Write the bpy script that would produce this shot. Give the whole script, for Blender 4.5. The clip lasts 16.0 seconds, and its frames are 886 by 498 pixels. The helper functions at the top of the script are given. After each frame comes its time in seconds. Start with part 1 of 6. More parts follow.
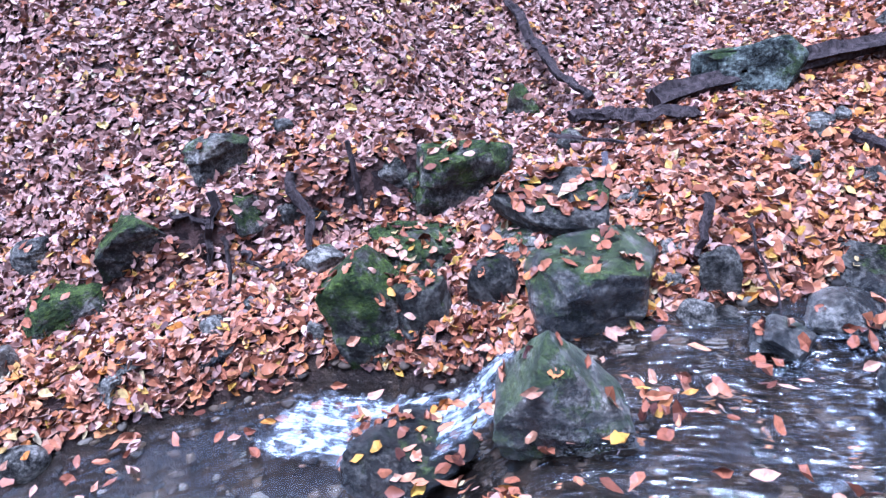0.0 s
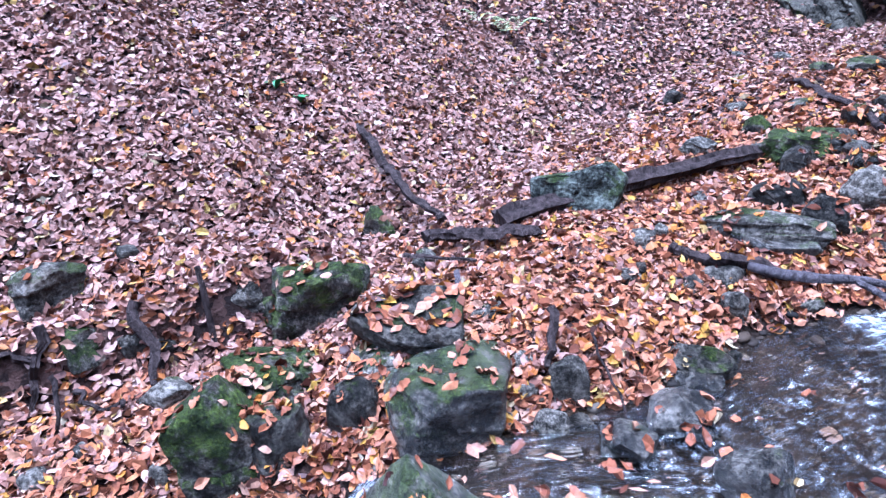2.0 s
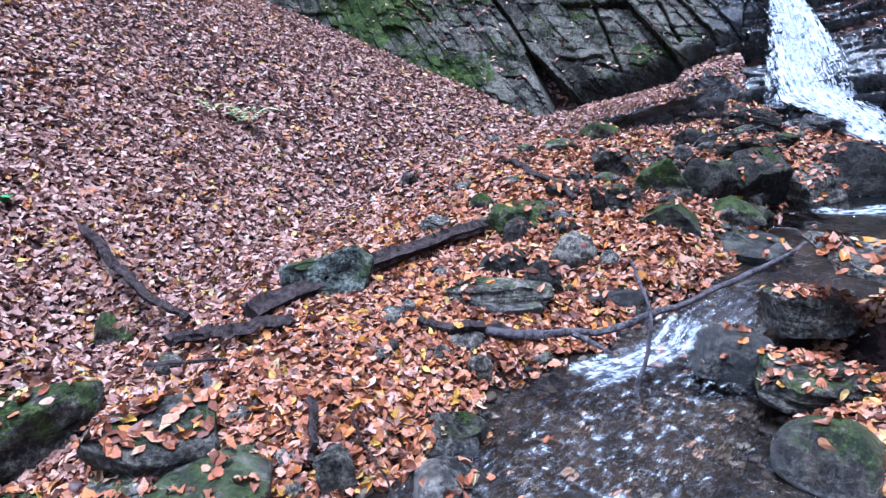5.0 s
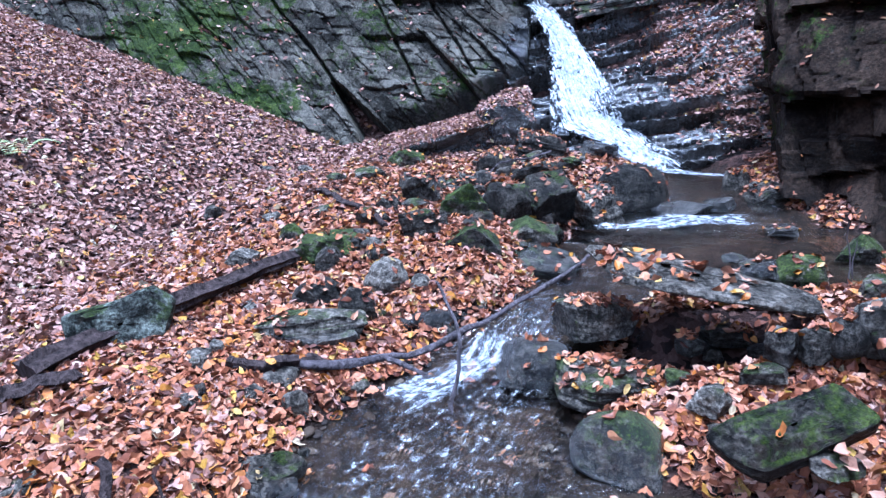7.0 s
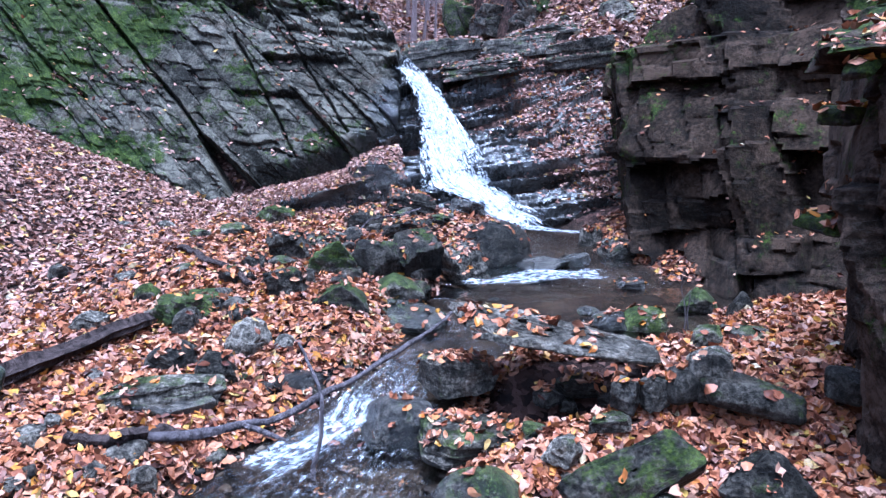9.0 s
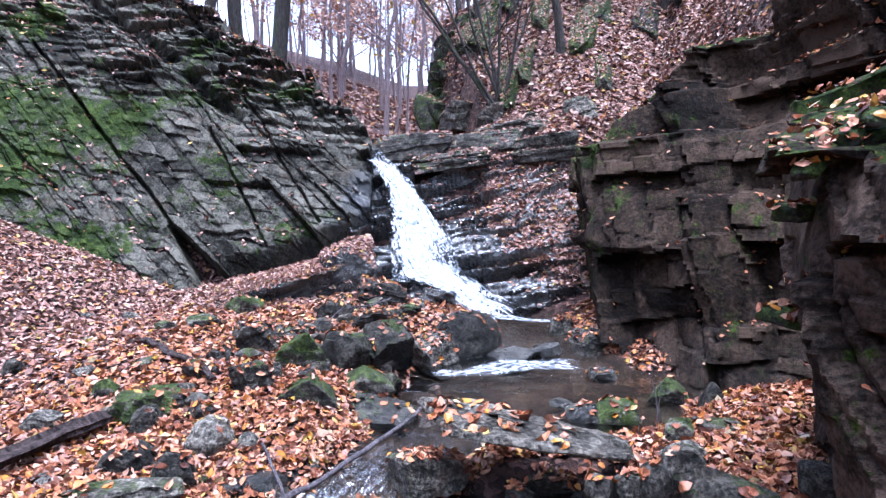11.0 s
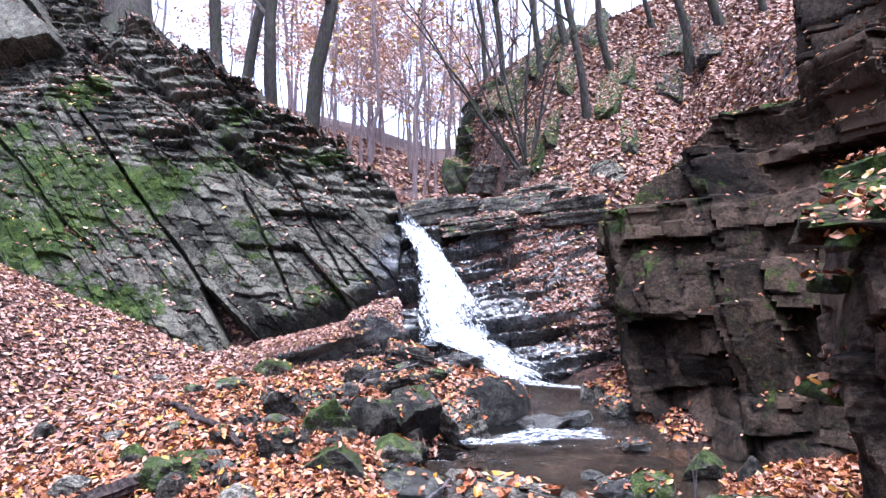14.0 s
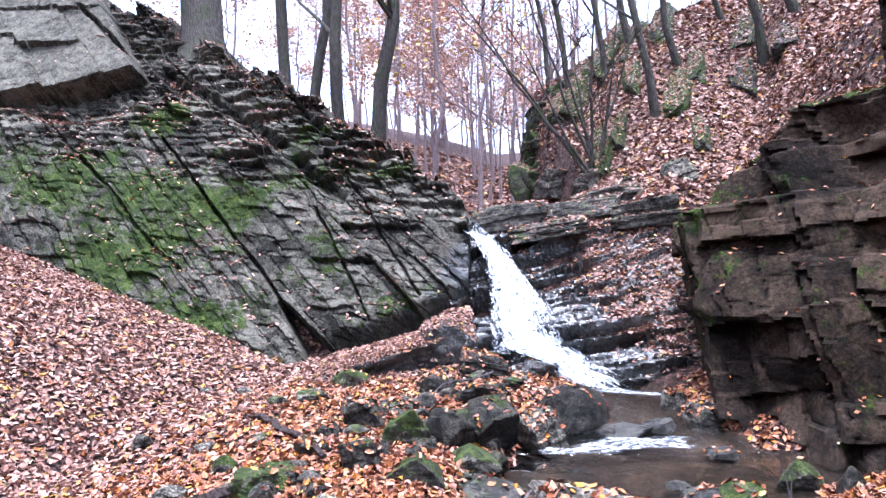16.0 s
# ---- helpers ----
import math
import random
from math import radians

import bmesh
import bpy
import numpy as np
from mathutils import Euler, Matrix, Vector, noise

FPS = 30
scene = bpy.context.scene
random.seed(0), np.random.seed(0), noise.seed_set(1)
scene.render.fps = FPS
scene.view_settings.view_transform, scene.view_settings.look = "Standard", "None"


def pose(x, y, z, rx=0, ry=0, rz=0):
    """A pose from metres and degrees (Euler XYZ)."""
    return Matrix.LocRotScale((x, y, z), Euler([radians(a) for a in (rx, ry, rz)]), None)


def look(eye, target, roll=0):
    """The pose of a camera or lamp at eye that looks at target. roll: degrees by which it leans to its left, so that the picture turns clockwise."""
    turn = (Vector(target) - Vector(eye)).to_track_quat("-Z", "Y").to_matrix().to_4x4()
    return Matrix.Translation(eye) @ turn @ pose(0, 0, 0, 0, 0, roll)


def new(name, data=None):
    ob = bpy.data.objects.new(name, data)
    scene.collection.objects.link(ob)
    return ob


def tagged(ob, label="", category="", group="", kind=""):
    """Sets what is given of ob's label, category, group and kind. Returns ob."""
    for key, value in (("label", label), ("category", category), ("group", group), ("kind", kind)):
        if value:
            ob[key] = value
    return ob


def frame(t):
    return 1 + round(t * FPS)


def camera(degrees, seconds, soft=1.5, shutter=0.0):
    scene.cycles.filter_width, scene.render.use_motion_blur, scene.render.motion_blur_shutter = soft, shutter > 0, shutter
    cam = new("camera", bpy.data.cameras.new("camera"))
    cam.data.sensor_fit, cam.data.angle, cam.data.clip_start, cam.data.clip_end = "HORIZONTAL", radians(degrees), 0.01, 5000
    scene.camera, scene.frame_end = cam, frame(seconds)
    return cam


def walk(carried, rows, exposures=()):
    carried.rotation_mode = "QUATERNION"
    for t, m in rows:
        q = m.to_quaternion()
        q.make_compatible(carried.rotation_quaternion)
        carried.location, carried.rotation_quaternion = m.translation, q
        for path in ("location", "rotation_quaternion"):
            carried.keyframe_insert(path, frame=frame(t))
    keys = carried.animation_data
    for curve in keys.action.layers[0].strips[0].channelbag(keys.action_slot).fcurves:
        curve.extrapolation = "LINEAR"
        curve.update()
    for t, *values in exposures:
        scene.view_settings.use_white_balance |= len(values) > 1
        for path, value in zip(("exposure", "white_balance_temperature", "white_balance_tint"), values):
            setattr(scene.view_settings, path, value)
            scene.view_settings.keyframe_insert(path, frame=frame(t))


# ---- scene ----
cam = camera(68.4, 16.0, soft=1.4)

# seconds, x, y, z, heading to the right of north, tilt up, lean
PATH = (
    (0, -0.198, -0.017, 1.337, -63.70, -30.65, -8.40),
    (0.5, -0.188, -0.012, 1.332, -61.22, -27.79, -7.94),
    (1, -0.181, -0.000, 1.337, -57.88, -25.60, -7.11),
    (1.5, -0.174, 0.011, 1.346, -53.71, -23.93, -5.75),
    (2, -0.170, 0.013, 1.354, -49.59, -21.85, -4.58),
    (2.5, -0.165, 0.015, 1.364, -46.15, -19.92, -3.63),
    (3, -0.161, 0.017, 1.370, -43.08, -18.27, -3.30),
    (3.5, -0.146, 0.028, 1.374, -39.34, -17.33, -3.61),
    (4, -0.133, 0.032, 1.382, -34.94, -16.72, -3.18),
    (4.2, -0.131, 0.035, 1.385, -33.13, -16.61, -3.17),
    (6.3, -0.107, 0.029, 1.394, -17.20, -15.54, -2.87),
    (6.5, -0.103, 0.038, 1.395, -15.12, -15.29, -2.84),
    (7, -0.074, 0.044, 1.395, -10.88, -14.72, -2.26),
    (7.5, -0.047, 0.041, 1.397, -6.99, -14.10, -1.07),
    (8, -0.030, 0.031, 1.411, -3.73, -13.36, -0.30),
    (8.5, -0.012, 0.027, 1.419, -1.42, -12.14, -0.62),
    (9, 0.000, 0.025, 1.429, 0.07, -10.34, -0.49),
    (9.5, 0.007, 0.028, 1.437, 1.48, -8.22, -0.50),
    (10, 0.013, 0.025, 1.449, 2.50, -6.15, -0.21),
    (10.2, 0.014, 0.023, 1.450, 2.84, -5.31, -0.17),
    (12.3, 0.016, 0.027, 1.487, 1.40, -0.16, -0.47),
    (12.5, 0.016, 0.027, 1.489, 1.13, 0.24, -0.28),
    (13, 0.010, 0.025, 1.492, 0.63, 1.01, -0.52),
    (13.5, 0.011, 0.018, 1.495, 0.29, 1.85, -0.35),
    (14, 0.005, 0.011, 1.499, 0.24, 2.50, -0.30),
    (14.5, 0.004, 0.003, 1.504, 0.02, 2.88, 0.00),
    (15, 0.001, -0.002, 1.504, -0.29, 3.01, -0.11),
    (15.5, -0.012, -0.003, 1.513, -0.76, 3.13, -0.65),
    (16, -0.027, -0.009, 1.526, -5.62, 3.16, -2.01),
)
walk(cam, [(t, pose(x, y, z, 0, 0, -heading) @ pose(0, 0, 0, 90 + tilt) @ pose(0, 0, 0, 0, 0, lean))
           for t, x, y, z, heading, tilt, lean in PATH],
     exposures=((0.0, 2.57, 4350, 20), (2.0, 2.60, 4400, 18), (4.0, 2.30, 4600, 14), (8.0, 2.52, 4350, 13), (12.5, 2.85, 5100, 17), (16.0, 3.0, 5150, 17)))

# ---- sky and light: a bright overcast day in a narrow valley ----
world = bpy.data.worlds.new("overcast_sky")
scene.world = world
world.use_nodes = True
wn, wl = world.node_tree.nodes, world.node_tree.links
sky = wn.new("ShaderNodeTexSky")
sky.sky_type, sky.sun_disc = "NISHITA", False
sky.sun_elevation, sky.sun_rotation = radians(83), radians(162)
sky.air_density, sky.dust_density, sky.ozone_density = 1.0, 4.0, 1.0
haze = wn.new("ShaderNodeHueSaturation")
haze.inputs["Saturation"].default_value = 0.5
wl.new(sky.outputs[0], haze.inputs["Color"])
wl.new(haze.outputs[0], wn["Background"].inputs["Color"])
wn["Background"].inputs["Strength"].default_value = 0.122
sun = new("sun", bpy.data.lights.new("sun", "SUN"))
sun.data.energy, sun.data.angle, sun.data.color = 2.1, radians(24), (1.0, 0.96, 0.92)
sun.matrix_world = look((1.0, -3.0, 26.0), (0, 0, 0))


# ---- materials ----
def material(name, rough=0.7, spec=0.4):
    m = bpy.data.materials.new(name)
    m.use_nodes = True
    b = m.node_tree.nodes["Principled BSDF"]
    b.inputs["Roughness"].default_value = rough
    b.inputs["Specular IOR Level"].default_value = spec
    return m, m.node_tree.nodes, m.node_tree.links, b


def ramp(nodes, stops):
    r = nodes.new("ShaderNodeValToRGB")
    e = r.color_ramp.elements
    while len(e) < len(stops):
        e.new(0.5)
    for k, (at, col) in zip(e, stops):
        k.position, k.color = at, (*col, 1) if len(col) == 3 else col
    return r


def noise_node(nodes, links, vec, scale, detail=4.0, rough=0.55, kind="ShaderNodeTexNoise"):
    n = nodes.new(kind)
    n.inputs["Scale"].default_value = scale
    if kind == "ShaderNodeTexNoise":
        n.inputs["Detail"].default_value, n.inputs["Roughness"].default_value = detail, rough
    if vec:
        links.new(vec, n.inputs["Vector"])
    return n


def mixed(nodes, links, fac, a, b):
    m = nodes.new("ShaderNodeMix")
    m.data_type = "RGBA"
    for k, v in ((0, fac), (6, a), (7, b)):
        if isinstance(v, (int, float)):
            m.inputs[k].default_value = v
        elif isinstance(v, tuple):
            m.inputs[k].default_value = (*v, 1)
        else:
            links.new(v, m.inputs[k])
    return m.outputs[2]


def maths(nodes, links, op, a, b=0.0, c=0.0):
    n = nodes.new("ShaderNodeMath")
    n.operation = op
    for k, v in enumerate((a, b, c)):
        if isinstance(v, (int, float)):
            n.inputs[k].default_value = v
        else:
            links.new(v, n.inputs[k])
    return n.outputs[0]


def bumped(nodes, links, bsdf, height, strength, distance):
    b = nodes.new("ShaderNodeBump")
    b.inputs["Strength"].default_value, b.inputs["Distance"].default_value = strength, distance
    links.new(height, b.inputs["Height"])
    links.new(b.outputs[0], bsdf.inputs["Normal"])


ROCK_CACHE = {}


def rock_material(tone, moss, rough, tint=(1.0, 1.0, 1.0)):
    """Weathered sandstone and slate with lichen crusts, seams, stains and moss on what faces the sky."""
    key = (tone, moss, rough, tint)
    if key in ROCK_CACHE:
        return ROCK_CACHE[key]
    m, n, l, b = material("stone", rough, 0.45 if rough < 0.45 else 0.10)
    tc = n.new("ShaderNodeTexCoord").outputs["Object"]
    info = n.new("ShaderNodeObjectInfo")
    shift = n.new("ShaderNodeVectorMath")
    l.new(tc, shift.inputs[0])
    l.new(maths(n, l, "MULTIPLY", info.outputs["Random"], 17.0), shift.inputs[1])
    tc = shift.outputs[0]
    big, mid, fine = noise_node(n, l, tc, 3.2, 5, 0.6), noise_node(n, l, tc, 13.0, 7, 0.7), noise_node(n, l, tc, 55.0, 6, 0.75)
    layer = n.new("ShaderNodeMapping")
    layer.inputs["Scale"].default_value, layer.inputs["Rotation"].default_value = (1.0, 1.0, 7.0), (0.3, 0.25, 0)
    l.new(tc, layer.inputs[0])
    beds = noise_node(n, l, layer.outputs[0], 5.0, 7, 0.7)
    v = maths(n, l, "MULTIPLY_ADD", mid.outputs[0], 0.34, maths(n, l, "MULTIPLY_ADD", fine.outputs[0], 0.38, maths(n, l, "MULTIPLY_ADD", beds.outputs[0], 0.10, maths(n, l, "MULTIPLY", big.outputs[0], 0.18))))
    body = ramp(n, [(at, tuple(q * tone * c for c in tint)) for at, q in ((0.43, 0.004), (0.47, 0.014), (0.505, 0.036), (0.54, 0.075), (0.58, 0.14))])
    l.new(v, body.inputs[0])
    crust = ramp(n, ((0.56, (0, 0, 0)), (0.62, (1, 1, 1))))
    l.new(noise_node(n, l, tc, 26.0, 9, 0.8).outputs[0], crust.inputs[0])
    col = mixed(n, l, maths(n, l, "MULTIPLY", crust.outputs[0], 0.5), body.outputs[0], tuple(min(0.4, 0.12 * tone * c) for c in tint))
    rust = ramp(n, ((0.54, (0, 0, 0)), (0.68, (1, 1, 1))))
    l.new(noise_node(n, l, tc, 6.0, 6, 0.7).outputs[0], rust.inputs[0])
    col = mixed(n, l, maths(n, l, "MULTIPLY", rust.outputs[0], 0.4), col, tuple(q * tone for q in (0.048, 0.028, 0.015)))
    vary = n.new("ShaderNodeHueSaturation")
    l.new(maths(n, l, "MULTIPLY_ADD", info.outputs["Random"], 0.6, 0.7), vary.inputs["Value"])
    l.new(col, vary.inputs["Color"])
    col = vary.outputs[0]
    if moss > 0:
        sep = n.new("ShaderNodeSeparateXYZ")
        l.new(n.new("ShaderNodeNewGeometry").outputs["Normal"], sep.inputs[0])
        patch = noise_node(n, l, tc, 7.0, 9, 0.78)
        amount = maths(n, l, "ADD", maths(n, l, "MULTIPLY", sep.outputs[2], 0.12), patch.outputs[0])
        cut = ramp(n, ((0.69 - 0.26 * moss, (0, 0, 0)), (0.75 - 0.26 * moss, (1, 1, 1))))
        l.new(amount, cut.inputs[0])
        tuft = noise_node(n, l, tc, 75.0, 6, 0.78)
        green = ramp(n, ((0.40, (0.003, 0.006, 0.002)), (0.50, (0.018, 0.028, 0.004)), (0.61, (0.065, 0.088, 0.010))))
        l.new(maths(n, l, "MULTIPLY_ADD", tuft.outputs[0], 0.65, maths(n, l, "MULTIPLY", mid.outputs[0], 0.35)), green.inputs[0])
        col = mixed(n, l, maths(n, l, "MULTIPLY", cut.outputs[0], min(0.92, 0.6 + moss * 0.4)), col, green.outputs[0])
    l.new(col, b.inputs["Base Color"])
    wet = ramp(n, ((0.40, (rough * 0.5,) * 3), (0.62, (min(1.0, rough * 1.2),) * 3)))
    l.new(big.outputs[0], wet.inputs[0])
    l.new(wet.outputs[0], b.inputs["Roughness"])
    bumped(n, l, b, v, 1.0, 0.055)
    ROCK_CACHE[key] = m
    return m


LEAF_STOPS = ((0.0, (0.059, 0.028, 0.022)), (0.10, (0.109, 0.052, 0.037)), (0.26, (0.163, 0.081, 0.059)), (0.46, (0.212, 0.111, 0.081)),
              (0.66, (0.252, 0.146, 0.111)), (0.86, (0.297, 0.193, 0.152)), (0.91, (0.208, 0.072, 0.027)), (0.95, (0.267, 0.121, 0.038)), (0.98, (0.307, 0.211, 0.052)), (1.0, (0.297, 0.252, 0.183)))
FRESH_STOPS = ((0.0, (0.028, 0.009, 0.007)), (0.12, (0.084, 0.028, 0.014)), (0.32, (0.188, 0.064, 0.030)), (0.56, (0.252, 0.098, 0.044)),
               (0.76, (0.277, 0.160, 0.107)), (0.91, (0.267, 0.089, 0.014)), (0.97, (0.277, 0.166, 0.025)), (1.0, (0.267, 0.211, 0.132)))


def leaf_material(name, stops, per_object=False):
    m, n, l, b = material(name, 0.45, 0.14)
    r = ramp(n, stops)
    if per_object:
        l.new(n.new("ShaderNodeObjectInfo").outputs["Random"], r.inputs[0])
    else:
        l.new(n.new("ShaderNodeNewGeometry").outputs["Random Per Island"], r.inputs[0])
    tc = n.new("ShaderNodeTexCoord").outputs["Object"]
    spots = noise_node(n, l, tc, 60.0, 4)
    stain = ramp(n, ((0.3, (0.55,) * 3), (0.6, (1.08,) * 3)))
    l.new(spots.outputs[0], stain.inputs[0])
    mul = n.new("ShaderNodeMix")
    mul.data_type, mul.blend_type = "RGBA", "MULTIPLY"
    mul.inputs[0].default_value = 0.8
    l.new(r.outputs[0], mul.inputs[6])
    l.new(stain.outputs[0], mul.inputs[7])
    l.new(mul.outputs[2], b.inputs["Base Color"])
    return m


LITTER, FRESH = leaf_material("dry_leaf", LEAF_STOPS), leaf_material("wet_leaf", FRESH_STOPS)
SINGLE = leaf_material("single_leaf", FRESH_STOPS, True)


def soil_material():
    """Leaf mould under the litter; gravel and silt where the stream runs."""
    m, n, l, b = material("leaf_mould", 0.75, 0.12)
    tc = n.new("ShaderNodeTexCoord").outputs["Object"]
    warp = noise_node(n, l, tc, 9.0, 3)
    bent = n.new("ShaderNodeVectorMath")
    bent.operation = "MULTIPLY_ADD"
    l.new(warp.outputs["Color"], bent.inputs[0])
    bent.inputs[1].default_value = (0.12, 0.12, 0.12)
    l.new(tc, bent.inputs[2])
    cell = noise_node(n, l, bent.outputs[0], 24.0, kind="ShaderNodeTexVoronoi")
    sep = n.new("ShaderNodeSeparateColor")
    l.new(cell.outputs["Color"], sep.inputs[0])
    mould = ramp(n, ((0.0, (0.008, 0.0045, 0.004)), (0.40, (0.028, 0.014, 0.010)), (0.75, (0.06, 0.031, 0.023)), (1.0, (0.10, 0.055, 0.042))))
    l.new(sep.outputs[0], mould.inputs[0])
    peb = noise_node(n, l, bent.outputs[0], 17.0, kind="ShaderNodeTexVoronoi")
    sep2 = n.new("ShaderNodeSeparateColor")
    l.new(peb.outputs["Color"], sep2.inputs[0])
    gravel = ramp(n, ((0.30, (0.006, 0.004, 0.003)), (0.5, (0.022, 0.014, 0.009)), (0.66, (0.05, 0.032, 0.018)), (0.95, (0.11, 0.06, 0.028))))
    silt = noise_node(n, l, tc, 5.0, 8, 0.7)
    l.new(maths(n, l, "MULTIPLY_ADD", sep2.outputs[0], 0.08, maths(n, l, "MULTIPLY", silt.outputs[0], 0.92)), gravel.inputs[0])
    att = n.new("ShaderNodeAttribute")
    att.attribute_name = "bed"
    col = mixed(n, l, att.outputs["Fac"], mould.outputs[0], gravel.outputs[0])
    l.new(col, b.inputs["Base Color"])
    rough = noise_node(n, l, tc, 40.0, 6, 0.7)
    bumped(n, l, b, maths(n, l, "ADD", maths(n, l, "MULTIPLY", cell.outputs["Distance"], 0.3), rough.outputs[0]), 1.0, 0.06)
    return m


def bark_material(name, dark, pale, green=0.0):
    m, n, l, b = material(name, 0.8, 0.06)
    tc = n.new("ShaderNodeTexCoord").outputs["Object"]
    mp = n.new("ShaderNodeMapping")
    mp.inputs["Scale"].default_value = (1, 1, 0.25)
    l.new(tc, mp.inputs[0])
    g = noise_node(n, l, mp.outputs[0], 30.0, 6, 0.65)
    r = ramp(n, ((0.3, dark), (0.7, pale)))
    l.new(g.outputs[0], r.inputs[0])
    col = r.outputs[0]
    if green:
        g2 = noise_node(n, l, tc, 3.0, 5)
        c = ramp(n, ((0.5, (0, 0, 0)), (0.65, (1, 1, 1))))
        l.new(g2.outputs[0], c.inputs[0])
        col = mixed(n, l, maths(n, l, "MULTIPLY", c.outputs[0], green), col, (0.028, 0.046, 0.008))
    l.new(col, b.inputs["Base Color"])
    bumped(n, l, b, g.outputs[0], 1.0, 0.05)
    return m


def water_material():
    """Clear water, its ripples drawn out across the flow."""
    m, n, l, b = material("stream_water", 0.02, 0.5)
    b.inputs["Transmission Weight"].default_value, b.inputs["IOR"].default_value = 1.0, 1.33
    b.inputs["Base Color"].default_value = (0.93, 0.92, 0.88, 1)
    uv = n.new("ShaderNodeUVMap").outputs[0]
    mp = n.new("ShaderNodeMapping")
    mp.inputs["Scale"].default_value = (1.0, 0.32, 1.0)
    l.new(uv, mp.inputs[0])
    a, c = noise_node(n, l, mp.outputs[0], 19.0, 2.0, 0.5), noise_node(n, l, mp.outputs[0], 46.0, 1.0, 0.5)
    att = n.new("ShaderNodeAttribute")
    att.attribute_name = "rush"
    wave = maths(n, l, "MULTIPLY", maths(n, l, "MULTIPLY_ADD", c.outputs[0], 0.30, a.outputs[0]), att.outputs["Fac"])
    bumped(n, l, b, wave, 1.0, 0.032)
    return m


def foam_material(name, low, high, stretch=0.22, scale=15.0, most=1.0):
    """White broken water: streaks of foam with clear gaps between them, running along the flow."""
    m, n, l, b = material(name, 0.3, 0.5)
    uv = n.new("ShaderNodeUVMap").outputs[0]
    mp = n.new("ShaderNodeMapping")
    mp.inputs["Scale"].default_value = (1.0, stretch, 1.0)
    l.new(uv, mp.inputs[0])
    s = noise_node(n, l, mp.outputs[0], scale, 7, 0.72)
    lump = noise_node(n, l, uv, scale * 0.5, 5, 0.65)
    v0 = maths(n, l, "MULTIPLY_ADD", lump.outputs[0], 0.45, maths(n, l, "MULTIPLY", s.outputs[0], 0.55))
    tone = ramp(n, ((0.41, (0.10, 0.15, 0.23)), (0.55, (0.72, 0.73, 0.75))))
    l.new(v0, tone.inputs[0])
    l.new(tone.outputs[0], b.inputs["Base Color"])
    att = n.new("ShaderNodeAttribute")
    att.attribute_name = "edge"
    v = maths(n, l, "SUBTRACT", v0, maths(n, l, "MULTIPLY", att.outputs["Fac"], 0.30))
    r = ramp(n, ((low, (0, 0, 0)), (high, (most,) * 3)))
    l.new(v, r.inputs[0])
    l.new(r.outputs[0], b.inputs["Alpha"])
    bumped(n, l, b, v0, 1.0, 0.12)
    return m


SOIL, WATER = soil_material(), water_material()
FOAM, BROKEN = foam_material("falling_water", 0.375, 0.48, 0.10, 34.0), foam_material("broken_water", 0.40, 0.62, 0.22, 30.0, 0.95)
VEIL = foam_material("water_veil", 0.46, 0.56, 0.09, 55.0, 0.9)
BARK = bark_material("beech_bark", (0.026, 0.022, 0.019), (0.085, 0.074, 0.064), 0.4)
# bark of the distant trees, paled: the haze is mixed into its colour
FAR_BARK = bark_material("hazed_bark", (0.13, 0.095, 0.09), (0.24, 0.185, 0.18))
DEAD = bark_material("rotten_wood", (0.004, 0.003, 0.003), (0.065, 0.047, 0.042))
DRIFT = bark_material("bare_branch", (0.03, 0.025, 0.025), (0.115, 0.097, 0.10))


# ---- geometry helpers ----
def lattice(x, y, seed):
    """Repeatable value noise on a plane, -1 to 1."""
    xi, yi = np.floor(x).astype(np.int64), np.floor(y).astype(np.int64)
    fx, fy = x - xi, y - yi
    fx, fy = fx * fx * (3 - 2 * fx), fy * fy * (3 - 2 * fy)

    def h(a, b):
        v = (a * 374761393 + b * 668265263 + seed * 974711) & 0x7FFFFFFF
        v = ((v ^ (v >> 13)) * 1274126177) & 0x7FFFFFFF
        return ((v ^ (v >> 16)) & 0xFFFF) / 32767.5 - 1
    return (h(xi, yi) * (1 - fx) + h(xi + 1, yi) * fx) * (1 - fy) + (h(xi, yi + 1) * (1 - fx) + h(xi + 1, yi + 1) * fx) * fy


def fbm(x, y, scale, seed=0, octaves=4):
    x, y = np.asarray(x, float) * scale, np.asarray(y, float) * scale
    v, amp = 0.0, 0.55
    for k in range(octaves):
        v, x, y, amp = v + amp * lattice(x, y, seed + k), x * 2.03 + 5.1, y * 2.03 - 3.7, amp * 0.5
    return v


def mesh_object(name, verts, faces, mat, smooth_angle=40.0, parent=None):
    me = bpy.data.meshes.new(name)
    verts, faces = np.asarray(verts, np.float32), np.asarray(faces, np.int32)
    k = faces.shape[1]
    me.vertices.add(len(verts))
    me.vertices.foreach_set("co", verts.ravel())
    me.loops.add(faces.size)
    me.loops.foreach_set("vertex_index", faces.ravel())
    me.polygons.add(len(faces))
    me.polygons.foreach_set("loop_start", np.arange(0, faces.size, k, dtype=np.int32))
    me.polygons.foreach_set("loop_total", np.full(len(faces), k, np.int32))
    me.polygons.foreach_set("use_smooth", np.full(len(faces), smooth_angle > 0, bool))
    me.update(calc_edges=True)
    me.validate()
    if 0 < smooth_angle < 180:
        me.set_sharp_from_angle(angle=radians(smooth_angle))
    me.materials.append(mat)
    ob = new(name, me)
    ob.parent = parent
    return ob


def grid_faces(rows, cols):
    i = (np.arange(rows - 1)[:, None] * cols + np.arange(cols - 1)[None, :]).ravel()
    return np.stack([i, i + 1, i + cols + 1, i + cols], 1)


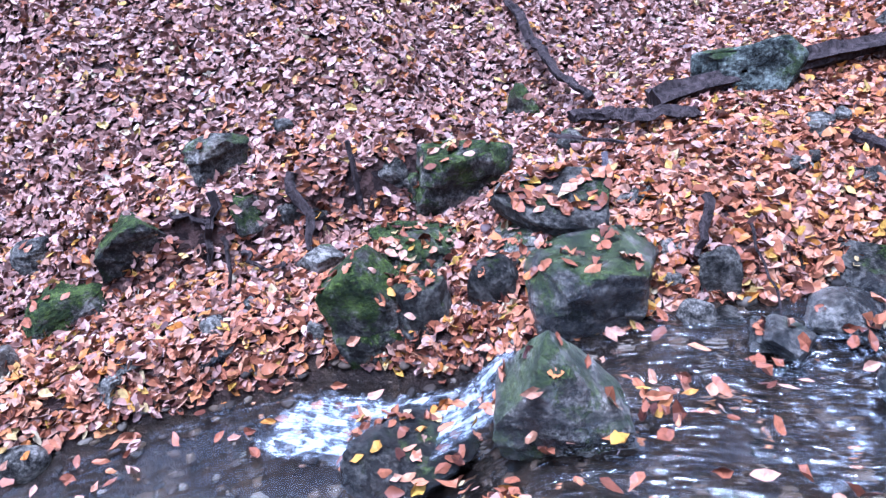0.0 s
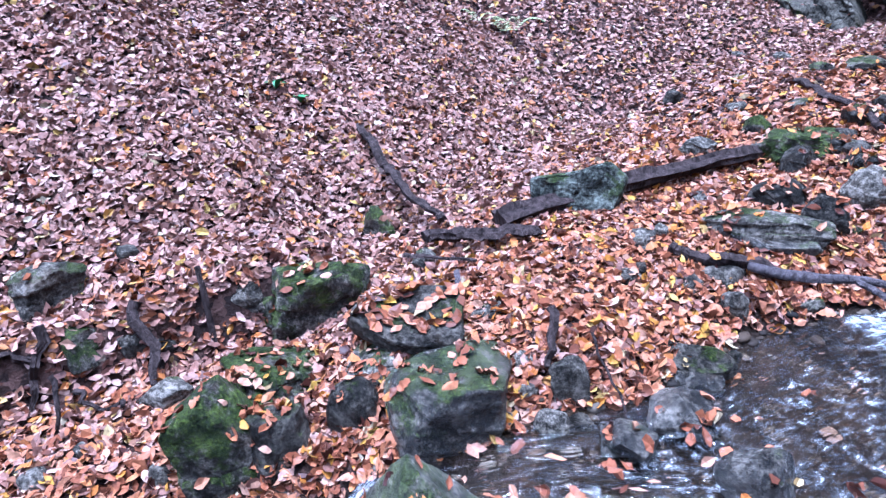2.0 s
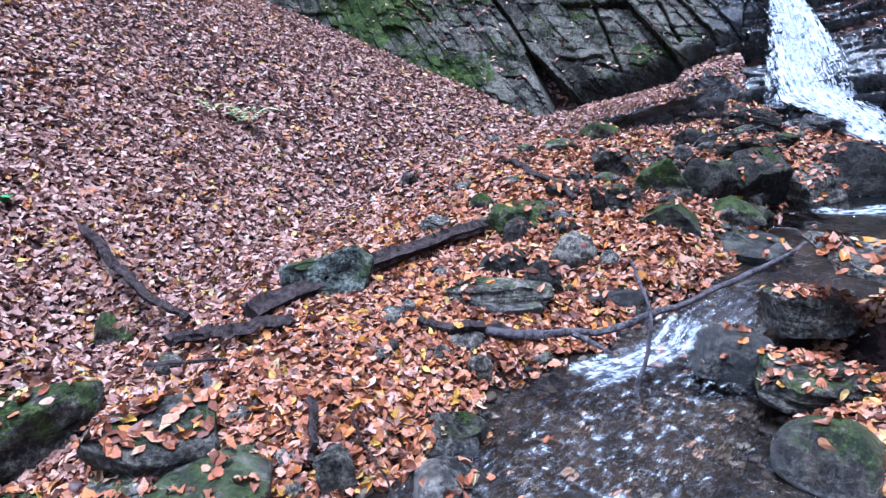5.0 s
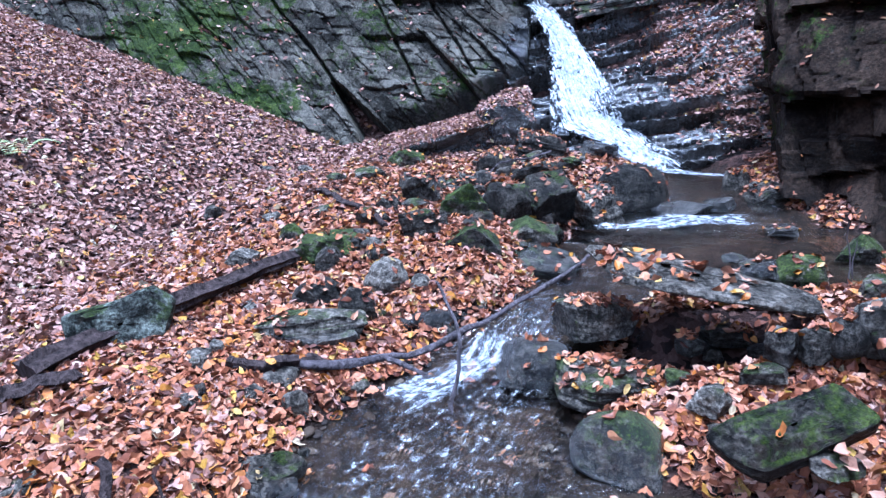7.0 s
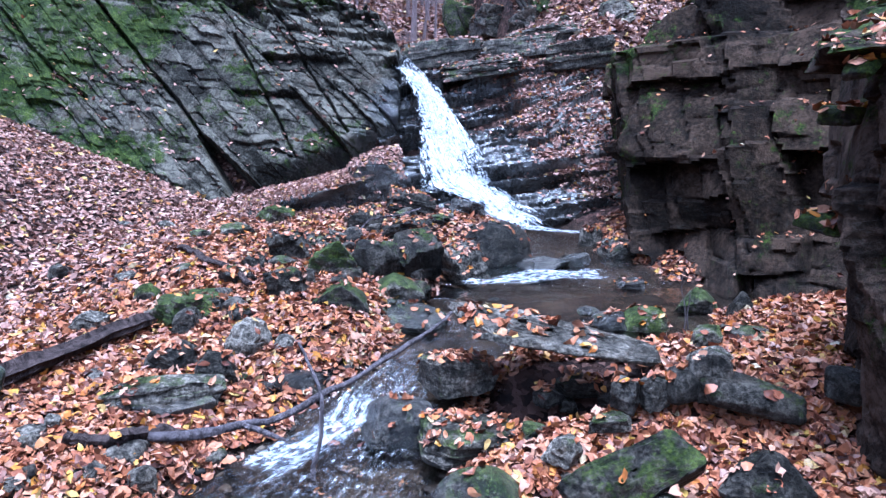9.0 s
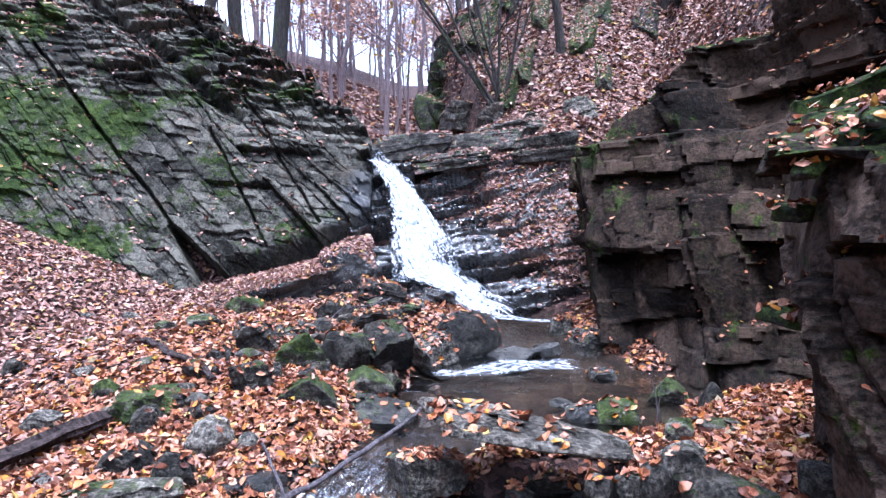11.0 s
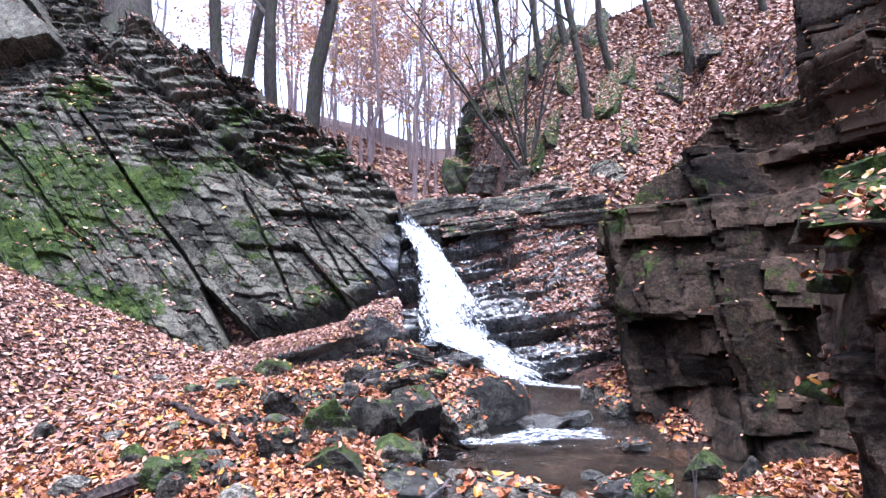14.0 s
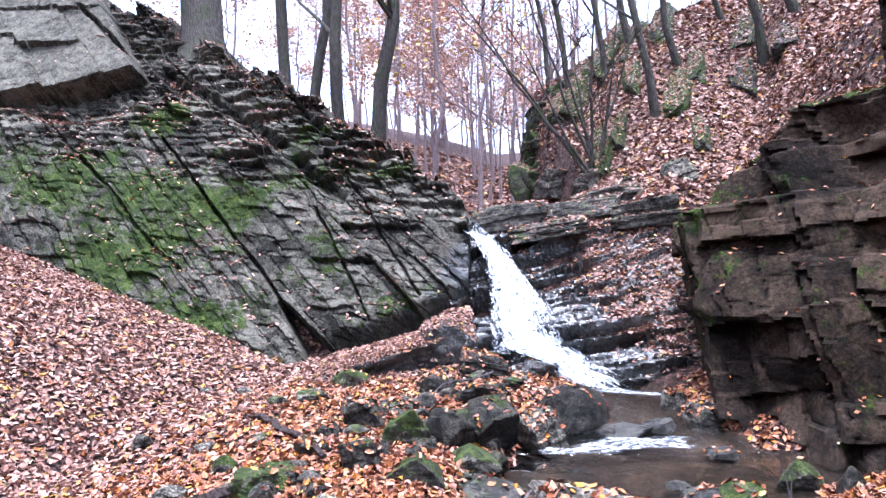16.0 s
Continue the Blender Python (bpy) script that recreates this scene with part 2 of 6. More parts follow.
def tube(points, radii, sides=8, seed=0, rough=0.12):
    """Verts and faces of a tapered, knobbly round limb along points."""
    rng = np.random.default_rng(seed)
    p, vs, fs = np.asarray(points, float), [], []
    up = np.array([0.31, 0.22, 0.92])
    for i in range(len(p)):
        d = p[min(i + 1, len(p) - 1)] - p[max(i - 1, 0)]
        d = d / (np.linalg.norm(d) + 1e-9)
        a = np.cross(d, up if abs(d @ up) < 0.95 else np.array([1.0, 0, 0]))
        a /= np.linalg.norm(a)
        b = np.cross(d, a)
        swell = 1 + rough * math.sin(i * 0.9 + seed) * 0.8
        for k in range(sides):
            w = 2 * math.pi * k / sides
            r = radii[i] * swell * (1 + rng.uniform(-rough, rough))
            vs.append(p[i] + (a * math.cos(w) + b * math.sin(w)) * r)
    for i in range(len(p) - 1):
        for k in range(sides):
            fs.append((i * sides + k, i * sides + (k + 1) % sides, (i + 1) * sides + (k + 1) % sides, (i + 1) * sides + k))
    n = len(vs)
    vs += [p[0], p[-1]]
    for k in range(sides):
        j = (len(p) - 1) * sides
        fs += [(n, (k + 1) % sides, k, k), (n + 1, j + k, j + (k + 1) % sides, j + (k + 1) % sides)]
    return np.array(vs), [f for f in fs]


def joined(pieces):
    vs, fs, off = [], [], 0
    for v, f in pieces:
        vs.append(v)
        fs.append(np.asarray(f) + off)
        off += len(v)
    return np.concatenate(vs), np.concatenate(fs)


def faces_object(name, pieces, mat, angle=50.0, parent=None):
    """One mesh from tubes; the caps' doubled corners become triangles."""
    v, f = joined(pieces)
    me = bpy.data.meshes.new(name)
    me.from_pydata([tuple(p) for p in v], [], [tuple(dict.fromkeys(int(k) for k in q)) for q in f])
    me.polygons.foreach_set("use_smooth", np.ones(len(me.polygons), bool))
    me.set_sharp_from_angle(angle=radians(angle))
    me.materials.append(mat)
    ob = new(name, me)
    ob.parent = parent
    return ob


def wander(start, end, steps, wobble, seed, sag=0.0):
    rng = np.random.default_rng(seed)
    k = np.linspace(0, 1, steps)[:, None]
    p = np.asarray(start, float) * (1 - k) + np.asarray(end, float) * k
    j = np.cumsum(rng.normal(0, wobble, (steps, 3)), 0)
    j -= j[0] * (1 - k) + j[-1] * k
    p += j
    p[:, 2] -= (sag * 4 * k * (1 - k))[:, 0]
    return p


# leaves collect here: place, normal, size, turn
FALLEN = {"dry": [], "wet": []}


def drop_leaves(kind, places, normals, size, rng):
    n = len(places)
    if n:
        FALLEN[kind].append((np.asarray(places), np.asarray(normals), size * rng.uniform(0.7, 1.25, n), rng.uniform(0, 2 * math.pi, n)))



# ---- the lie of the land ----
# Stream: centre line with water level and half width, from the fall's foot downstream
STREAM = ((1.05, 6.5, 0.40, 0.40), (0.95, 5.5, 0.38, 0.42), (0.85, 4.95, 0.25, 0.85), (0.8, 4.25, 0.25, 0.95),
          (0.15, 3.75, 0.24, 0.42), (-0.12, 3.2, 0.22, 0.30), (-0.35, 2.8, 0.02, 0.42), (-0.55, 2.2, 0.0, 0.55),
          (-0.7, 1.5, 0.0, 0.52), (-1.15, 0.98, -0.02, 0.42), (-1.38, 0.80, -0.10, 0.26), (-1.55, 0.55, -0.28, 0.32),
          (-1.75, 0.15, -0.30, 0.46), (-1.95, -0.6, -0.31, 0.5), (-2.1, -2.5, -0.34, 0.5), (-2.6, -9.0, -0.6, 0.6))

POOL_ARM = ((1.2, 4.45, 0.25, 0.55), (2.6, 4.48, 0.25, 0.30))
SIDE_ARM = ((-0.2, 1.98, 0.0, 0.24), (0.48, 1.86, 0.01, 0.15))


def lerp(v, xs, ys):
    return np.interp(v, xs, ys)


def smooth(a, b, v):
    k = np.clip((v - a) / (b - a), 0, 1)
    return k * k * (3 - 2 * k)


def stream_at(x, y):
    """Distance outside the water's edge, and the water level, at places x, y."""
    best, total, weight = np.full(np.shape(x), 1e9), np.zeros(np.shape(x)), np.zeros(np.shape(x))
    for (x0, y0, z0, w0), (x1, y1, z1, w1) in (*zip(STREAM, STREAM[1:]), POOL_ARM, SIDE_ARM):
        dx, dy = x1 - x0, y1 - y0
        k = np.clip(((x - x0) * dx + (y - y0) * dy) / (dx * dx + dy * dy), 0, 1)
        d = np.hypot(x - x0 - k * dx, y - y0 - k * dy) - (w0 + k * (w1 - w0))
        g = np.exp(-np.clip(d + 0.6, 0, 40) / 0.13) + 1e-30 / (1 + d * d)
        total, weight = total + g * (z0 + k * (z1 - z0)), weight + g
        best = np.minimum(best, d)
    return best, total / weight


def upland(x, y):
    """The hillsides above the gorge."""
    bed = 2.15 + 0.13 * np.clip(y - 8.3, -3, 60) + 0.12 * np.maximum(0, y - 24)
    left = lerp(-0.75 - x, (0, 6, 14, 40, 300), (0, 4.6, 9, 20, 34)) * lerp(y, (10.5, 14, 30, 60), (1, 0.62, 0.45, 0.45))
    near = lerp(x - 1.3, (0, 1, 9, 40, 300), (0, 0.75, 7.2, 25, 42)) * (1 - smooth(9.0, 11.0, y))
    nose = lerp(y, (8.4, 9.2, 10.4, 13, 16, 22, 60), (1.3, 1.15, 0.95, 0.30, 0.5, 1.2, 4.0))
    spur = 3.24 + 0.97 * (np.minimum(y, 12.9) - 10.4) + 0.14 * np.clip(y - 12.9, 0, 60) + 0.5 * np.clip(x - 1.4, -3, 14) + 0.2 * np.clip(x - 15.4, 0, 100)
    right = np.maximum(near, np.maximum(0, spur - bed) * smooth(-0.12, 0.40, x - nose))
    return np.minimum(bed, 60) + np.where(x < -0.75, left, 0) + right


def ground_z(x, y):
    x, y = np.asarray(x, float), np.asarray(y, float)
    out, level = stream_at(x, y)
    bank = level + np.where(out < 0, np.maximum(-0.16, out * 0.7), 0.20 * (1 - np.exp(-np.maximum(out, 0) / 0.22)) + 0.03 * np.clip(out, 0, 4))
    toe_x = lerp(y, (-9, -1, 0.3, 1.2, 2.2, 3.2, 4.5, 6, 7.5), (-4.4, -3.2, -2.85, -2.6, -2.45, -2.5, -2.55, -2.3, -2.0))
    toe_z = lerp(y, (-9, -1, 1, 2.5, 4, 6, 7.5), (-0.4, -0.15, -0.02, 0.05, 0.12, 0.32, 0.50))
    s = toe_x - x
    lip = 0.25 * smooth(-0.06, 0.09, s) * smooth(-0.8, 0.0, y) * (1 - smooth(1.3, 1.8, y))
    rise = lip + 0.30 * s + 0.34 * np.maximum(0, s - 0.45) + 0.06 * np.maximum(0, s - 2.0)
    rise = rise * lerp(y, (3, 5, 7.5, 9, 12), (1, 0.85, 0.55, 0.5, 0.6))
    slope = toe_z + np.where(s > 0, rise, lip + 0.10 * s + 0.35 * np.minimum(0, s + 0.9))
    slope = np.minimum(slope, bank + 0.55 * np.maximum(out, 0) + 2.0 * np.maximum(out - 0.55, 0))
    low = np.maximum(slope, bank) - 0.30 * np.exp(-((x - 0.56) / 0.34) ** 2 - ((y - 2.84) / 0.22) ** 2)
    # foot of the cliffs: the ground climbs to the upland behind the rock faces
    back = 0.62 + (y - 7.75 + 0.1 * x) / 0.62
    back = np.where(x > -0.75, 0.1 + (y - 6.75) / 0.95, back)
    wall_x = lerp(y, (-9, 0, 1.2, 2.6, 3.3, 4.1, 5.3, 6.2, 8), (3.6, 3.1, 3.0, 3.3, 3.9, 3.7, 2.7, 2.3, 2.3))
    side = 0.2 + (x - wall_x) * 2.2
    high = upland(x, y)
    return np.maximum(low, np.minimum(high, np.maximum(back, np.where(x > 0.8, side, -9))))


def icosphere(level):
    bm = bmesh.new()
    bmesh.ops.create_icosphere(bm, subdivisions=level, radius=1.0)
    v = np.array([p.co[:] for p in bm.verts])
    f = np.array([[p.index for p in q.verts] for q in bm.faces])
    bm.free()
    return v / np.linalg.norm(v, axis=1)[:, None], f


BALLS = {4: icosphere(4), 5: icosphere(5)}


def hewn(kind, seed, level):
    """A unit stone: a ball cut by flat planes, worn at its edges and split along its layers."""
    rng = np.random.default_rng(seed * 7 + 3)
    d, f = BALLS[level]
    planes = []
    for ax in range(3):
        for sgn in (-1, 1):
            nrm = np.zeros(3)
            nrm[ax] = sgn
            planes.append((nrm + rng.normal(0, 0.2 if kind in ("boulder", "block") else 0.13, 3), 1.0))
    extra = {"round": 14, "boulder": 12, "block": 7, "slab": 8, "stand": 4, "tiltslab": 3, "wedge": 5}[kind]
    for _ in range(extra):
        nrm = rng.normal(0, 1, 3)
        nrm[2] = abs(nrm[2]) * (0.5 if kind == "slab" else 1.0)
        planes.append((nrm, rng.uniform(0.98, 1.22) if kind != "round" else rng.uniform(0.95, 1.05)))
    if kind == "wedge":
        lean = rng.uniform(-0.25, 0.25)
        planes += [(np.array([1.0, 0.1, 0.85 + lean]), 0.74), (np.array([-1.0, 0.0, 0.85 - lean]), 0.74), (np.array([0.0, 1.0, 0.5]), 0.85)]
    if kind == "tiltslab":
        planes += [(np.array([-0.55, -0.35, 1.0]), 0.66), (np.array([0.9, -0.35, 0.35]), 0.9)]
    if kind == "stand":
        planes += [(np.array([-0.3, 0, 1.0]), 0.88)]
    sharp = {"round": 10, "boulder": 40, "block": 75, "slab": 50, "stand": 90, "tiltslab": 60, "wedge": 55}[kind]
    s = 0.0
    for nrm, off in planes:
        nrm = nrm / np.linalg.norm(nrm)
        s = s + np.maximum(d @ nrm, 0.0) ** sharp / off ** sharp
    r = s ** (-1.0 / sharp)
    v = d * r[:, None]
    v = v / np.abs(v).max(0)
    a = fbm(v[:, 0] * 1.3 + v[:, 2], v[:, 1] * 1.3 - v[:, 2] * 0.7, 1.6, seed, 4)
    c = fbm(v[:, 0] - v[:, 1], v[:, 2] * 3.0 + v[:, 0] * 0.3, 3.0, seed + 9, 3)
    v = v * (1 + (0.07 if kind != "round" else 0.05) * a + (0.03 if kind != "round" else 0.015) * c)[:, None]
    if kind != "round":
        bedding = rng.normal(0, 0.22, 3) + np.array([0, 0, 1.0])
        lay = v @ bedding * rng.uniform(2.6, 4.5) + 0.35 * a
        v = v * (1 + 0.05 * lattice(np.floor(lay), np.full(len(v), 0.0), seed + 5) * (1 - np.clip(np.abs(v[:, 2]), 0, 1) ** 4))[:, None]
    return v, f


def rock(name, x, y, z, w, d, h, turn, kind, seed, moss, leaves, tone, rough, label, tilt=0.0, nod=0.0, leaf_kind="wet", tint=(1.14, 1.0, 0.80)):
    v, f = hewn(kind, seed, 5 if w > 0.2 else 4)
    size = np.array([w / 2, d / 2, h * 0.62])
    v = v * size
    if not tilt and not nod:
        loose = np.random.default_rng(seed + 900)
        k = {"round": 14, "boulder": 16, "block": 14, "slab": 7, "stand": 3, "tiltslab": 0, "wedge": 6}[kind]
        tilt, nod, turn = loose.normal(0, k * 0.6), loose.normal(k * 0.3, k * 0.5), turn + loose.normal(0, 1.6 * k)
    rot = np.array(Euler((radians(nod), radians(tilt), radians(turn))).to_matrix())
    v = v @ rot.T
    ob = mesh_object(name, v, f, rock_material(tone, moss, rough, tint), 30)
    at = np.array([x, y, z + h * 0.62 - h * 0.24])
    ob.location = at
    tagged(ob, label, "rock", "rocks of the gorge")
    if leaves > 0:
        rng = np.random.default_rng(seed + 500)
        t = v[f]
        nrm = np.cross(t[:, 1] - t[:, 0], t[:, 2] - t[:, 0])
        area = np.linalg.norm(nrm, axis=1) / 2
        nrm /= 2 * area[:, None] + 1e-12
        wgt = area * np.clip((nrm[:, 2] - 0.35) / 0.4, 0, 1)
        top = wgt.sum()
        n = int(top * 1250 * leaves)
        if n and top > 0:
            pick = rng.choice(len(f), n, p=wgt / top)
            drop_leaves(leaf_kind, t[pick].mean(1) + at + nrm[pick] * 0.008, nrm[pick] + rng.normal(0, 0.3, (n, 3)), 0.049, rng)
    return ob


def facets(a, b, seed, size, lift, tilt, crack=0.0, norm=4.0, open_=0.02, nod=0.35):
    """Depth of rock broken into uneven many-sided blocks of about the given size, each with a lean of its own."""
    rng = np.random.default_rng(seed)
    p, q = (a - a.min()) / size[0] + 2, (b - b.min()) / size[1] + 2
    i, j = np.floor(p).astype(int), np.floor(q).astype(int)
    shape = (i.max() + 3, j.max() + 3)
    ja, jb_ = rng.uniform(0.08, 0.92, shape), rng.uniform(0.08, 0.92, shape)
    up, la, lb = rng.normal(0, lift, shape), rng.normal(0, tilt, shape), rng.normal(0, tilt * nod, shape)
    best, second, h = np.full(a.shape, 9.0), np.full(a.shape, 9.0), np.zeros(a.shape)
    for di in (-1, 0, 1):
        for dj in (-1, 0, 1):
            ci, cj = i + di, j + dj
            da, db = p - ci - ja[ci, cj], q - cj - jb_[ci, cj]
            d = (np.abs(da) ** norm + np.abs(db) ** norm) ** (1 / norm)
            v = up[ci, cj] + la[ci, cj] * da * size[0] + lb[ci, cj] * db * size[1]
            near = d < best
            second = np.where(near, best, np.minimum(second, d))
            h = np.where(near, v, h)
            best = np.where(near, d, best)
    return h - crack * np.clip(1 - (second - best) * min(size) / open_, 0, 1)


def cut_stone(name, x, y, z, outline, thick, turn, nod, seed, moss, tone, rough, label, leaves=0.0, tint=(1.14, 1.0, 0.80), roll=0.0):
    """A split slab: an outline in its own face (across, up), leaning back by nod, with worn edges and a rough break."""
    o = np.array(outline, float)
    edge = []
    for a, b in zip(o, np.roll(o, -1, 0)):
        m = max(2, int(np.linalg.norm(b - a) / 0.02))
        edge += [a + (b - a) * k / m for k in range(m)]
    edge = np.array(edge)
    for _ in range(2):
        edge = (np.roll(edge, 1, 0) + 2 * edge + np.roll(edge, -1, 0)) / 4
    mid = edge.mean(0)
    edge = edge + (edge - mid) * (0.05 * fbm(edge[:, 0], edge[:, 1], 9.0, seed, 3))[:, None]
    m, vs = len(edge), []
    shells = [(q, 0.0) for q in (0.05, 0.2, 0.36, 0.52, 0.66, 0.78, 0.88, 0.95)] + [(0.985, 0.04), (1.0, 0.12), (1.015, 0.3), (1.03, 0.5), (1.02, 0.75), (0.98, 0.95), (0.85, 1.0), (0.1, 1.0)]
    for q, dep in shells:
        pl = mid + (edge - mid) * q
        bump_ = 0.010 * fbm(pl[:, 0], pl[:, 1], 5.0, seed) + 0.005 * fbm(pl[:, 0], pl[:, 1], 17.0, seed + 1) + facets(pl[:, 0], pl[:, 1], seed + 2, (0.16, 0.12), 0.004, 0.06)
        split = 0.012 * fbm(edge[:, 0] * 2, edge[:, 1] * 2 + dep * thick * 30, 3.0, seed + 5) * (0 < dep < 1)
        pl = pl + (edge - mid) / (np.linalg.norm(edge - mid, axis=1)[:, None] + 1e-6) * np.reshape(split, (-1, 1))
        vs.append(np.stack([pl[:, 0], dep * thick + bump_ * (1 if dep < 0.5 else 0.6), pl[:, 1]], 1))
    v = np.concatenate(vs)
    i = np.arange(m)
    f = np.concatenate([np.stack([r * m + i, r * m + (i + 1) % m, (r + 1) * m + (i + 1) % m, (r + 1) * m + i], 1) for r in range(len(shells) - 1)])
    rot = np.array((Matrix.Rotation(radians(turn), 3, "Z") @ Matrix.Rotation(radians(roll), 3, "Y") @ Matrix.Rotation(radians(-nod), 3, "X")))
    v = v @ rot.T
    ob = mesh_object(name, v, f[:, ::-1], rock_material(tone, moss, rough, tint), 32)
    ob.location = (x, y, z)
    tagged(ob, label, "rock", "rocks of the gorge")
    if leaves:
        rng = np.random.default_rng(seed + 40)
        t = v[f]
        nrm = np.cross(t[:, 2] - t[:, 0], t[:, 3] - t[:, 1])
        area = np.linalg.norm(nrm, axis=1) / 2 + 1e-9
        nrm = nrm / (2 * area[:, None])
        nrm = nrm * np.where(nrm @ rot[:, 1] > 0.5, -1, 1)[:, None] if nod > 45 else nrm * np.sign(nrm[:, 2:3])
        w = area * np.clip((nrm[:, 2] - 0.4) / 0.3, 0, 1) * (t[:, :, 2].mean(1) > np.median(t[:, :, 2]) - 0.02)
        if w.sum() > 0:
            c = int(w.sum() * 1000 * leaves)
            pick = rng.choice(len(f), c, p=w / w.sum())
            drop_leaves("wet", t[pick].mean(1) + np.array([x, y, z]) + nrm[pick] * 0.01, nrm[pick] + rng.normal(0, 0.28, (c, 3)), 0.06, rng)
    return ob


# ---- ground: one sheet from the stream to the horizon ----
def spaced(lo, hi, step, far, growth=1.16):
    mid = list(np.arange(lo, hi, step))
    k, a, b = step, lo, hi
    left, right = [], []
    while a > -far or b < far:
        k *= growth
        a, b = a - k, b + k
        if a > -far:
            left.append(a)
        if b < far:
            right.append(b)
    return np.array(left[::-1] + mid + right)


gx, gy = spaced(-7.0, 3.6, 0.05, 420), spaced(-1.6, 9.2, 0.05, 420)
X, Y = np.meshgrid(gx, gy)
Z = ground_z(X, Y)
OUT, LEVEL = stream_at(X, Y)
Z = Z + fbm(X, Y, 1.6, 3) * 0.035 * np.clip(OUT / 0.3, 0.25, 1) + fbm(X, Y, 7.0, 8) * 0.012
ground = mesh_object("ground", np.stack([X, Y, Z], -1).reshape(-1, 3), grid_faces(len(gy), len(gx)), SOIL, 180)
bed = ground.data.attributes.new("bed", "FLOAT", "POINT")
bed.data.foreach_set("value", (1 - smooth(-0.02, 0.10, OUT + 0.06 * fbm(X, Y, 5.0, 21))).ravel().astype(np.float32))
tagged(ground, "forest floor of leaf mould with a gravel stream bed", "ground", kind="structure")


# ---- water ----
def along(points, step):
    """Evenly resampled rows of a path with more columns than x, y, z."""
    p = np.asarray(points, float)
    s = np.concatenate([[0], np.cumsum(np.linalg.norm(np.diff(p[:, :3], axis=0), axis=1))])
    t = np.arange(0, s[-1], step)
    return np.stack([np.interp(t, s, p[:, k]) for k in range(p.shape[1])], 1), t


def ribbon(name, points, mat, seed, step=0.04, across=25, ruffle=0.02, scale=5.0, label="", crown=0.0):
    """A sheet of water along points of x, y, z, half width."""
    p, s = along(points, step)
    for _ in range(14):
        p[1:-1] = (p[:-2] + 2 * p[1:-1] + p[2:]) / 4
    d = np.gradient(p[:, :3], axis=0)
    for _ in range(12):
        d[1:-1] = (d[:-2] + d[1:-1] + d[2:]) / 3
    side = np.stack([d[:, 1], -d[:, 0], np.zeros(len(d))], 1)
    side /= np.linalg.norm(side, axis=1)[:, None] + 1e-9
    k = np.linspace(-1, 1, across)
    v = p[:, None, :3] + side[:, None, :] * (k[None, :] * p[:, 3:4])[..., None]
    u = k[None, :] * p[:, 3:4]
    v[..., 2] += ruffle * fbm(u + 7, np.broadcast_to(s[:, None] * 0.6, u.shape), scale, seed) + crown * (1 - k[None, :] ** 2)
    v[..., 1] -= ruffle * 1.2 * fbm(u, np.broadcast_to(s[:, None] * 0.35, u.shape), scale * 1.4, seed + 4)
    ob = mesh_object(name, v.reshape(-1, 3), grid_faces(len(p), across), mat, 180)
    uv = ob.data.uv_layers.new(name="UVMap")
    idx = np.empty(len(ob.data.loops), np.int32)
    ob.data.loops.foreach_get("vertex_index", idx)
    flat = np.stack([u.ravel(), np.repeat(s, across)], 1)
    uv.data.foreach_set("uv", flat[idx].astype(np.float32).ravel())
    e = ob.data.attributes.new("edge", "FLOAT", "POINT")
    ends = np.minimum(1, np.minimum(s, s[-1] - s) / (0.12 * s[-1] + 0.05))
    e.data.foreach_set("value", np.maximum(np.abs(k)[None, :] ** 5, 1 - ends[:, None]).ravel().astype(np.float32))
    r = ob.data.attributes.new("rush", "FLOAT", "POINT")
    calm = np.where((p[:, 1] > 3.7) & (p[:, 1] < 4.9), 0.22, np.where(p[:, 0] < -1.55, 0.35, 1.3))
    r.data.foreach_set("value", np.repeat(calm, across).astype(np.float32))
    return tagged(ob, label, "water", kind="structure")


stream = ribbon("stream_water", [(x, y, z, w + 0.16) for x, y, z, w in STREAM], WATER, 5, 0.025, 71, 0.012, 6.0,
                "clear shallow stream water running over brown gravel")
stream.visible_shadow = False
arm = ribbon("pool_water", [(x, y, z - 0.006, w + 0.1) for x, y, z, w in ((1.6, 4.45, 0.25, 0.5), *POOL_ARM[1:])], WATER, 6, 0.04, 41, 0.004, 8.0, "still clear water at the foot of the rock wall")
arm.visible_shadow = False
side_arm = ribbon("side_water", [(x, y, z - 0.004, w + 0.08) for x, y, z, w in ((-0.1, 1.96, 0.0, 0.2), SIDE_ARM[1])], WATER, 7, 0.03, 31, 0.004, 8.0, "still shallow water under the tilted slab")
side_arm.visible_shadow = False
FALL = ((-0.63, 8.50, 2.25, 0.10), (-0.52, 8.36, 2.21, 0.13), (-0.40, 8.24, 2.13, 0.16), (-0.13, 8.00, 1.81, 0.24), (0.02, 7.76, 1.43, 0.34), (0.19, 7.46, 1.06, 0.56), (0.33, 7.22, 0.80, 0.58), (0.67, 6.98, 0.57, 0.43), (0.97, 6.74, 0.41, 0.37), (1.17, 6.52, 0.34, 0.38))
ribbon("side_fall", ((-0.14, 7.70, 1.50, 0.14), (-0.10, 7.50, 1.24, 0.20), (-0.07, 7.36, 0.99, 0.22), (-0.04, 7.22, 0.71, 0.24), (-0.03, 7.18, 0.6, 0.24)), VEIL, 51, 0.03, 41, 0.07, 5.0, "thin white veil of water beside the main fall", crown=0.05)
waterfall = ribbon("waterfall", FALL, FOAM, 11, 0.02, 61, 0.075, 4.0, "white waterfall dropping over dark layered rock", crown=0.05)
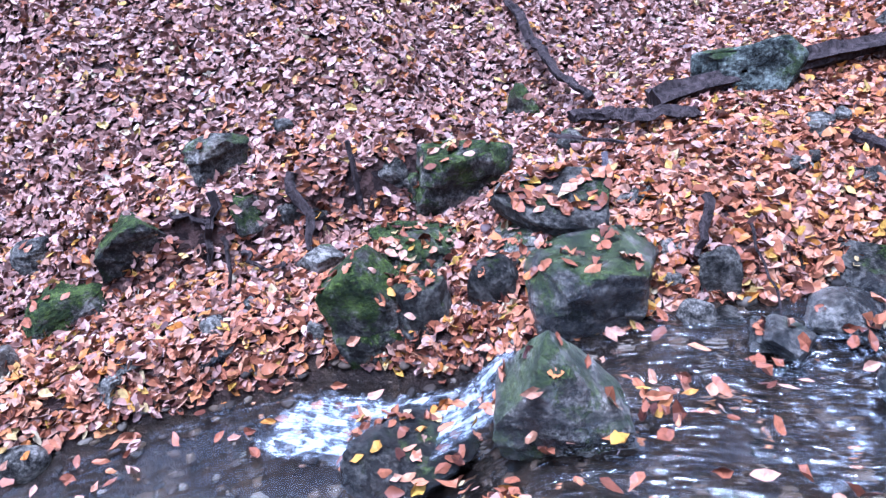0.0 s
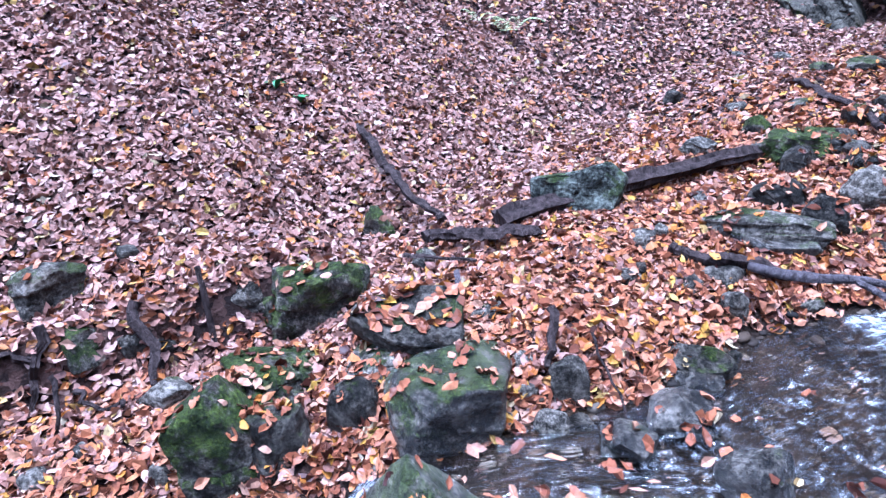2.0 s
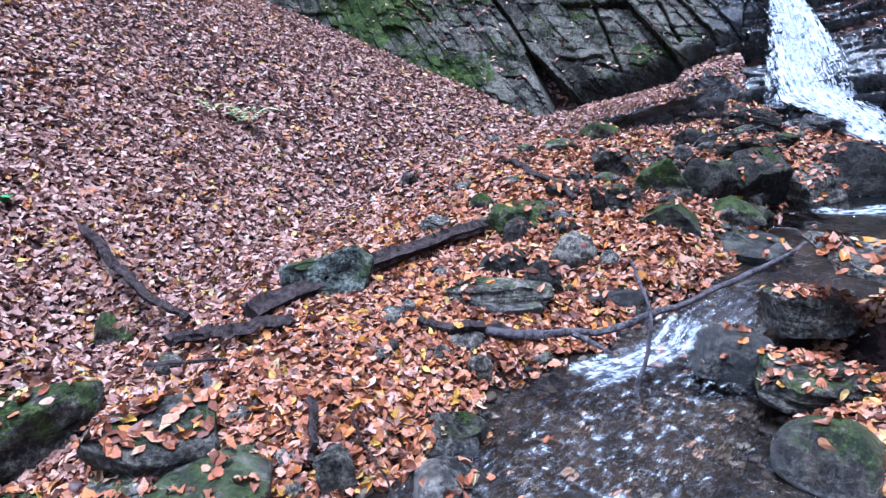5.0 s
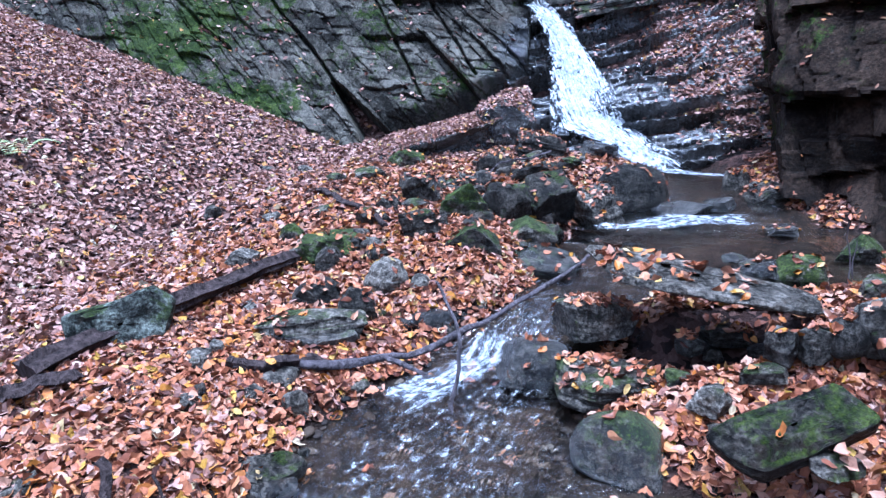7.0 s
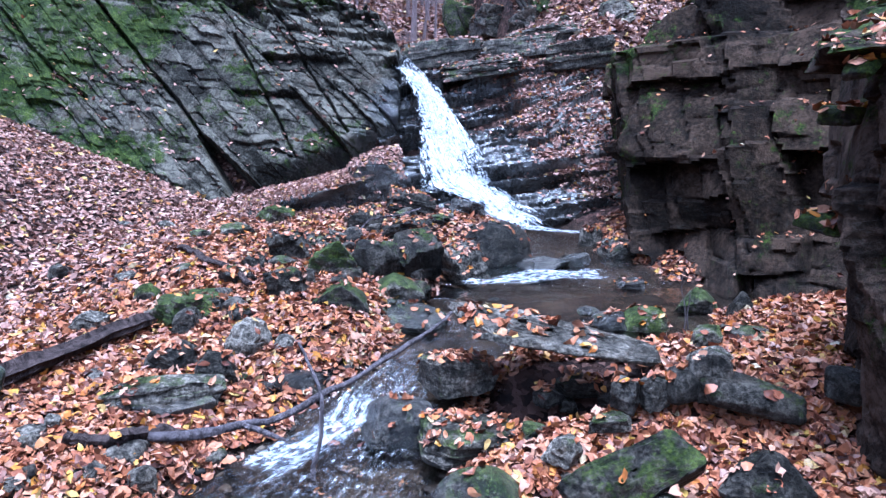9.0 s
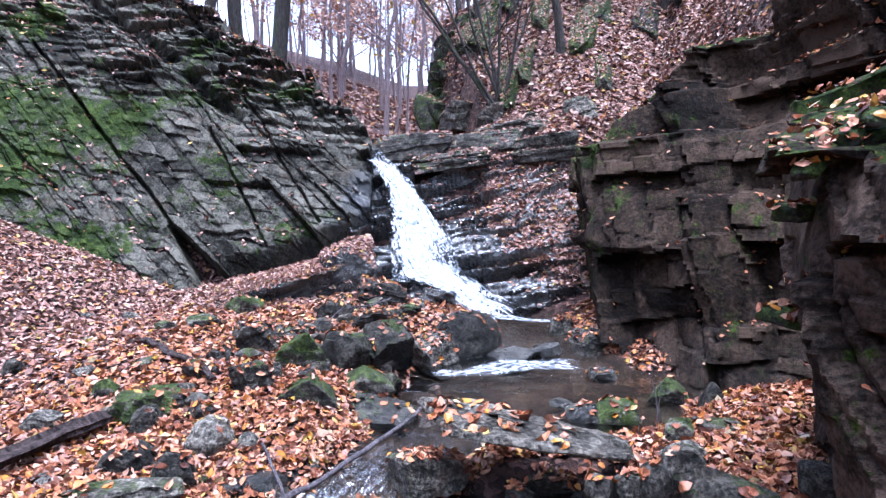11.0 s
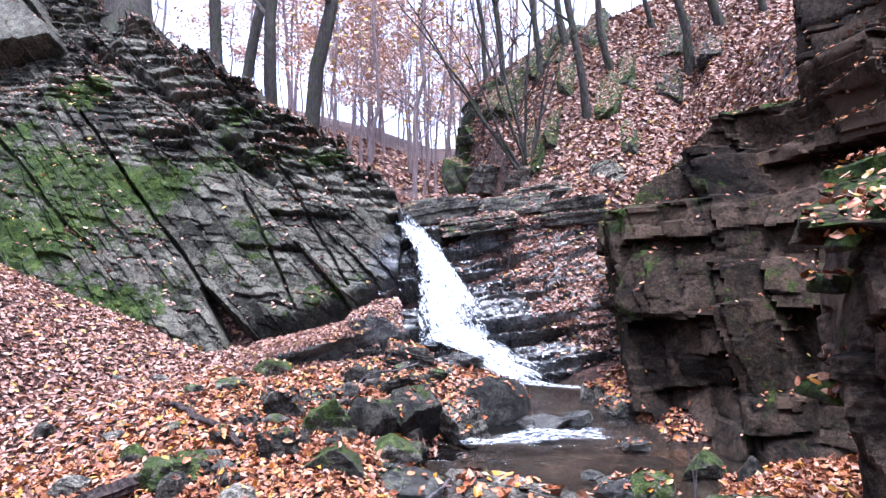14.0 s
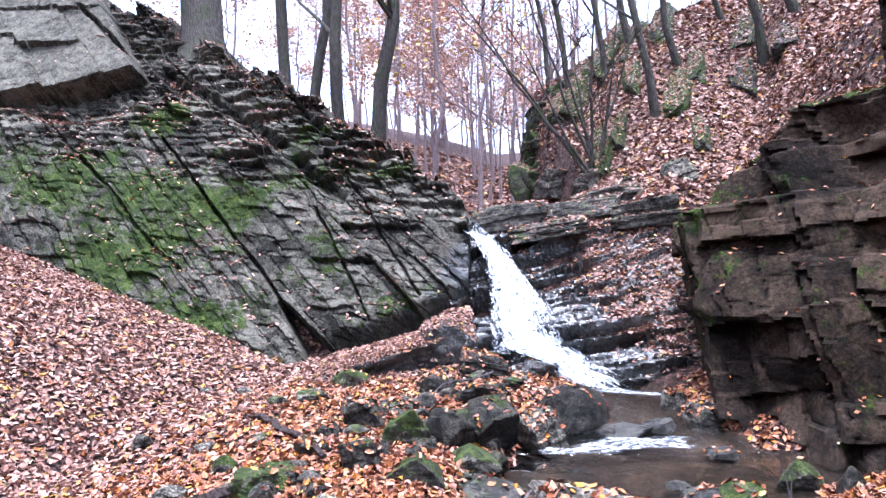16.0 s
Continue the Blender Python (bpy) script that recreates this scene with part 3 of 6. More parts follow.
ribbon("waterfall_spray", [(x, y - 0.07, z + 0.03, w * 0.86) for x, y, z, w in FALL], VEIL, 37, 0.02, 51, 0.10, 6.0, "loose white spray over the waterfall", crown=0.10)
ribbon("foam_at_fall_foot", [(x, y, z + 0.025, w) for x, y, z, w in ((0.75, 6.55, 0.46, 0.14), (1.15, 6.3, 0.425, 0.2), (1.5, 6.22, 0.42, 0.1))], BROKEN, 13, 0.03, 25, 0.02, 8.0, "white foam where the waterfall meets its pool")
ribbon("upper_cascade", [(x, y, z + 0.025, w) for x, y, z, w in ((0.0, 4.80, 0.27, 0.08), (0.4, 4.84, 0.275, 0.16), (0.8, 4.95, 0.30, 0.24), (1.1, 5.0, 0.29, 0.22), (1.42, 5.02, 0.27, 0.12))], BROKEN, 14, 0.02, 21, 0.02, 8.0, "thin white cascade spilling into the pool")
ribbon("middle_cascade", [(x, y, z + 0.025, w) for x, y, z, w in ((-0.36, 3.08, 0.235, 0.10), (-0.40, 3.0, 0.14, 0.11), (-0.46, 2.92, 0.045, 0.14), (-0.56, 2.78, 0.03, 0.16), (-0.70, 2.60, 0.025, 0.17), (-0.86, 2.42, 0.02, 0.12))], BROKEN, 15, 0.025, 31, 0.025, 8.0,
       "small white cascade in the stream below the branch")
ribbon("lower_cascade", [(x, y, z + 0.025, w) for x, y, z, w in ((-1.44, 0.96, 0.01, 0.10), (-1.48, 0.82, -0.04, 0.13), (-1.51, 0.68, -0.15, 0.16), (-1.60, 0.56, -0.235, 0.18), (-1.74, 0.38, -0.265, 0.20), (-1.92, 0.22, -0.27, 0.19), (-2.12, 0.06, -0.272, 0.13))], BROKEN, 16, 0.02, 31, 0.025, 9.0,
       "small white cascade falling into the lower pool")


# overlay of painted highlights: sky glints on the ripples, with a little foam
GLINT = foam_material("ripple_glint", 0.515, 0.66, 0.30, 36.0, 0.6)
ribbon("stream_glints", [(x, y, z + 0.014, w * 0.95) for x, y, z, w in STREAM[4:10]], GLINT, 71, 0.025, 61, 0.012, 6.0, "fine painted sky glints and thin foam on the fast shallow water")


# ---- rock faces ----
def jointed(a, b, seed, widths, lengths, strip, block, tilt, crack=0.03, open_=0.014, stair=0.0, shade=None):
    """Depth of a face broken by two sets of joints: strips across a, each cut into blocks along b. stair: how far each
    strip juts out at its lower edge.
    shade: a map to which each block adds a tone of its own, and a darkening along its joints."""
    rng = np.random.default_rng(seed)
    shape, a, b = a.shape, a.ravel(), b.ravel()
    span = a.max() - a.min() + 0.2
    edges = a.min() - 0.1 + np.concatenate([[0], np.cumsum(widths[0] + (widths[1] - widths[0]) * rng.random(int(span / widths[0]) + 2) ** 2)])
    k = np.searchsorted(edges, a) - 1
    depth, run = np.zeros(len(a)), 0.0
    for i in range(k.max() + 1):
        run = 0.4 * run + rng.normal(0, strip)
        m = np.nonzero(k == i)[0]
        if not len(m):
            continue
        aa, bb, w = a[m], b[m], edges[i + 1] - edges[i]
        count = int((bb.max() - bb.min()) / lengths[0]) + 3
        cuts = bb.min() - rng.uniform(0, lengths[1]) + np.concatenate([[0], np.cumsum(lengths[0] + (lengths[1] - lengths[0]) * rng.random(count) ** 2 + 0.02)])
        j = np.clip(np.searchsorted(cuts, bb) - 1, 0, len(cuts) - 2)
        off, ta, tb, wide = rng.normal(0, block, len(cuts)), rng.normal(0, tilt, len(cuts)), rng.normal(0, tilt, len(cuts)), rng.random(len(cuts)) ** 2
        fa, long_ = (aa - edges[i]) / w, cuts[j + 1] - cuts[j]
        fb = (bb - cuts[j]) / long_
        gap = np.minimum(np.minimum(fa, 1 - fa) * w, np.minimum(fb, 1 - fb) * long_)
        d = run + off[j] + ta[j] * (fa - 0.5) * w + tb[j] * (fb - 0.5) * np.minimum(long_, 0.6)
        d -= crack * wide[j] * np.clip(1 - gap / open_, 0, 1)
        if shade is not None:
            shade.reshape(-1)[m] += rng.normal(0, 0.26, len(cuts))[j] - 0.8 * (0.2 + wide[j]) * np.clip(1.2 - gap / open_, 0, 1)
        if stair:
            d += stair * min(w, 0.2) * (0.4 + 1.2 * wide[j]) * np.where(fa < 0.14, fa / 0.07 - 1, 1 - (fa - 0.14) / 0.43)
        depth[m] = d
    return depth.reshape(shape)


def from_lines(x, z, rows):
    """Distance of places on a face from a broken line."""
    best = np.full(x.shape, 9.0)
    for (x0, z0), (x1, z1) in zip(rows, rows[1:]):
        k = np.clip(((x - x0) * (x1 - x0) + (z - z0) * (z1 - z0)) / ((x1 - x0) ** 2 + (z1 - z0) ** 2), 0, 1)
        best = np.minimum(best, np.hypot(x - x0 - k * (x1 - x0), z - z0 - k * (z1 - z0)))
    return best


def face_material(name, tone, tint, moss_gain, rough=0.8, relief=0.05):
    """Bedrock: pale lichen crusts, dark seams, rusty stains; moss where the face's own moss map has it, darker and
    glossier where its wet map has it.
    """
    m, n, l, b = material(name, rough, 0.05)
    tc = n.new("ShaderNodeTexCoord").outputs["Object"]
    big = noise_node(n, l, tc, 1.3, 6, 0.62)
    mid = noise_node(n, l, tc, 6.5, 8, 0.7)
    fine = noise_node(n, l, tc, 34.0, 6, 0.75)
    sweep = n.new("ShaderNodeMapping")
    sweep.inputs["Rotation"].default_value, sweep.inputs["Scale"].default_value = (0.0, -0.87, 0.0), (1.0, 1.0, 0.22)
    l.new(tc, sweep.inputs[0])
    run = noise_node(n, l, sweep.outputs[0], 7.0, 6, 0.7)
    v = maths(n, l, "MULTIPLY_ADD", mid.outputs[0], 0.34, maths(n, l, "MULTIPLY_ADD", fine.outputs[0], 0.40, maths(n, l, "MULTIPLY_ADD", run.outputs[0], 0.08, maths(n, l, "MULTIPLY", big.outputs[0], 0.18))))
    own = n.new("ShaderNodeAttribute")
    own.attribute_name = "tone"
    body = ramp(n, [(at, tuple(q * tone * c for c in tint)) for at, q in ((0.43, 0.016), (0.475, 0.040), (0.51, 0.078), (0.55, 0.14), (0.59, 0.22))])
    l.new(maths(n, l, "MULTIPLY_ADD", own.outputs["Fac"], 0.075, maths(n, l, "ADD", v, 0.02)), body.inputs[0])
    crust = ramp(n, ((0.57, (0, 0, 0)), (0.64, (1, 1, 1))))
    l.new(noise_node(n, l, tc, 15.0, 9, 0.8).outputs[0], crust.inputs[0])
    col = mixed(n, l, maths(n, l, "MULTIPLY", crust.outputs[0], 0.45), body.outputs[0], tuple(0.24 * tone * c for c in (1.03, 1.0, 0.84)))
    rust = ramp(n, ((0.55, (0, 0, 0)), (0.70, (1, 1, 1))))
    l.new(noise_node(n, l, tc, 2.6, 7, 0.7).outputs[0], rust.inputs[0])
    col = mixed(n, l, maths(n, l, "MULTIPLY", rust.outputs[0], 0.45), col, tuple(q * tone for q in (0.105, 0.060, 0.036)))
    moss = n.new("ShaderNodeAttribute")
    moss.attribute_name = "moss"
    amount = maths(n, l, "ADD", maths(n, l, "MULTIPLY", moss.outputs["Fac"], moss_gain), maths(n, l, "MULTIPLY_ADD", noise_node(n, l, tc, 7.0, 9, 0.82).outputs[0], 2.8, -1.4))
    cover = ramp(n, ((0.50, (0, 0, 0)), (0.60, (1, 1, 1))))
    l.new(amount, cover.inputs[0])
    tuft = noise_node(n, l, tc, 60.0, 5, 0.75)
    green = ramp(n, ((0.40, (0.003, 0.006, 0.002)), (0.50, (0.014, 0.024, 0.004)), (0.60, (0.050, 0.070, 0.008))))
    l.new(maths(n, l, "MULTIPLY_ADD", tuft.outputs[0], 0.6, maths(n, l, "MULTIPLY", mid.outputs[0], 0.4)), green.inputs[0])
    col = mixed(n, l, maths(n, l, "MULTIPLY", cover.outputs[0], 0.9), col, green.outputs[0])
    wet = n.new("ShaderNodeAttribute")
    wet.attribute_name = "wet"
    soaked = n.new("ShaderNodeHueSaturation")
    soaked.inputs["Saturation"].default_value, soaked.inputs["Value"].default_value = 0.9, 0.34
    l.new(col, soaked.inputs["Color"])
    col = mixed(n, l, wet.outputs["Fac"], col, soaked.outputs[0])
    l.new(col, b.inputs["Base Color"])
    l.new(maths(n, l, "MULTIPLY_ADD", wet.outputs["Fac"], 0.15 - rough, rough), b.inputs["Roughness"])
    l.new(maths(n, l, "MULTIPLY_ADD", wet.outputs["Fac"], 0.45, 0.05), b.inputs["Specular IOR Level"])
    bumped(n, l, b, v, 1.0, relief)
    return m


def face_maps(ob, moss, wet, tone):
    for key, values, lo in (("moss", moss, 0), ("wet", wet, 0), ("tone", tone, -2)):
        ob.data.attributes.new(key, "FLOAT", "POINT").data.foreach_set("value", np.clip(np.broadcast_to(values, moss.shape), lo, 1).ravel().astype(np.float32))


CREST = ((-11.5, -6.6, -6.1, -4.1, -2.9, -2.0, -1.5, -0.72, -0.5), (9.2, 7.3, 6.6, 5.25, 4.6, 3.8, 3.45, 2.75, 2.3))
NL = np.array([-0.1, -1.0, 0.6]) / 1.17
# cliff beside the fall: a slab leaning back, split by long joints that fall towards its foot
cx = np.concatenate([np.arange(-11.5, -8.7, 0.05), np.arange(-8.7, -0.52, 0.0175), np.full(16, -0.5)])
behind = np.concatenate([np.zeros(len(cx) - 16), np.linspace(0.02, 1.1, 16)])
z_top = lerp(cx, *CREST) + 0.08 * fbm(cx, cx * 0, 1.6, 70) + 0.09 * (lattice(np.floor(cx * 3.1), cx * 0, 71) + 0.6 * lattice(np.floor(cx * 7.7), cx * 0, 73))
z_low = np.minimum(ground_z(cx, 7.4 - 0.1 * cx) - 0.5, lerp(cx, (-12, -8, -3, -0.4), (2.2, 2.2, 0.2, 0.3)))
kv = np.linspace(0, 1, 330)[:, None]
ZC = z_low + kv * (z_top - z_low)
XC = np.broadcast_to(cx, ZC.shape)
YC = 7.72 - 0.1 * XC + 0.6 * (ZC - 1.5) + behind
uu, vv = XC + behind * 0.8, ZC * 1.17
wob = 0.045 * fbm(uu, vv, 1.1, 31) + 0.025 * fbm(uu, vv, 5.0, 32)
across_, level_ = 0.765 * uu + 0.644 * vv + wob, vv + 0.10 * uu + 0.06 * fbm(uu, vv, 2.2, 33) + 0.015 * fbm(uu, vv, 9.0, 34)
below = z_top - ZC
# sound, flat rock low beside the fall and on the high panel; shattered in thin beds elsewhere
panel = smooth(0.0, 0.03, ZC - 5.20 - 0.135 * (XC + 8.74) - 0.02 * fbm(uu, vv, 6.0, 35)) * (1 - smooth(-6.62, -6.5, XC + 0.8 * (ZC - 5.7)))
shatter = np.clip(smooth(2.3, 3.1, ZC + 0.22 * (XC + 2.0) + 0.35 * fbm(uu, vv, 1.3, 36)) * (0.55 + 0.8 * fbm(uu, vv, 0.9, 38)) + 0.9 * (1 - smooth(0.15, 0.6, below)), 0, 1) * (1 - panel)
shade_c = np.zeros(ZC.shape)
depth = jointed(across_, level_, 45, (0.45, 1.3), (0.5, 2.4), 0.028, 0.028, 0.06, 0.035, 0.022, shade=shade_c)
depth += jointed(across_ + 0.3, level_ + 0.05 * uu, 46, (0.13, 0.40), (0.14, 0.9), 0.011, 0.011, 0.10, 0.03, 0.013, shade=shade_c) * (0.9 + 0.7 * shatter) * (1 - 0.8 * panel)
depth += jointed(across_ + 0.1, level_ + 0.08 * uu, 48, (0.07, 0.24), (0.05, 0.26), 0.004, 0.008, 0.10, 0.02, 0.011, shade=shade_c) * (1 - 0.8 * panel)
depth += jointed(level_ + 0.02 * fbm(uu, vv, 7.0, 44), uu + 0.5 * vv, 47, (0.05, 0.22), (0.18, 1.1), 0.018, 0.03, 0.10, 0.03, 0.012, 0.34) * shatter
shade_c = shade_c * (1 - 0.7 * panel) + 0.3 * panel - 0.05 * shatter
depth += 0.05 * fbm(uu, vv, 0.8, 41) + 0.012 * fbm(uu, vv, 12.0, 19) * (1 - 0.6 * panel)
# long open joints and the gully
for wide_, deep, line in ((0.022, 0.22, ((-5.46, 4.07), (-4.53, 3.11), (-3.68, 2.24), (-3.15, 1.71), (-2.84, 1.35))), (0.028, 0.16, ((-8.25, 4.92), (-7.25, 4.11), (-6.13, 3.27), (-4.96, 2.19), (-4.44, 1.88))),
                          (0.10, 0.20, ((-6.22, 5.81), (-5.73, 5.36), (-5.08, 4.98), (-4.17, 4.34), (-3.36, 3.76), (-2.75, 3.17), (-2.3, 2.82))), (0.06, 0.16, ((-3.54, 4.86), (-3.18, 4.41), (-2.73, 3.94), (-2.33, 3.66))),
                          (0.04, 0.25, ((-8.32, 7.32), (-6.74, 5.9))), (0.018, 0.10, ((-2.3, 3.2), (-1.97, 2.75), (-1.51, 2.01), (-1.11, 1.43))), (0.02, 0.12, ((-2.6, 2.63), (-1.99, 1.6), (-1.73, 1.18)))):
    far_ = from_lines(XC + 0.04 * fbm(uu, vv, 3.0, 77), ZC, line)
    depth = depth - deep * np.clip(1.25 - far_ / wide_, 0, 1) * (0.75 + 0.5 * fbm(uu, vv, 2.5, 79))
    # tone drops along each of these lines, a little wider than the cut
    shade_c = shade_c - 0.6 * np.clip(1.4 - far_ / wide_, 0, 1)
cleft = np.abs(0.765 * (XC + 2.56) + 0.644 * 1.17 * (ZC - 1.08)) / (0.03 + 0.16 * np.clip(1.42 - ZC, 0, 0.7)) + 9 * (smooth(1.38, 1.46, ZC) + (XC > -1.9) + (XC < -3.1))
depth = depth - 0.80 * np.clip(2.2 * (1.3 - cleft), 0, 1) + 0.28 * panel
# the leafy terrace under the panel
shelf_z = lerp(XC, (-9, -7.6, -6.5, -5.5), (4.9, 4.40, 4.40, 4.80)) + 0.05 * fbm(uu, vv, 3.0, 61)
depth -= 0.34 * smooth(0.0, 0.30, ZC - shelf_z) * (1 - smooth(-5.7, -5.2, XC)) * (1 - 0.55 * panel)
# undercut foot near the fall
depth = depth - 0.5 * smooth(-2.4, -1.6, XC) * (1 - smooth(1.0, 1.35, ZC - 0.35 * (XC + 1.2)))
VC = np.stack([XC, YC, ZC], -1) + (depth - 0.06)[..., None] * NL
moss = sum(g * np.exp(-((XC - x) / rx) ** 2 - ((ZC - z) / rz) ** 2) for x, z, rx, rz, g in ((-3.8, 2.85, 0.9, 0.42, 1.1), (-6.3, 3.1, 1.5, 0.6, 0.9), (-5.4, 2.0, 1.3, 0.5, 1.0), (-4.0, 1.15, 0.9, 0.35, 1.2),
                                                                                             (-8.0, 3.8, 1.2, 0.5, 0.9), (-5.4, 4.4, 0.7, 0.3, 0.9), (-2.6, 4.0, 0.8, 0.3, 0.8), (-1.5, 3.2, 0.7, 0.2, 0.8), (-2.2, 2.2, 0.5, 0.5, 0.45), (-1.2, 1.4, 0.8, 0.2, 0.7)))
moss = moss * 0.62 + 0.22 + 0.40 * fbm(uu, vv, 1.6, 66) - 0.25 * panel
# darker and glossier beside the fall, half as much along the undercut foot
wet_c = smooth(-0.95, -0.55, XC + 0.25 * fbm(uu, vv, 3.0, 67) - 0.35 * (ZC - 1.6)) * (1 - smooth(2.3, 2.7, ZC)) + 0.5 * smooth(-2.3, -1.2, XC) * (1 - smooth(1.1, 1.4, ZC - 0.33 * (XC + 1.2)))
cap = []
for k in range(1, 9):
    row = VC[-1].copy()
    row[:, 1] += 0.16 * k
    row[:, 2] += 0.03 * fbm(row[:, 0], row[:, 1], 2.0, 90) - 0.002 * k * k
    cap.append(row)
VC = np.concatenate([VC, np.array(cap)])
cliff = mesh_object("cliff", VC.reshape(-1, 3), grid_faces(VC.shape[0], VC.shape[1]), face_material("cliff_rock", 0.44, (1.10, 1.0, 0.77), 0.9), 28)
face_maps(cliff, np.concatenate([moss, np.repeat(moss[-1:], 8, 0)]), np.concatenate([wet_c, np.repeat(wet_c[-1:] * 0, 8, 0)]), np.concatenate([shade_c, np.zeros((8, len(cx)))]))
tagged(cliff, "tall jointed grey rock face with moss and leaves on its ledges", "cliff", kind="structure")


def caught_leaves(v, rng, per_m2, steep, kind="dry", size=0.06, patch=None):
    """Leaves lying where a face of grid places v is flat enough to hold them. patch: how willingly each place holds them."""
    du, dv = v[:-1, 1:] - v[:-1, :-1], v[1:, :-1] - v[:-1, :-1]
    n = np.cross(du, dv).reshape(-1, 3)
    area = np.linalg.norm(n, axis=1)
    n = n / (area[:, None] + 1e-12)
    n = n * np.where(n[:, 2:3] < 0, -1, 1)
    c = ((v[:-1, :-1] + v[1:, 1:]) / 2).reshape(-1, 3)
    w = area * np.clip((n[:, 2] - steep) / 0.15, 0, 1) * (1.0 if patch is None else patch[:-1, :-1].ravel())
    k = int(w.sum() * per_m2)
    if k:
        pick = rng.choice(len(c), k, p=w / w.sum())
        drop_leaves(kind, c[pick] + n[pick] * 0.015 + rng.normal(0, 0.012, (k, 3)), n[pick] + rng.normal(0, 0.25, (k, 3)), size, rng)


rng = np.random.default_rng(4)
hold = np.clip(0.25 + 1.3 * fbm(uu, vv, 1.3, 812), 0.04, 1) * (XC > -9.0) + 1.2 * smooth(0.0, 0.1, ZC - shelf_z) * (1 - smooth(0.35, 0.6, ZC - shelf_z)) * (XC < -5.3) + 0.9 * (below < 0.25)
caught_leaves(VC[:-8], rng, 420, 0.66, "dry", 0.062, hold)
caught_leaves(VC[-9:], rng, 420, 0.5, "dry", 0.062, np.repeat(1.0 * (cx > -9.0)[None], 9, 0))


def wall_of_rock(name, plan, label, mat, seed, shear=0.1, beds=(0.08, 0.4), bed_amp=0.02, big=0.05, small=0.018, ledges=(), hollow=None, seen=(0.0, 99.0), crest=0.35, moss_top=0.6):
    """A standing rock wall along plan rows: x, y, top, setback per metre in x and y, foot. ledges: height, rise along the wall, setback, from, to."""
    rows = [(x, y, 0, t, bx, by, f) for x, y, t, bx, by, f in plan]
    p, s = along(rows, 0.02)
    keep = ((s > seen[0]) & (s < seen[1])) | (np.arange(len(s)) % 4 == 0)
    d = np.gradient(p[:, :2], axis=0)
    for _ in range(20):
        d[1:-1] = (d[:-2] + d[1:-1] + d[2:]) / 3
    n = np.stack([d[:, 1], -d[:, 0]], 1)
    n /= np.linalg.norm(n, axis=1)[:, None]
    p, s, n = p[keep], s[keep], n[keep]
    top = p[:, 3] + 0.05 * fbm(s, s * 0, 2.0, seed) + 0.06 * lattice(np.floor(s * 4.3), s * 0, seed)

    def ledge_line(u, z0, rise, s_a):
        return z0 + rise * (u - s_a) + 0.04 * fbm(u, u * 0, 2.4, seed + int(z0 * 90)) + 0.02 * fbm(u, u * 0, 8.0, seed + 3)

    z = np.arange(-0.1, p[:, 3].max() + 1.2, 0.022)[:, None]
    u, w0 = np.broadcast_to(s, (len(z), len(s))), np.broadcast_to(z, (len(z), len(s)))
    over, w = np.clip(w0 - top, 0, 0.8), np.minimum(w0, top)
    back_ = -0.07 * fbm(u, w, 0.9, seed + 7)
    if hollow is not None:
        back_ = back_ + hollow(u, w)
    for z0, rise, deep, s_a, s_b in ledges:
        reach = smooth(s_a - 0.12, s_a + 0.08, u) * (1 - smooth(s_b - 0.1, s_b + 0.2, u))
        back_ = back_ + reach * deep * smooth(0.0, 0.03, w - ledge_line(u, z0, rise, s_a))
    shade = np.zeros(u.shape)
    wob = 0.10 * fbm(u, w, 1.8, seed + 8) + 0.02 * fbm(u, w, 7.0, seed + 9)
    side_, lay = u + shear * w + wob, w - 0.14 * u - 0.8 * wob
    depth = jointed(side_, lay, seed + 1, (0.30, 0.95), (0.25, 1.1), big, big, 0.17, 0.04, 0.02, shade=shade)
    depth += jointed(side_ + 0.2, lay + 0.15 * u, seed + 2, (0.08, 0.34), (0.10, 0.5), small, small, 0.11, 0.03, 0.012, shade=shade)
    depth += jointed(lay, side_, seed + 4, beds, (0.15, 0.8), bed_amp * 0.5, bed_amp, 0.08, 0.02, 0.010, 0.10) * np.clip(1.1 * fbm(u, w, 1.1, seed + 5), 0, 1)
    depth += 0.012 * fbm(u, w, 10.0, seed + 6)
    out_ = depth - back_ - over * 1.4
    v = np.stack([p[:, 0] + (w - 0.3) * p[:, 4] + n[:, 0] * out_, p[:, 1] + (w - 0.3) * p[:, 5] + n[:, 1] * out_ + 0.001 * (w0 - top - over), w + crest * over + 0.03 * fbm(u, w0, 4.0, seed) * (over > 0)], -1)
    ob = mesh_object(name, v.reshape(-1, 3), grid_faces(len(z), len(s)), mat, 28)
    face_maps(ob, 0.22 + 0.5 * fbm(u, w, 1.4, seed + 11) + moss_top * (over > 0) + 0.35 * smooth(0.3, 0.0, top - w) * moss_top, (1 - smooth(0.35, 0.75, w + 0.15 * fbm(u, w, 2.0, seed + 12))) * 0.1 * (seed == 201), shade)
    caught_leaves(v, np.random.default_rng(seed + 3), 480, 0.6, "wet", 0.044, np.clip(0.45 + 1.6 * fbm(u, w, 1.5, seed + 13) + 2.0 * smooth(0.1, 0.3, over), 0.05, 1) * (u > seen[0]) * (u < seen[1]))
    return tagged(ob, label, "cliff", kind="structure")


def pool_hollow(s, z):
    low = 0.06 * (1 - smooth(1.06, 1.12, z + 0.08 * fbm(s, z, 2.0, 301) - 0.03 * s)) * (1 - smooth(3.7, 4.0, s))
    cleft = 0.40 * smooth(4.15, 4.45, s + 0.10 * z) * (1 - smooth(5.2, 5.7, s)) * (1 - smooth(2.6, 3.4, z))
    return low + cleft


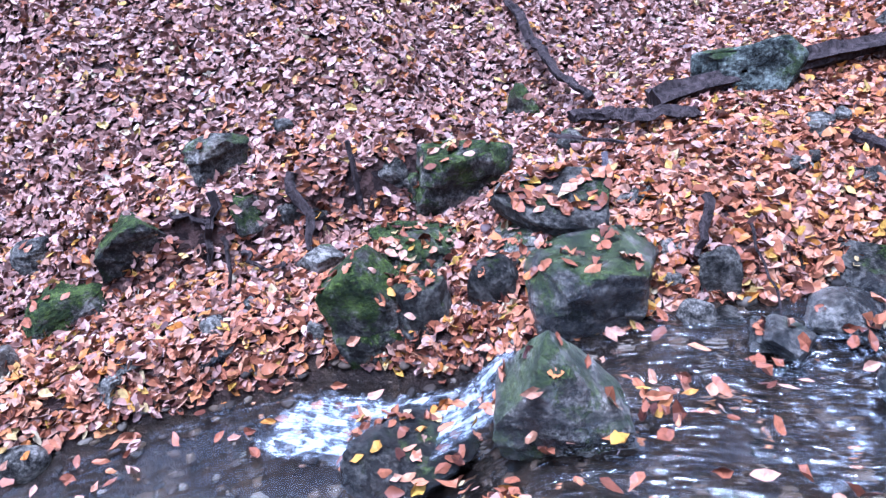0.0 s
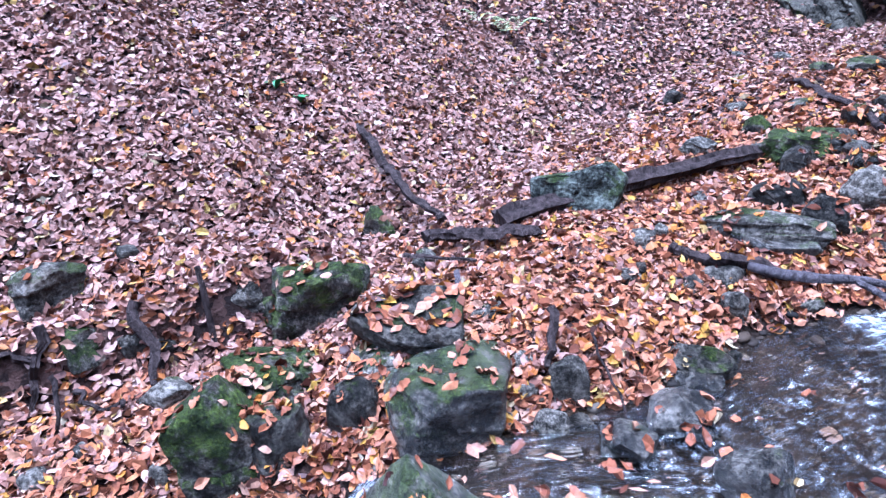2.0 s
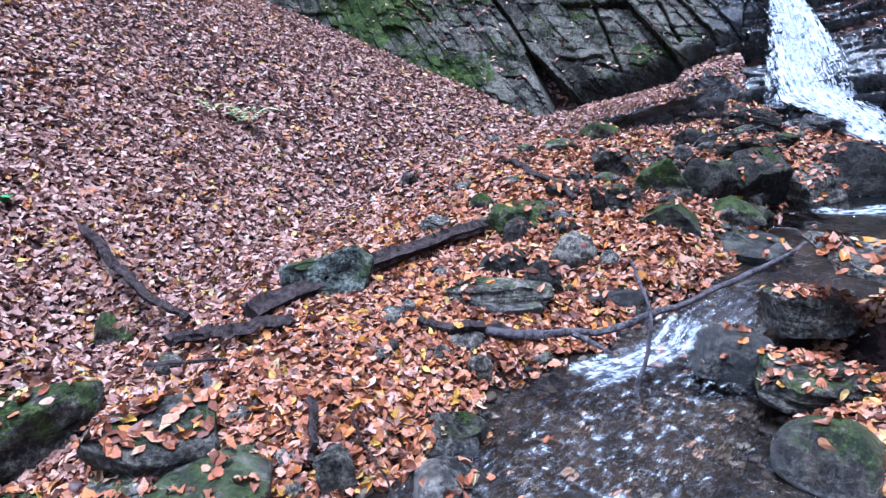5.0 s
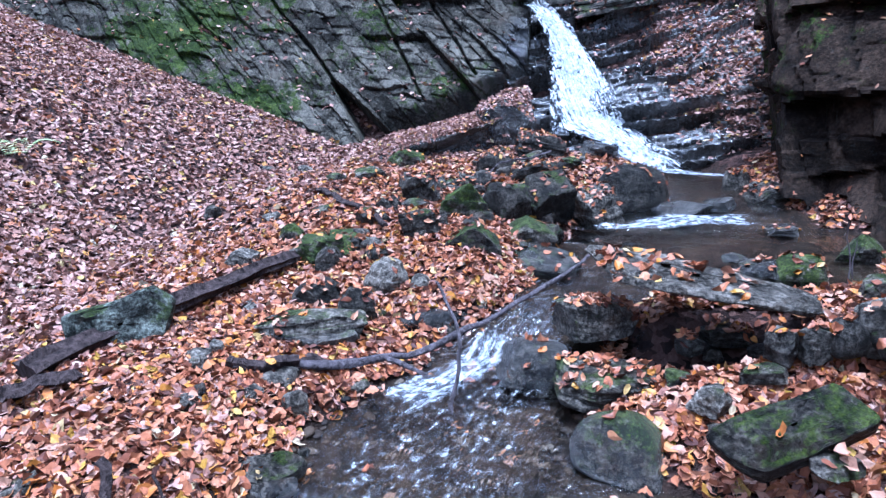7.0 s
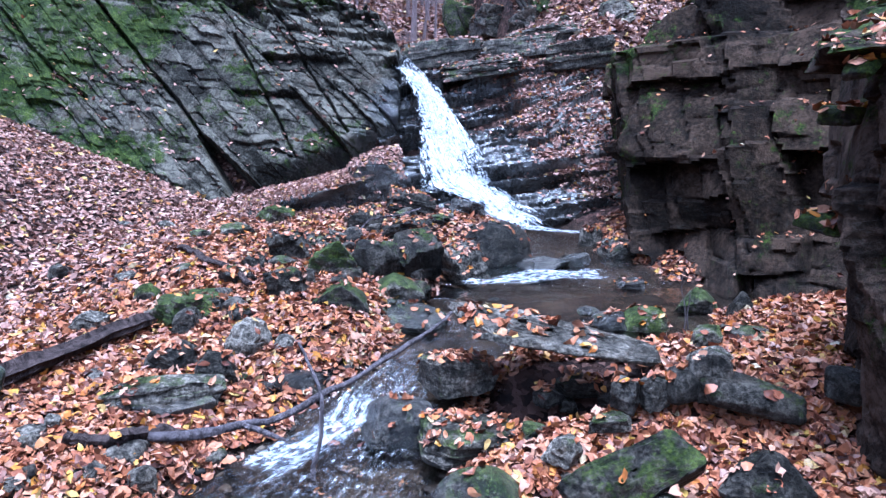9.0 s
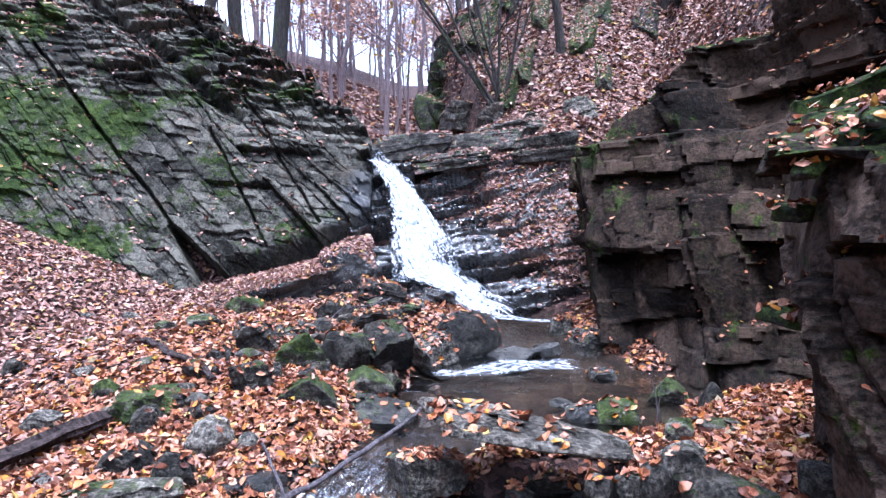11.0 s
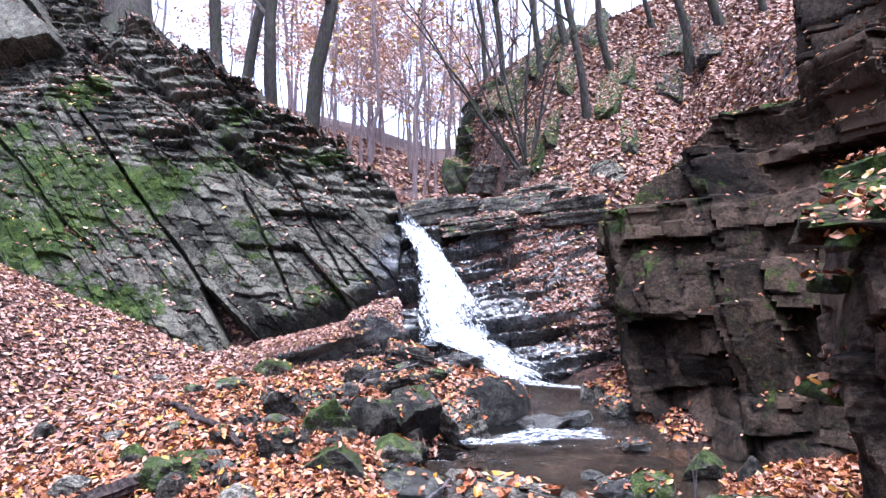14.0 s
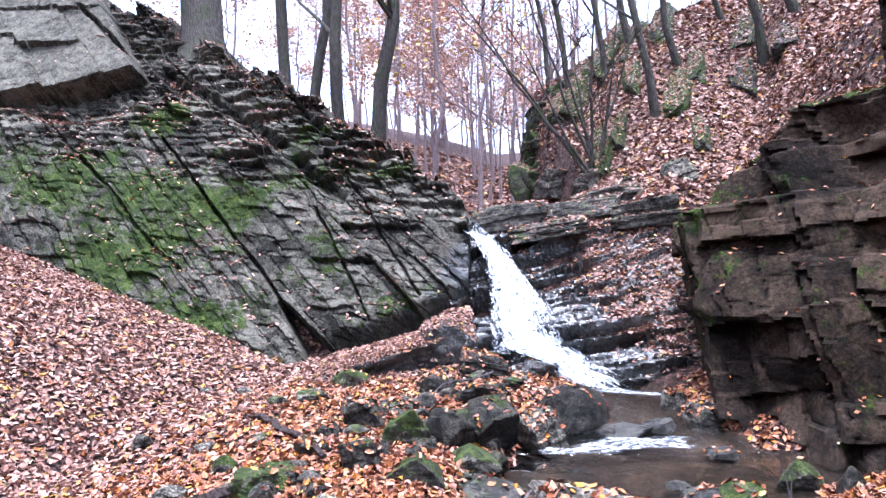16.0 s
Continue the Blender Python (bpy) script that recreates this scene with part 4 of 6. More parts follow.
# brown stone, its tone lowered further to hold the shade under the lean
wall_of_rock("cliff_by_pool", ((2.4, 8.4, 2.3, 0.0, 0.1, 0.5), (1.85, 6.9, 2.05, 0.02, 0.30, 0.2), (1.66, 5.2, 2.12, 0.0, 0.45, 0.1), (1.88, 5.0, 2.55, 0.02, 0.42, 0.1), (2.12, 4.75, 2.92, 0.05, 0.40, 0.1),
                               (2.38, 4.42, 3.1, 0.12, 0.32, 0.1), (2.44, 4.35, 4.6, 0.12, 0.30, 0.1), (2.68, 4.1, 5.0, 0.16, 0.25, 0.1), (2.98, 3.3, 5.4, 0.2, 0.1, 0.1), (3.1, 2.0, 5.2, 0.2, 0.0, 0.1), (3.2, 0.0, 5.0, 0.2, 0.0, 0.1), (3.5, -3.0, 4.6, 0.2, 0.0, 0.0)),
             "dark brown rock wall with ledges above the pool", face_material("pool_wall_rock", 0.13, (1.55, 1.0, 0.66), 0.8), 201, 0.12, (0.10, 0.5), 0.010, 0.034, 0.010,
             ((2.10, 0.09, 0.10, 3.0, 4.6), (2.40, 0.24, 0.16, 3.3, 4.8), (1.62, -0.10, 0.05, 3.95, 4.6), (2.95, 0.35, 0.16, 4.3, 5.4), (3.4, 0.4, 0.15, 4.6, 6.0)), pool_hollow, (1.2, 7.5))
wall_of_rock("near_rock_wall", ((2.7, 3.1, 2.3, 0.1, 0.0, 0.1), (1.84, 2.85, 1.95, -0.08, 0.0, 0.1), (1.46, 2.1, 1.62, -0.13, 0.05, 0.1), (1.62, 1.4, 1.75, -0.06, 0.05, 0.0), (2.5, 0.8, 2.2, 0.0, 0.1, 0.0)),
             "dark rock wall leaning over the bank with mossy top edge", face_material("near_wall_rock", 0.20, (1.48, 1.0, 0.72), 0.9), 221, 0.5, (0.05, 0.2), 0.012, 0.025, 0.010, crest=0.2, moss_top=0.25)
for i, (x, y, z) in enumerate(((1.33, 2.15, 1.60), (1.40, 2.17, 1.65), (1.47, 2.16, 1.71), (1.54, 2.14, 1.77), (1.62, 2.12, 1.83))):
    rock("moss_cushion", x, y, z, 0.11, 0.10, 0.05, 30, "round", 440 + i, 1.0, 1.1, 0.6, 0.7, "bright moss cushion with orange leaves on the rock edge", tilt=-30, nod=2)
for x, y, z, w, seed in ((1.41, 2.40, 1.07, 0.16, 431), (1.45, 2.43, 1.45, 0.13, 432)):
    rock("ledge_stone", x, y, z, w, 0.20, 0.06, 30, "round", seed, 1.0, 0.9, 0.7, 0.7, "mossy ledge of the rock wall with leaves on it", tilt=-8, nod=4)


# ---- layered rock steps beside the waterfall ----
sx, sv = np.meshgrid(np.arange(-0.75, 2.45, 0.018), np.arange(0.0, 3.3, 0.016))
lip = 2.42 + 0.10 * fbm(sx, sx * 0, 1.0, 901)
sz = np.minimum(0.15 + sv, lip) + 0.10 * np.maximum(0, sv + 0.15 - lip)
sy = 6.62 + 0.95 * np.minimum(sv + 0.05, lip - 0.10) + np.maximum(0, sv + 0.15 - lip) * 1.6
bend = 0.10 * fbm(sx, sv, 0.9, 903) + 0.02 * fbm(sx, sv, 5.0, 904)
tier = sv * 1.38 - (0.14 + 0.26 * smooth(0.7, 1.9, sv)) * sx + bend
edge_x = lerp(sz, (0.4, 0.7, 1.0, 1.4, 1.85, 2.2, 2.5), (1.3, 0.95, 0.6, 0.3, 0.05, -0.35, -0.6))
rise_ = 1 - smooth(0.0, 0.25, sv + 0.15 - lip)
shade_s = np.zeros(sx.shape)
sd = jointed(tier, sx + 0.4 * sv, 907, (0.05, 0.60), (0.35, 1.5), 0.035, 0.05, 0.14, 0.04, 0.012, 0.45) * (0.4 + 0.6 * rise_) * (1 - 0.6 * smooth(0.5, 1.0, sx - edge_x))
sd += jointed(tier * 1.0 + 0.03 * fbm(sx, sv, 6.0, 905), sx - 0.3 * sv, 908, (0.03, 0.11), (0.12, 0.7), 0.008, 0.010, 0.10, 0.02, 0.008, 0.16, shade=shade_s) + 0.02 * fbm(sx, sv, 3.0, 906)
SV = np.stack([sx, sy - 0.707 * sd, sz + 0.707 * sd * rise_ + 0.25 * sd * (1 - rise_)], -1)
steps = mesh_object("layered_rock_steps", SV.reshape(-1, 3), grid_faces(*sx.shape), face_material("wet_layered_rock", 1.0, (1.06, 1.0, 0.92), 0.75, 0.8, 0.02), 28)
soak = np.clip(1.15 - 0.75 * np.maximum(0, sx - edge_x - 0.25) - 0.5 * smooth(2.1, 2.5, sz) + 0.3 * fbm(sx, sv, 1.5, 909), 0, 1)
face_maps(steps, 0.15 + 0.5 * fbm(sx, sv, 1.2, 910) + 0.3 * smooth(0.8, 1.6, sx) * smooth(1.0, 2.0, sz), soak, shade_s)
tagged(steps, "dark wet thinly layered rock steps beside the waterfall", "rock", kind="structure")
rng = np.random.default_rng(77)
caught_leaves(SV, rng, 1700, 0.42, "dry", 0.056, np.clip(0.05 + 0.95 * smooth(0.40, 0.9, sx - edge_x + 0.5 * fbm(sx, sv, 1.4, 911)) + 0.5 * np.clip(fbm(sx, sv, 2.0, 912), 0, 1) * (sx > edge_x + 0.1), 0, 1) * (sx > edge_x))
for x, y, z, w, d, h, turn, tilt, nod, seed, leaves in ((-1.22, 7.22, 0.60, 1.55, 0.95, 0.36, 6, -15, 14, 350, 3.2), (-0.72, 7.34, 0.64, 0.80, 0.8, 0.60, 12, -12, 10, 351, 1.2), (-1.75, 7.12, 0.50, 0.9, 0.7, 0.30, 8, -12, 12, 352, 2.6), (-0.62, 6.95, 0.40, 0.75, 0.5, 0.30, 4, -9, 8, 353, 1.4)):
    rock("rock_ledge", x, y, z, w, d, h, turn, "slab", seed, 0.1, leaves, 0.5, 0.3, "dark wet ledge under the cliff, its top covered in leaves", tilt=tilt, nod=nod, leaf_kind="dry")
for i, (x, y, z, w, h) in enumerate(((-0.05, 8.85, 2.30, 1.3, 0.35), (0.9, 9.05, 2.35, 1.3, 0.3), (1.8, 8.8, 2.25, 1.0, 0.35), (0.5, 8.55, 2.12, 1.2, 0.2), (1.5, 9.6, 2.6, 1.2, 0.3))):
    rock("rock_slab", x, y, z, w, 0.7, h, -4, "slab", 360 + i, 0.35, 0.4, 0.8, 0.5, "grey-green rock shelf above the waterfall with leaves on it", tilt=-7, nod=4, leaf_kind="dry")

# ---- rocks and boulders ----
rock("boulder", -2.19, 0.62, -0.22, 0.34, 0.34, 0.36, 71, "block", 1, 0.8, 0.2, 1.2, 0.75,
     "grey boulder with green moss and fallen leaves on top")
rock("rock", -2.03, 0.76, -0.20, 0.28, 0.26, 0.25, 60, "slab", 140, 0.3, 0.8, 0.7, 0.5,
     "dark layered rock under orange leaves beside the boulder")
rock("boulder", -1.63, 1.23, -0.08, 0.81, 0.56, 0.37, 49, "boulder", 2, 0.62, 0.04, 2.0, 0.42,
     "large wet grey boulder, partly covered in moss")
rock("boulder", -1.88, 1.00, -0.07, 0.20, 0.18, 0.20, 59, "round", 3, 0.2, 0.1, 0.45, 0.75,
     "dark rounded boulder among leaves")
rock("boulder", -1.95, 1.23, 0.03, 0.40, 0.36, 0.12, 55, "boulder", 4, 0.4, 0.45, 1.5, 0.75,
     "grey boulder half buried in orange leaves")
rock("rock", -1.29, 0.80, -0.09, 0.41, 0.29, 0.32, 53, "wedge", 5, 0.68, 0.12, 1.6, 0.42,
     "wedge-shaped mossy rock splitting the small cascade")
rock("rock", -1.59, 0.45, -0.30, 0.44, 0.35, 0.14, 71, "boulder", 6, 0.15, 0.2, 0.45, 0.35,
     "dark wet rock at the edge of the water")
rock("rock", -3.09, -0.07, -0.01, 0.35, 0.32, 0.29, 91, "wedge", 7, 0.6, 0.1, 1.5, 0.75,
     "small rock with green moss among leaves")
rock("rock_slab", -3.03, -0.38, -0.12, 0.44, 0.23, 0.13, 97, "slab", 8, 0.8, 0.15, 1.5, 0.75,
     "flat dark stone with bright green moss")
rock("rock", -3.34, -0.48, 0.03, 0.23, 0.18, 0.11, 98, "block", 9, 0.3, 0.1, 1.5, 0.75,
     "small angular grey stone among fallen leaves")
rock("rock", -3.15, 0.37, 0.24, 0.31, 0.28, 0.21, 83, "boulder", 10, 0.45, 0.1, 1.5, 0.75,
     "grey rock set in the leafy bank")
rock("rock", -2.92, 0.40, 0.05, 0.20, 0.18, 0.18, 81, "boulder", 11, 0.7, 0.1, 1.5, 0.75,
     "small rock with green moss among leaves")
rock("rock", -2.57, 1.31, 0.00, 0.45, 0.36, 0.34, 61, "block", 12, 0.7, 0.25, 1.5, 0.75,
     "square dark rock with moss under the leafy bank")
rock("rock", -2.76, 1.02, 0.08, 0.25, 0.22, 0.16, 68, "boulder", 13, 0.2, 0, 1.5, 0.75,
     "grey rock set in the leafy bank")
rock("rock", -2.65, 1.09, 0.02, 0.10, 0.09, 0.16, 66, "block", 14, 0.7, 0, 1.5, 0.75,
     "small rock with green moss among leaves")
rock("rock", -2.92, 1.90, 0.12, 0.21, 0.19, 0.25, 55, "block", 15, 0.7, 0.1, 1.5, 0.75,
     "small rock with green moss among leaves")
rock("rock_slab", -2.83, 0.57, 0.02, 0.13, 0.10, 0.14, 77, "slab", 16, 0, 0, 1, 0.75,
     "thin dark slate stone lying on leaves")
rock("rock_slab", -2.80, 0.67, 0.03, 0.16, 0.13, 0.07, 75, "slab", 17, 0, 0, 1, 0.75,
     "thin dark slate stone lying on leaves")
rock("rock", -2.56, 0.58, -0.08, 0.20, 0.18, 0.10, 76, "block", 18, 0.2, 0.1, 1.5, 0.75,
     "small angular grey stone among fallen leaves")
rock("cobble", -1.66, 1.44, 0.08, 0.15, 0.12, 0.06, 45, "round", 19, 0, 0, 1.5, 0.75,
     "rounded grey cobble among orange leaves")
rock("cobble", -1.53, 1.51, 0.07, 0.11, 0.09, 0.07, 41, "round", 20, 0, 0, 1.5, 0.75,
     "rounded grey cobble among orange leaves")
rock("cobble", -1.45, 1.43, 0.01, 0.10, 0.09, 0.07, 41, "round", 21, 0, 0.1, 1.5, 0.75,
     "rounded grey cobble among orange leaves")
rock("cobble", -1.33, 1.41, -0.04, 0.12, 0.11, 0.08, 38, "round", 22, 0.1, 0, 1.5, 0.75,
     "rounded grey cobble among orange leaves")
rock("rock_slab", -1.34, 1.53, -0.01, 0.14, 0.07, 0.21, 36, "stand", 23, 0.2, 0.1, 1, 0.75,
     "upright thin grey slate slab among leaves")
rock("rock", -1.03, 1.72, -0.03, 0.24, 0.22, 0.10, 26, "round", 24, 0, 0.05, 1.0, 0.35,
     "smooth blue-grey stone at the water's edge")
rock("rock", -1.07, 1.48, -0.03, 0.16, 0.14, 0.10, 30, "block", 25, 0.1, 0.1, 0.7, 0.35,
     "wet angular rock standing in the stream")
rock("rock", -1.10, 1.95, -0.03, 0.19, 0.17, 0.07, 25, "round", 26, 0, 0.05, 1.0, 0.35,
     "smooth blue-grey stone at the water's edge")
rock("cobble", -2.52, 0.24, -0.11, 0.06, 0.06, 0.06, 84, "round", 27, 0, 0, 1.5, 0.75,
     "rounded grey cobble among orange leaves")
rock("cobble", -2.26, 0.42, -0.19, 0.09, 0.08, 0.09, 78, "round", 28, 0, 0, 1.5, 0.75,
     "pale grey rounded cobble on the stream bank")
rock("cobble", -2.49, 0.08, -0.13, 0.12, 0.11, 0.07, 88, "round", 29, 0, 0, 1.5, 0.75,
     "rounded grey cobble among orange leaves")
rock("rock", -2.62, 0.08, -0.12, 0.12, 0.11, 0.04, 88, "block", 30, 0.2, 0, 1.5, 0.75,
     "small angular grey stone among fallen leaves")
rock("rock", -2.54, -0.22, -0.17, 0.18, 0.16, 0.07, 95, "block", 31, 0.1, 0.1, 1.5, 0.75,
     "small angular grey stone among fallen leaves")
rock("rock", -2.51, -0.32, -0.21, 0.15, 0.13, 0.08, 97, "block", 32, 0, 0.1, 1.5, 0.75,
     "small angular grey stone among fallen leaves")
rock("rock", -2.43, -0.67, -0.34, 0.18, 0.16, 0.12, 106, "round", 33, 0, 0.2, 1.5, 0.75,
     "pale grey stone beside the lower pool")
rock("rock", -2.43, 0.06, -0.21, 0.21, 0.18, 0.07, 88, "block", 34, 0, 0.15, 0.45, 0.35,
     "dark wet rock at the edge of the water")
rock("rock", -2.35, 0.20, -0.22, 0.12, 0.11, 0.09, 84, "round", 35, 0, 0.1, 0.45, 0.35,
     "dark wet rock at the edge of the water")
rock("rock", -2.85, -0.69, -0.15, 0.17, 0.16, 0.11, 104, "block", 36, 0.1, 0.2, 1.5, 0.75,
     "small angular grey stone among fallen leaves")
rock("rock", -2.59, -0.05, -0.13, 0.10, 0.09, 0.04, 91, "block", 37, 0.1, 0, 1.5, 0.75,
     "small angular grey stone among fallen leaves")
rock("rock_slab", -3.18, 0.72, 0.33, 0.12, 0.11, 0.06, 76, "slab", 38, 0, 0, 1, 0.75,
     "thin dark slate stone lying on leaves")
rock("rock", -2.38, 1.78, 0.13, 0.14, 0.13, 0.09, 51, "block", 39, 0.2, 0, 1.5, 0.75,
     "small angular grey stone among fallen leaves")
rock("rock", -1.81, 1.61, 0.14, 0.14, 0.13, 0.05, 45, "block", 40, 0.1, 0.2, 1.5, 0.75,
     "small angular grey stone among fallen leaves")
rock("rock", -2.31, 0.97, -0.08, 0.44, 0.35, 0.13, 65, "boulder", 41, 0.6, 0.4, 1.5, 0.75,
     "small rock with green moss among leaves")
rock("rock", -0.72, 1.54, -0.02, 0.19, 0.17, 0.15, 20, "block", 42, 0.1, 0.1, 0.7, 0.35,
     "wet angular rock standing in the stream")
rock("rock", -1.11, 1.50, -0.03, 0.16, 0.14, 0.06, 32, "block", 43, 0.1, 0.2, 0.7, 0.35,
     "wet angular rock standing in the stream")
rock("rock_slab", -1.29, 2.90, 0.18, 0.54, 0.27, 0.13, 21, "slab", 44, 0.4, 0.05, 1.5, 0.75,
     "long flat grey stone slab on the leafy bank")
rock("cobble", -1.32, 2.45, 0.13, 0.14, 0.13, 0.06, 25, "round", 45, 0, 0, 1.5, 0.75,
     "rounded grey cobble among orange leaves")
rock("cobble", -1.37, 2.30, 0.14, 0.12, 0.11, 0.04, 28, "round", 46, 0, 0, 1.5, 0.75,
     "rounded grey cobble among orange leaves")
rock("rock", -1.54, 2.18, 0.17, 0.13, 0.12, 0.05, 32, "block", 47, 0.1, 0, 1.5, 0.75,
     "small angular grey stone among fallen leaves")
rock("rock", -1.66, 2.46, 0.20, 0.10, 0.09, 0.06, 31, "block", 48, 0.2, 0, 1.5, 0.75,
     "small angular grey stone among fallen leaves")
rock("rock", -1.64, 2.59, 0.20, 0.07, 0.07, 0.07, 30, "block", 49, 0.2, 0, 1.5, 0.75,
     "small angular grey stone among fallen leaves")
rock("rock", -2.09, 3.71, 0.28, 0.19, 0.17, 0.13, 27, "block", 50, 0, 0, 1.5, 0.75,
     "small angular grey stone among fallen leaves")
rock("cobble", -1.69, 3.05, 0.23, 0.13, 0.11, 0.06, 27, "round", 51, 0, 0, 1.5, 0.75,
     "rounded grey cobble among orange leaves")
rock("rock", -2.70, 4.51, 0.40, 0.18, 0.16, 0.13, 29, "block", 52, 0.1, 0, 1.5, 0.75,
     "small angular grey stone among fallen leaves")
rock("rock", -2.15, 4.36, 0.42, 0.16, 0.15, 0.07, 24, "block", 53, 0.3, 0, 1.5, 0.75,
     "small angular grey stone among fallen leaves")
rock("cobble", -1.30, 2.49, 0.12, 0.20, 0.18, 0.07, 25, "round", 54, 0, 0, 1.1, 0.75,
     "rounded brownish-grey stone beside the stream")
rock("rock", -1.18, 2.37, 0.06, 0.14, 0.12, 0.10, 24, "block", 55, 0, 0.1, 1.5, 0.75,
     "small angular grey stone among fallen leaves")
rock("rock", -1.36, 2.32, 0.14, 0.13, 0.11, 0.05, 28, "block", 56, 0, 0, 1.5, 0.75,
     "small angular grey stone among fallen leaves")
rock("rock", -1.52, 2.15, 0.17, 0.11, 0.10, 0.06, 33, "block", 57, 0.1, 0.1, 1.5, 0.75,
     "small angular grey stone among fallen leaves")
rock("rock", -1.88, 4.05, 0.36, 0.16, 0.14, 0.14, 23, "block", 58, 0.9, 0, 1.5, 0.75,
     "small rock with green moss among leaves")
rock("rock_slab", -1.53, 3.84, 0.32, 0.37, 0.33, 0.16, 20, "slab", 59, 0.8, 0.1, 1.5, 0.75,
     "flat dark stone with bright green moss")
rock("rock", -1.81, 4.49, 0.46, 0.16, 0.14, 0.06, 20, "block", 60, 0.4, 0, 1.5, 0.75,
     "small angular grey stone among fallen leaves")
rock("rock", -2.15, 4.37, 0.42, 0.14, 0.12, 0.08, 25, "block", 61, 0.2, 0, 1.5, 0.75,
     "small angular grey stone among fallen leaves")
rock("rock", -2.07, 5.57, 0.51, 0.24, 0.21, 0.11, 19, "block", 62, 0.5, 0, 1.5, 0.75,
     "small rock with green moss among leaves")
rock("rock", -1.83, 5.74, 0.52, 0.30, 0.27, 0.12, 16, "block", 63, 0.5, 0.1, 1.5, 0.75,
     "small rock with green moss among leaves")
rock("rock", -1.65, 6.56, 0.54, 0.40, 0.36, 0.16, 13, "block", 64, 0.8, 0.1, 1.5, 0.75,
     "small rock with green moss among leaves")
rock("boulder", -1.04, 3.40, 0.24, 0.26, 0.23, 0.24, 17, "boulder", 65, 0.15, 0.05, 1.5, 0.75,
     "pale weathered boulder among orange leaves")
rock("cobble", -0.86, 3.41, 0.25, 0.15, 0.13, 0.11, 14, "round", 66, 0.2, 0.05, 1.5, 0.75,
     "rounded grey cobble among orange leaves")
rock("rock", -0.96, 3.97, 0.42, 0.25, 0.23, 0.20, 14, "block", 67, 0.3, 0.7, 0.7, 0.75,
     "dark angular rock with leaves round it")
rock("rock", -1.17, 4.90, 0.48, 0.36, 0.33, 0.25, 13, "block", 68, 0.3, 0.7, 0.7, 0.75,
     "dark angular rock with leaves round it")
rock("rock", -1.34, 3.87, 0.36, 0.23, 0.21, 0.10, 19, "block", 69, 0.2, 0.7, 0.7, 0.75,
     "dark angular rock with leaves round it")
rock("rock", -1.17, 3.74, 0.34, 0.23, 0.20, 0.10, 17, "block", 70, 0.1, 0.7, 0.7, 0.75,
     "dark angular rock with leaves round it")
rock("rock", -1.36, 4.22, 0.44, 0.25, 0.23, 0.13, 18, "block", 71, 0.2, 0.7, 0.7, 0.75,
     "dark angular rock with leaves round it")
rock("rock", -1.32, 4.58, 0.47, 0.23, 0.20, 0.11, 16, "block", 72, 0.1, 0.7, 0.7, 0.75,
     "dark angular rock with leaves round it")
rock("rock", -1.07, 5.44, 0.48, 0.32, 0.29, 0.13, 11, "block", 73, 0.2, 0.7, 0.7, 0.75,
     "dark angular rock with leaves round it")
rock("rock", -2.13, 4.36, 0.42, 0.13, 0.12, 0.08, 26, "block", 74, 0.2, 0, 1.5, 0.75,
     "small angular grey stone among fallen leaves")
rock("rock", -2.58, 6.05, 0.54, 0.16, 0.14, 0.08, 23, "block", 75, 0.2, 0, 1.5, 0.75,
     "small angular grey stone among fallen leaves")
rock("rock", -2.98, 6.11, 0.55, 0.13, 0.12, 0.07, 26, "block", 76, 0.1, 0, 1.5, 0.75,
     "small angular grey stone among fallen leaves")
rock("rock", -0.75, 4.46, 0.45, 0.33, 0.23, 0.26, 9, "wedge", 77, 0.8, 0, 1.5, 0.75,
     "triangular rock slab covered in olive moss")
rock("rock", -0.61, 3.85, 0.37, 0.36, 0.33, 0.18, 9, "wedge", 78, 0.5, 0.1, 0.45, 0.75,
     "dark triangular rock below the mossy one")
rock("boulder", -0.47, 4.58, 0.41, 0.32, 0.29, 0.27, 6, "boulder", 79, 0.4, 0.1, 0.45, 0.75,
     "dark rounded boulder among leaves")
rock("rock", -0.21, 4.84, 0.35, 0.40, 0.36, 0.37, 2, "block", 80, 0.3, 0.15, 0.45, 0.75,
     "blocky dark brown rock above the pool")
rock("boulder", -0.30, 4.20, 0.33, 0.34, 0.30, 0.23, 4, "wedge", 81, 0.6, 0.05, 1.5, 0.75,
     "grey boulder with green moss and fallen leaves on top")
rock("rock_slab", -0.24, 3.93, 0.21, 0.50, 0.35, 0.15, 3, "slab", 82, 0.2, 0.1, 0.45, 0.35,
     "low wet rock ledge at the pool outlet")
rock("boulder", 0.45, 5.64, 0.25, 0.66, 0.59, 0.46, -5, "round", 83, 0.05, 0.12, 0.22, 0.45,
     "big smooth dark boulder beside the waterfall pool")
rock("boulder", 0.14, 5.17, 0.23, 0.45, 0.41, 0.37, -2, "boulder", 84, 0.1, 0.5, 0.8, 0.75,
     "dark wet boulder strewn with orange leaves")
rock("rock_slab", -0.33, 5.96, 0.47, 0.61, 0.55, 0.19, 3, "slab", 85, 0.1, 0.4, 0.45, 0.75,
     "flat dark rock slab with leaves on it")
rock("rock", -0.70, 6.22, 0.50, 0.50, 0.45, 0.26, 6, "wedge", 86, 0.1, 0.7, 0.7, 0.75,
     "dark angular rock with leaves round it")
rock("rock_slab", -0.31, 6.69, 0.58, 0.50, 0.45, 0.26, 3, "slab", 87, 0.1, 0.3, 0.45, 0.75,
     "flat dark rock slab with leaves on it")
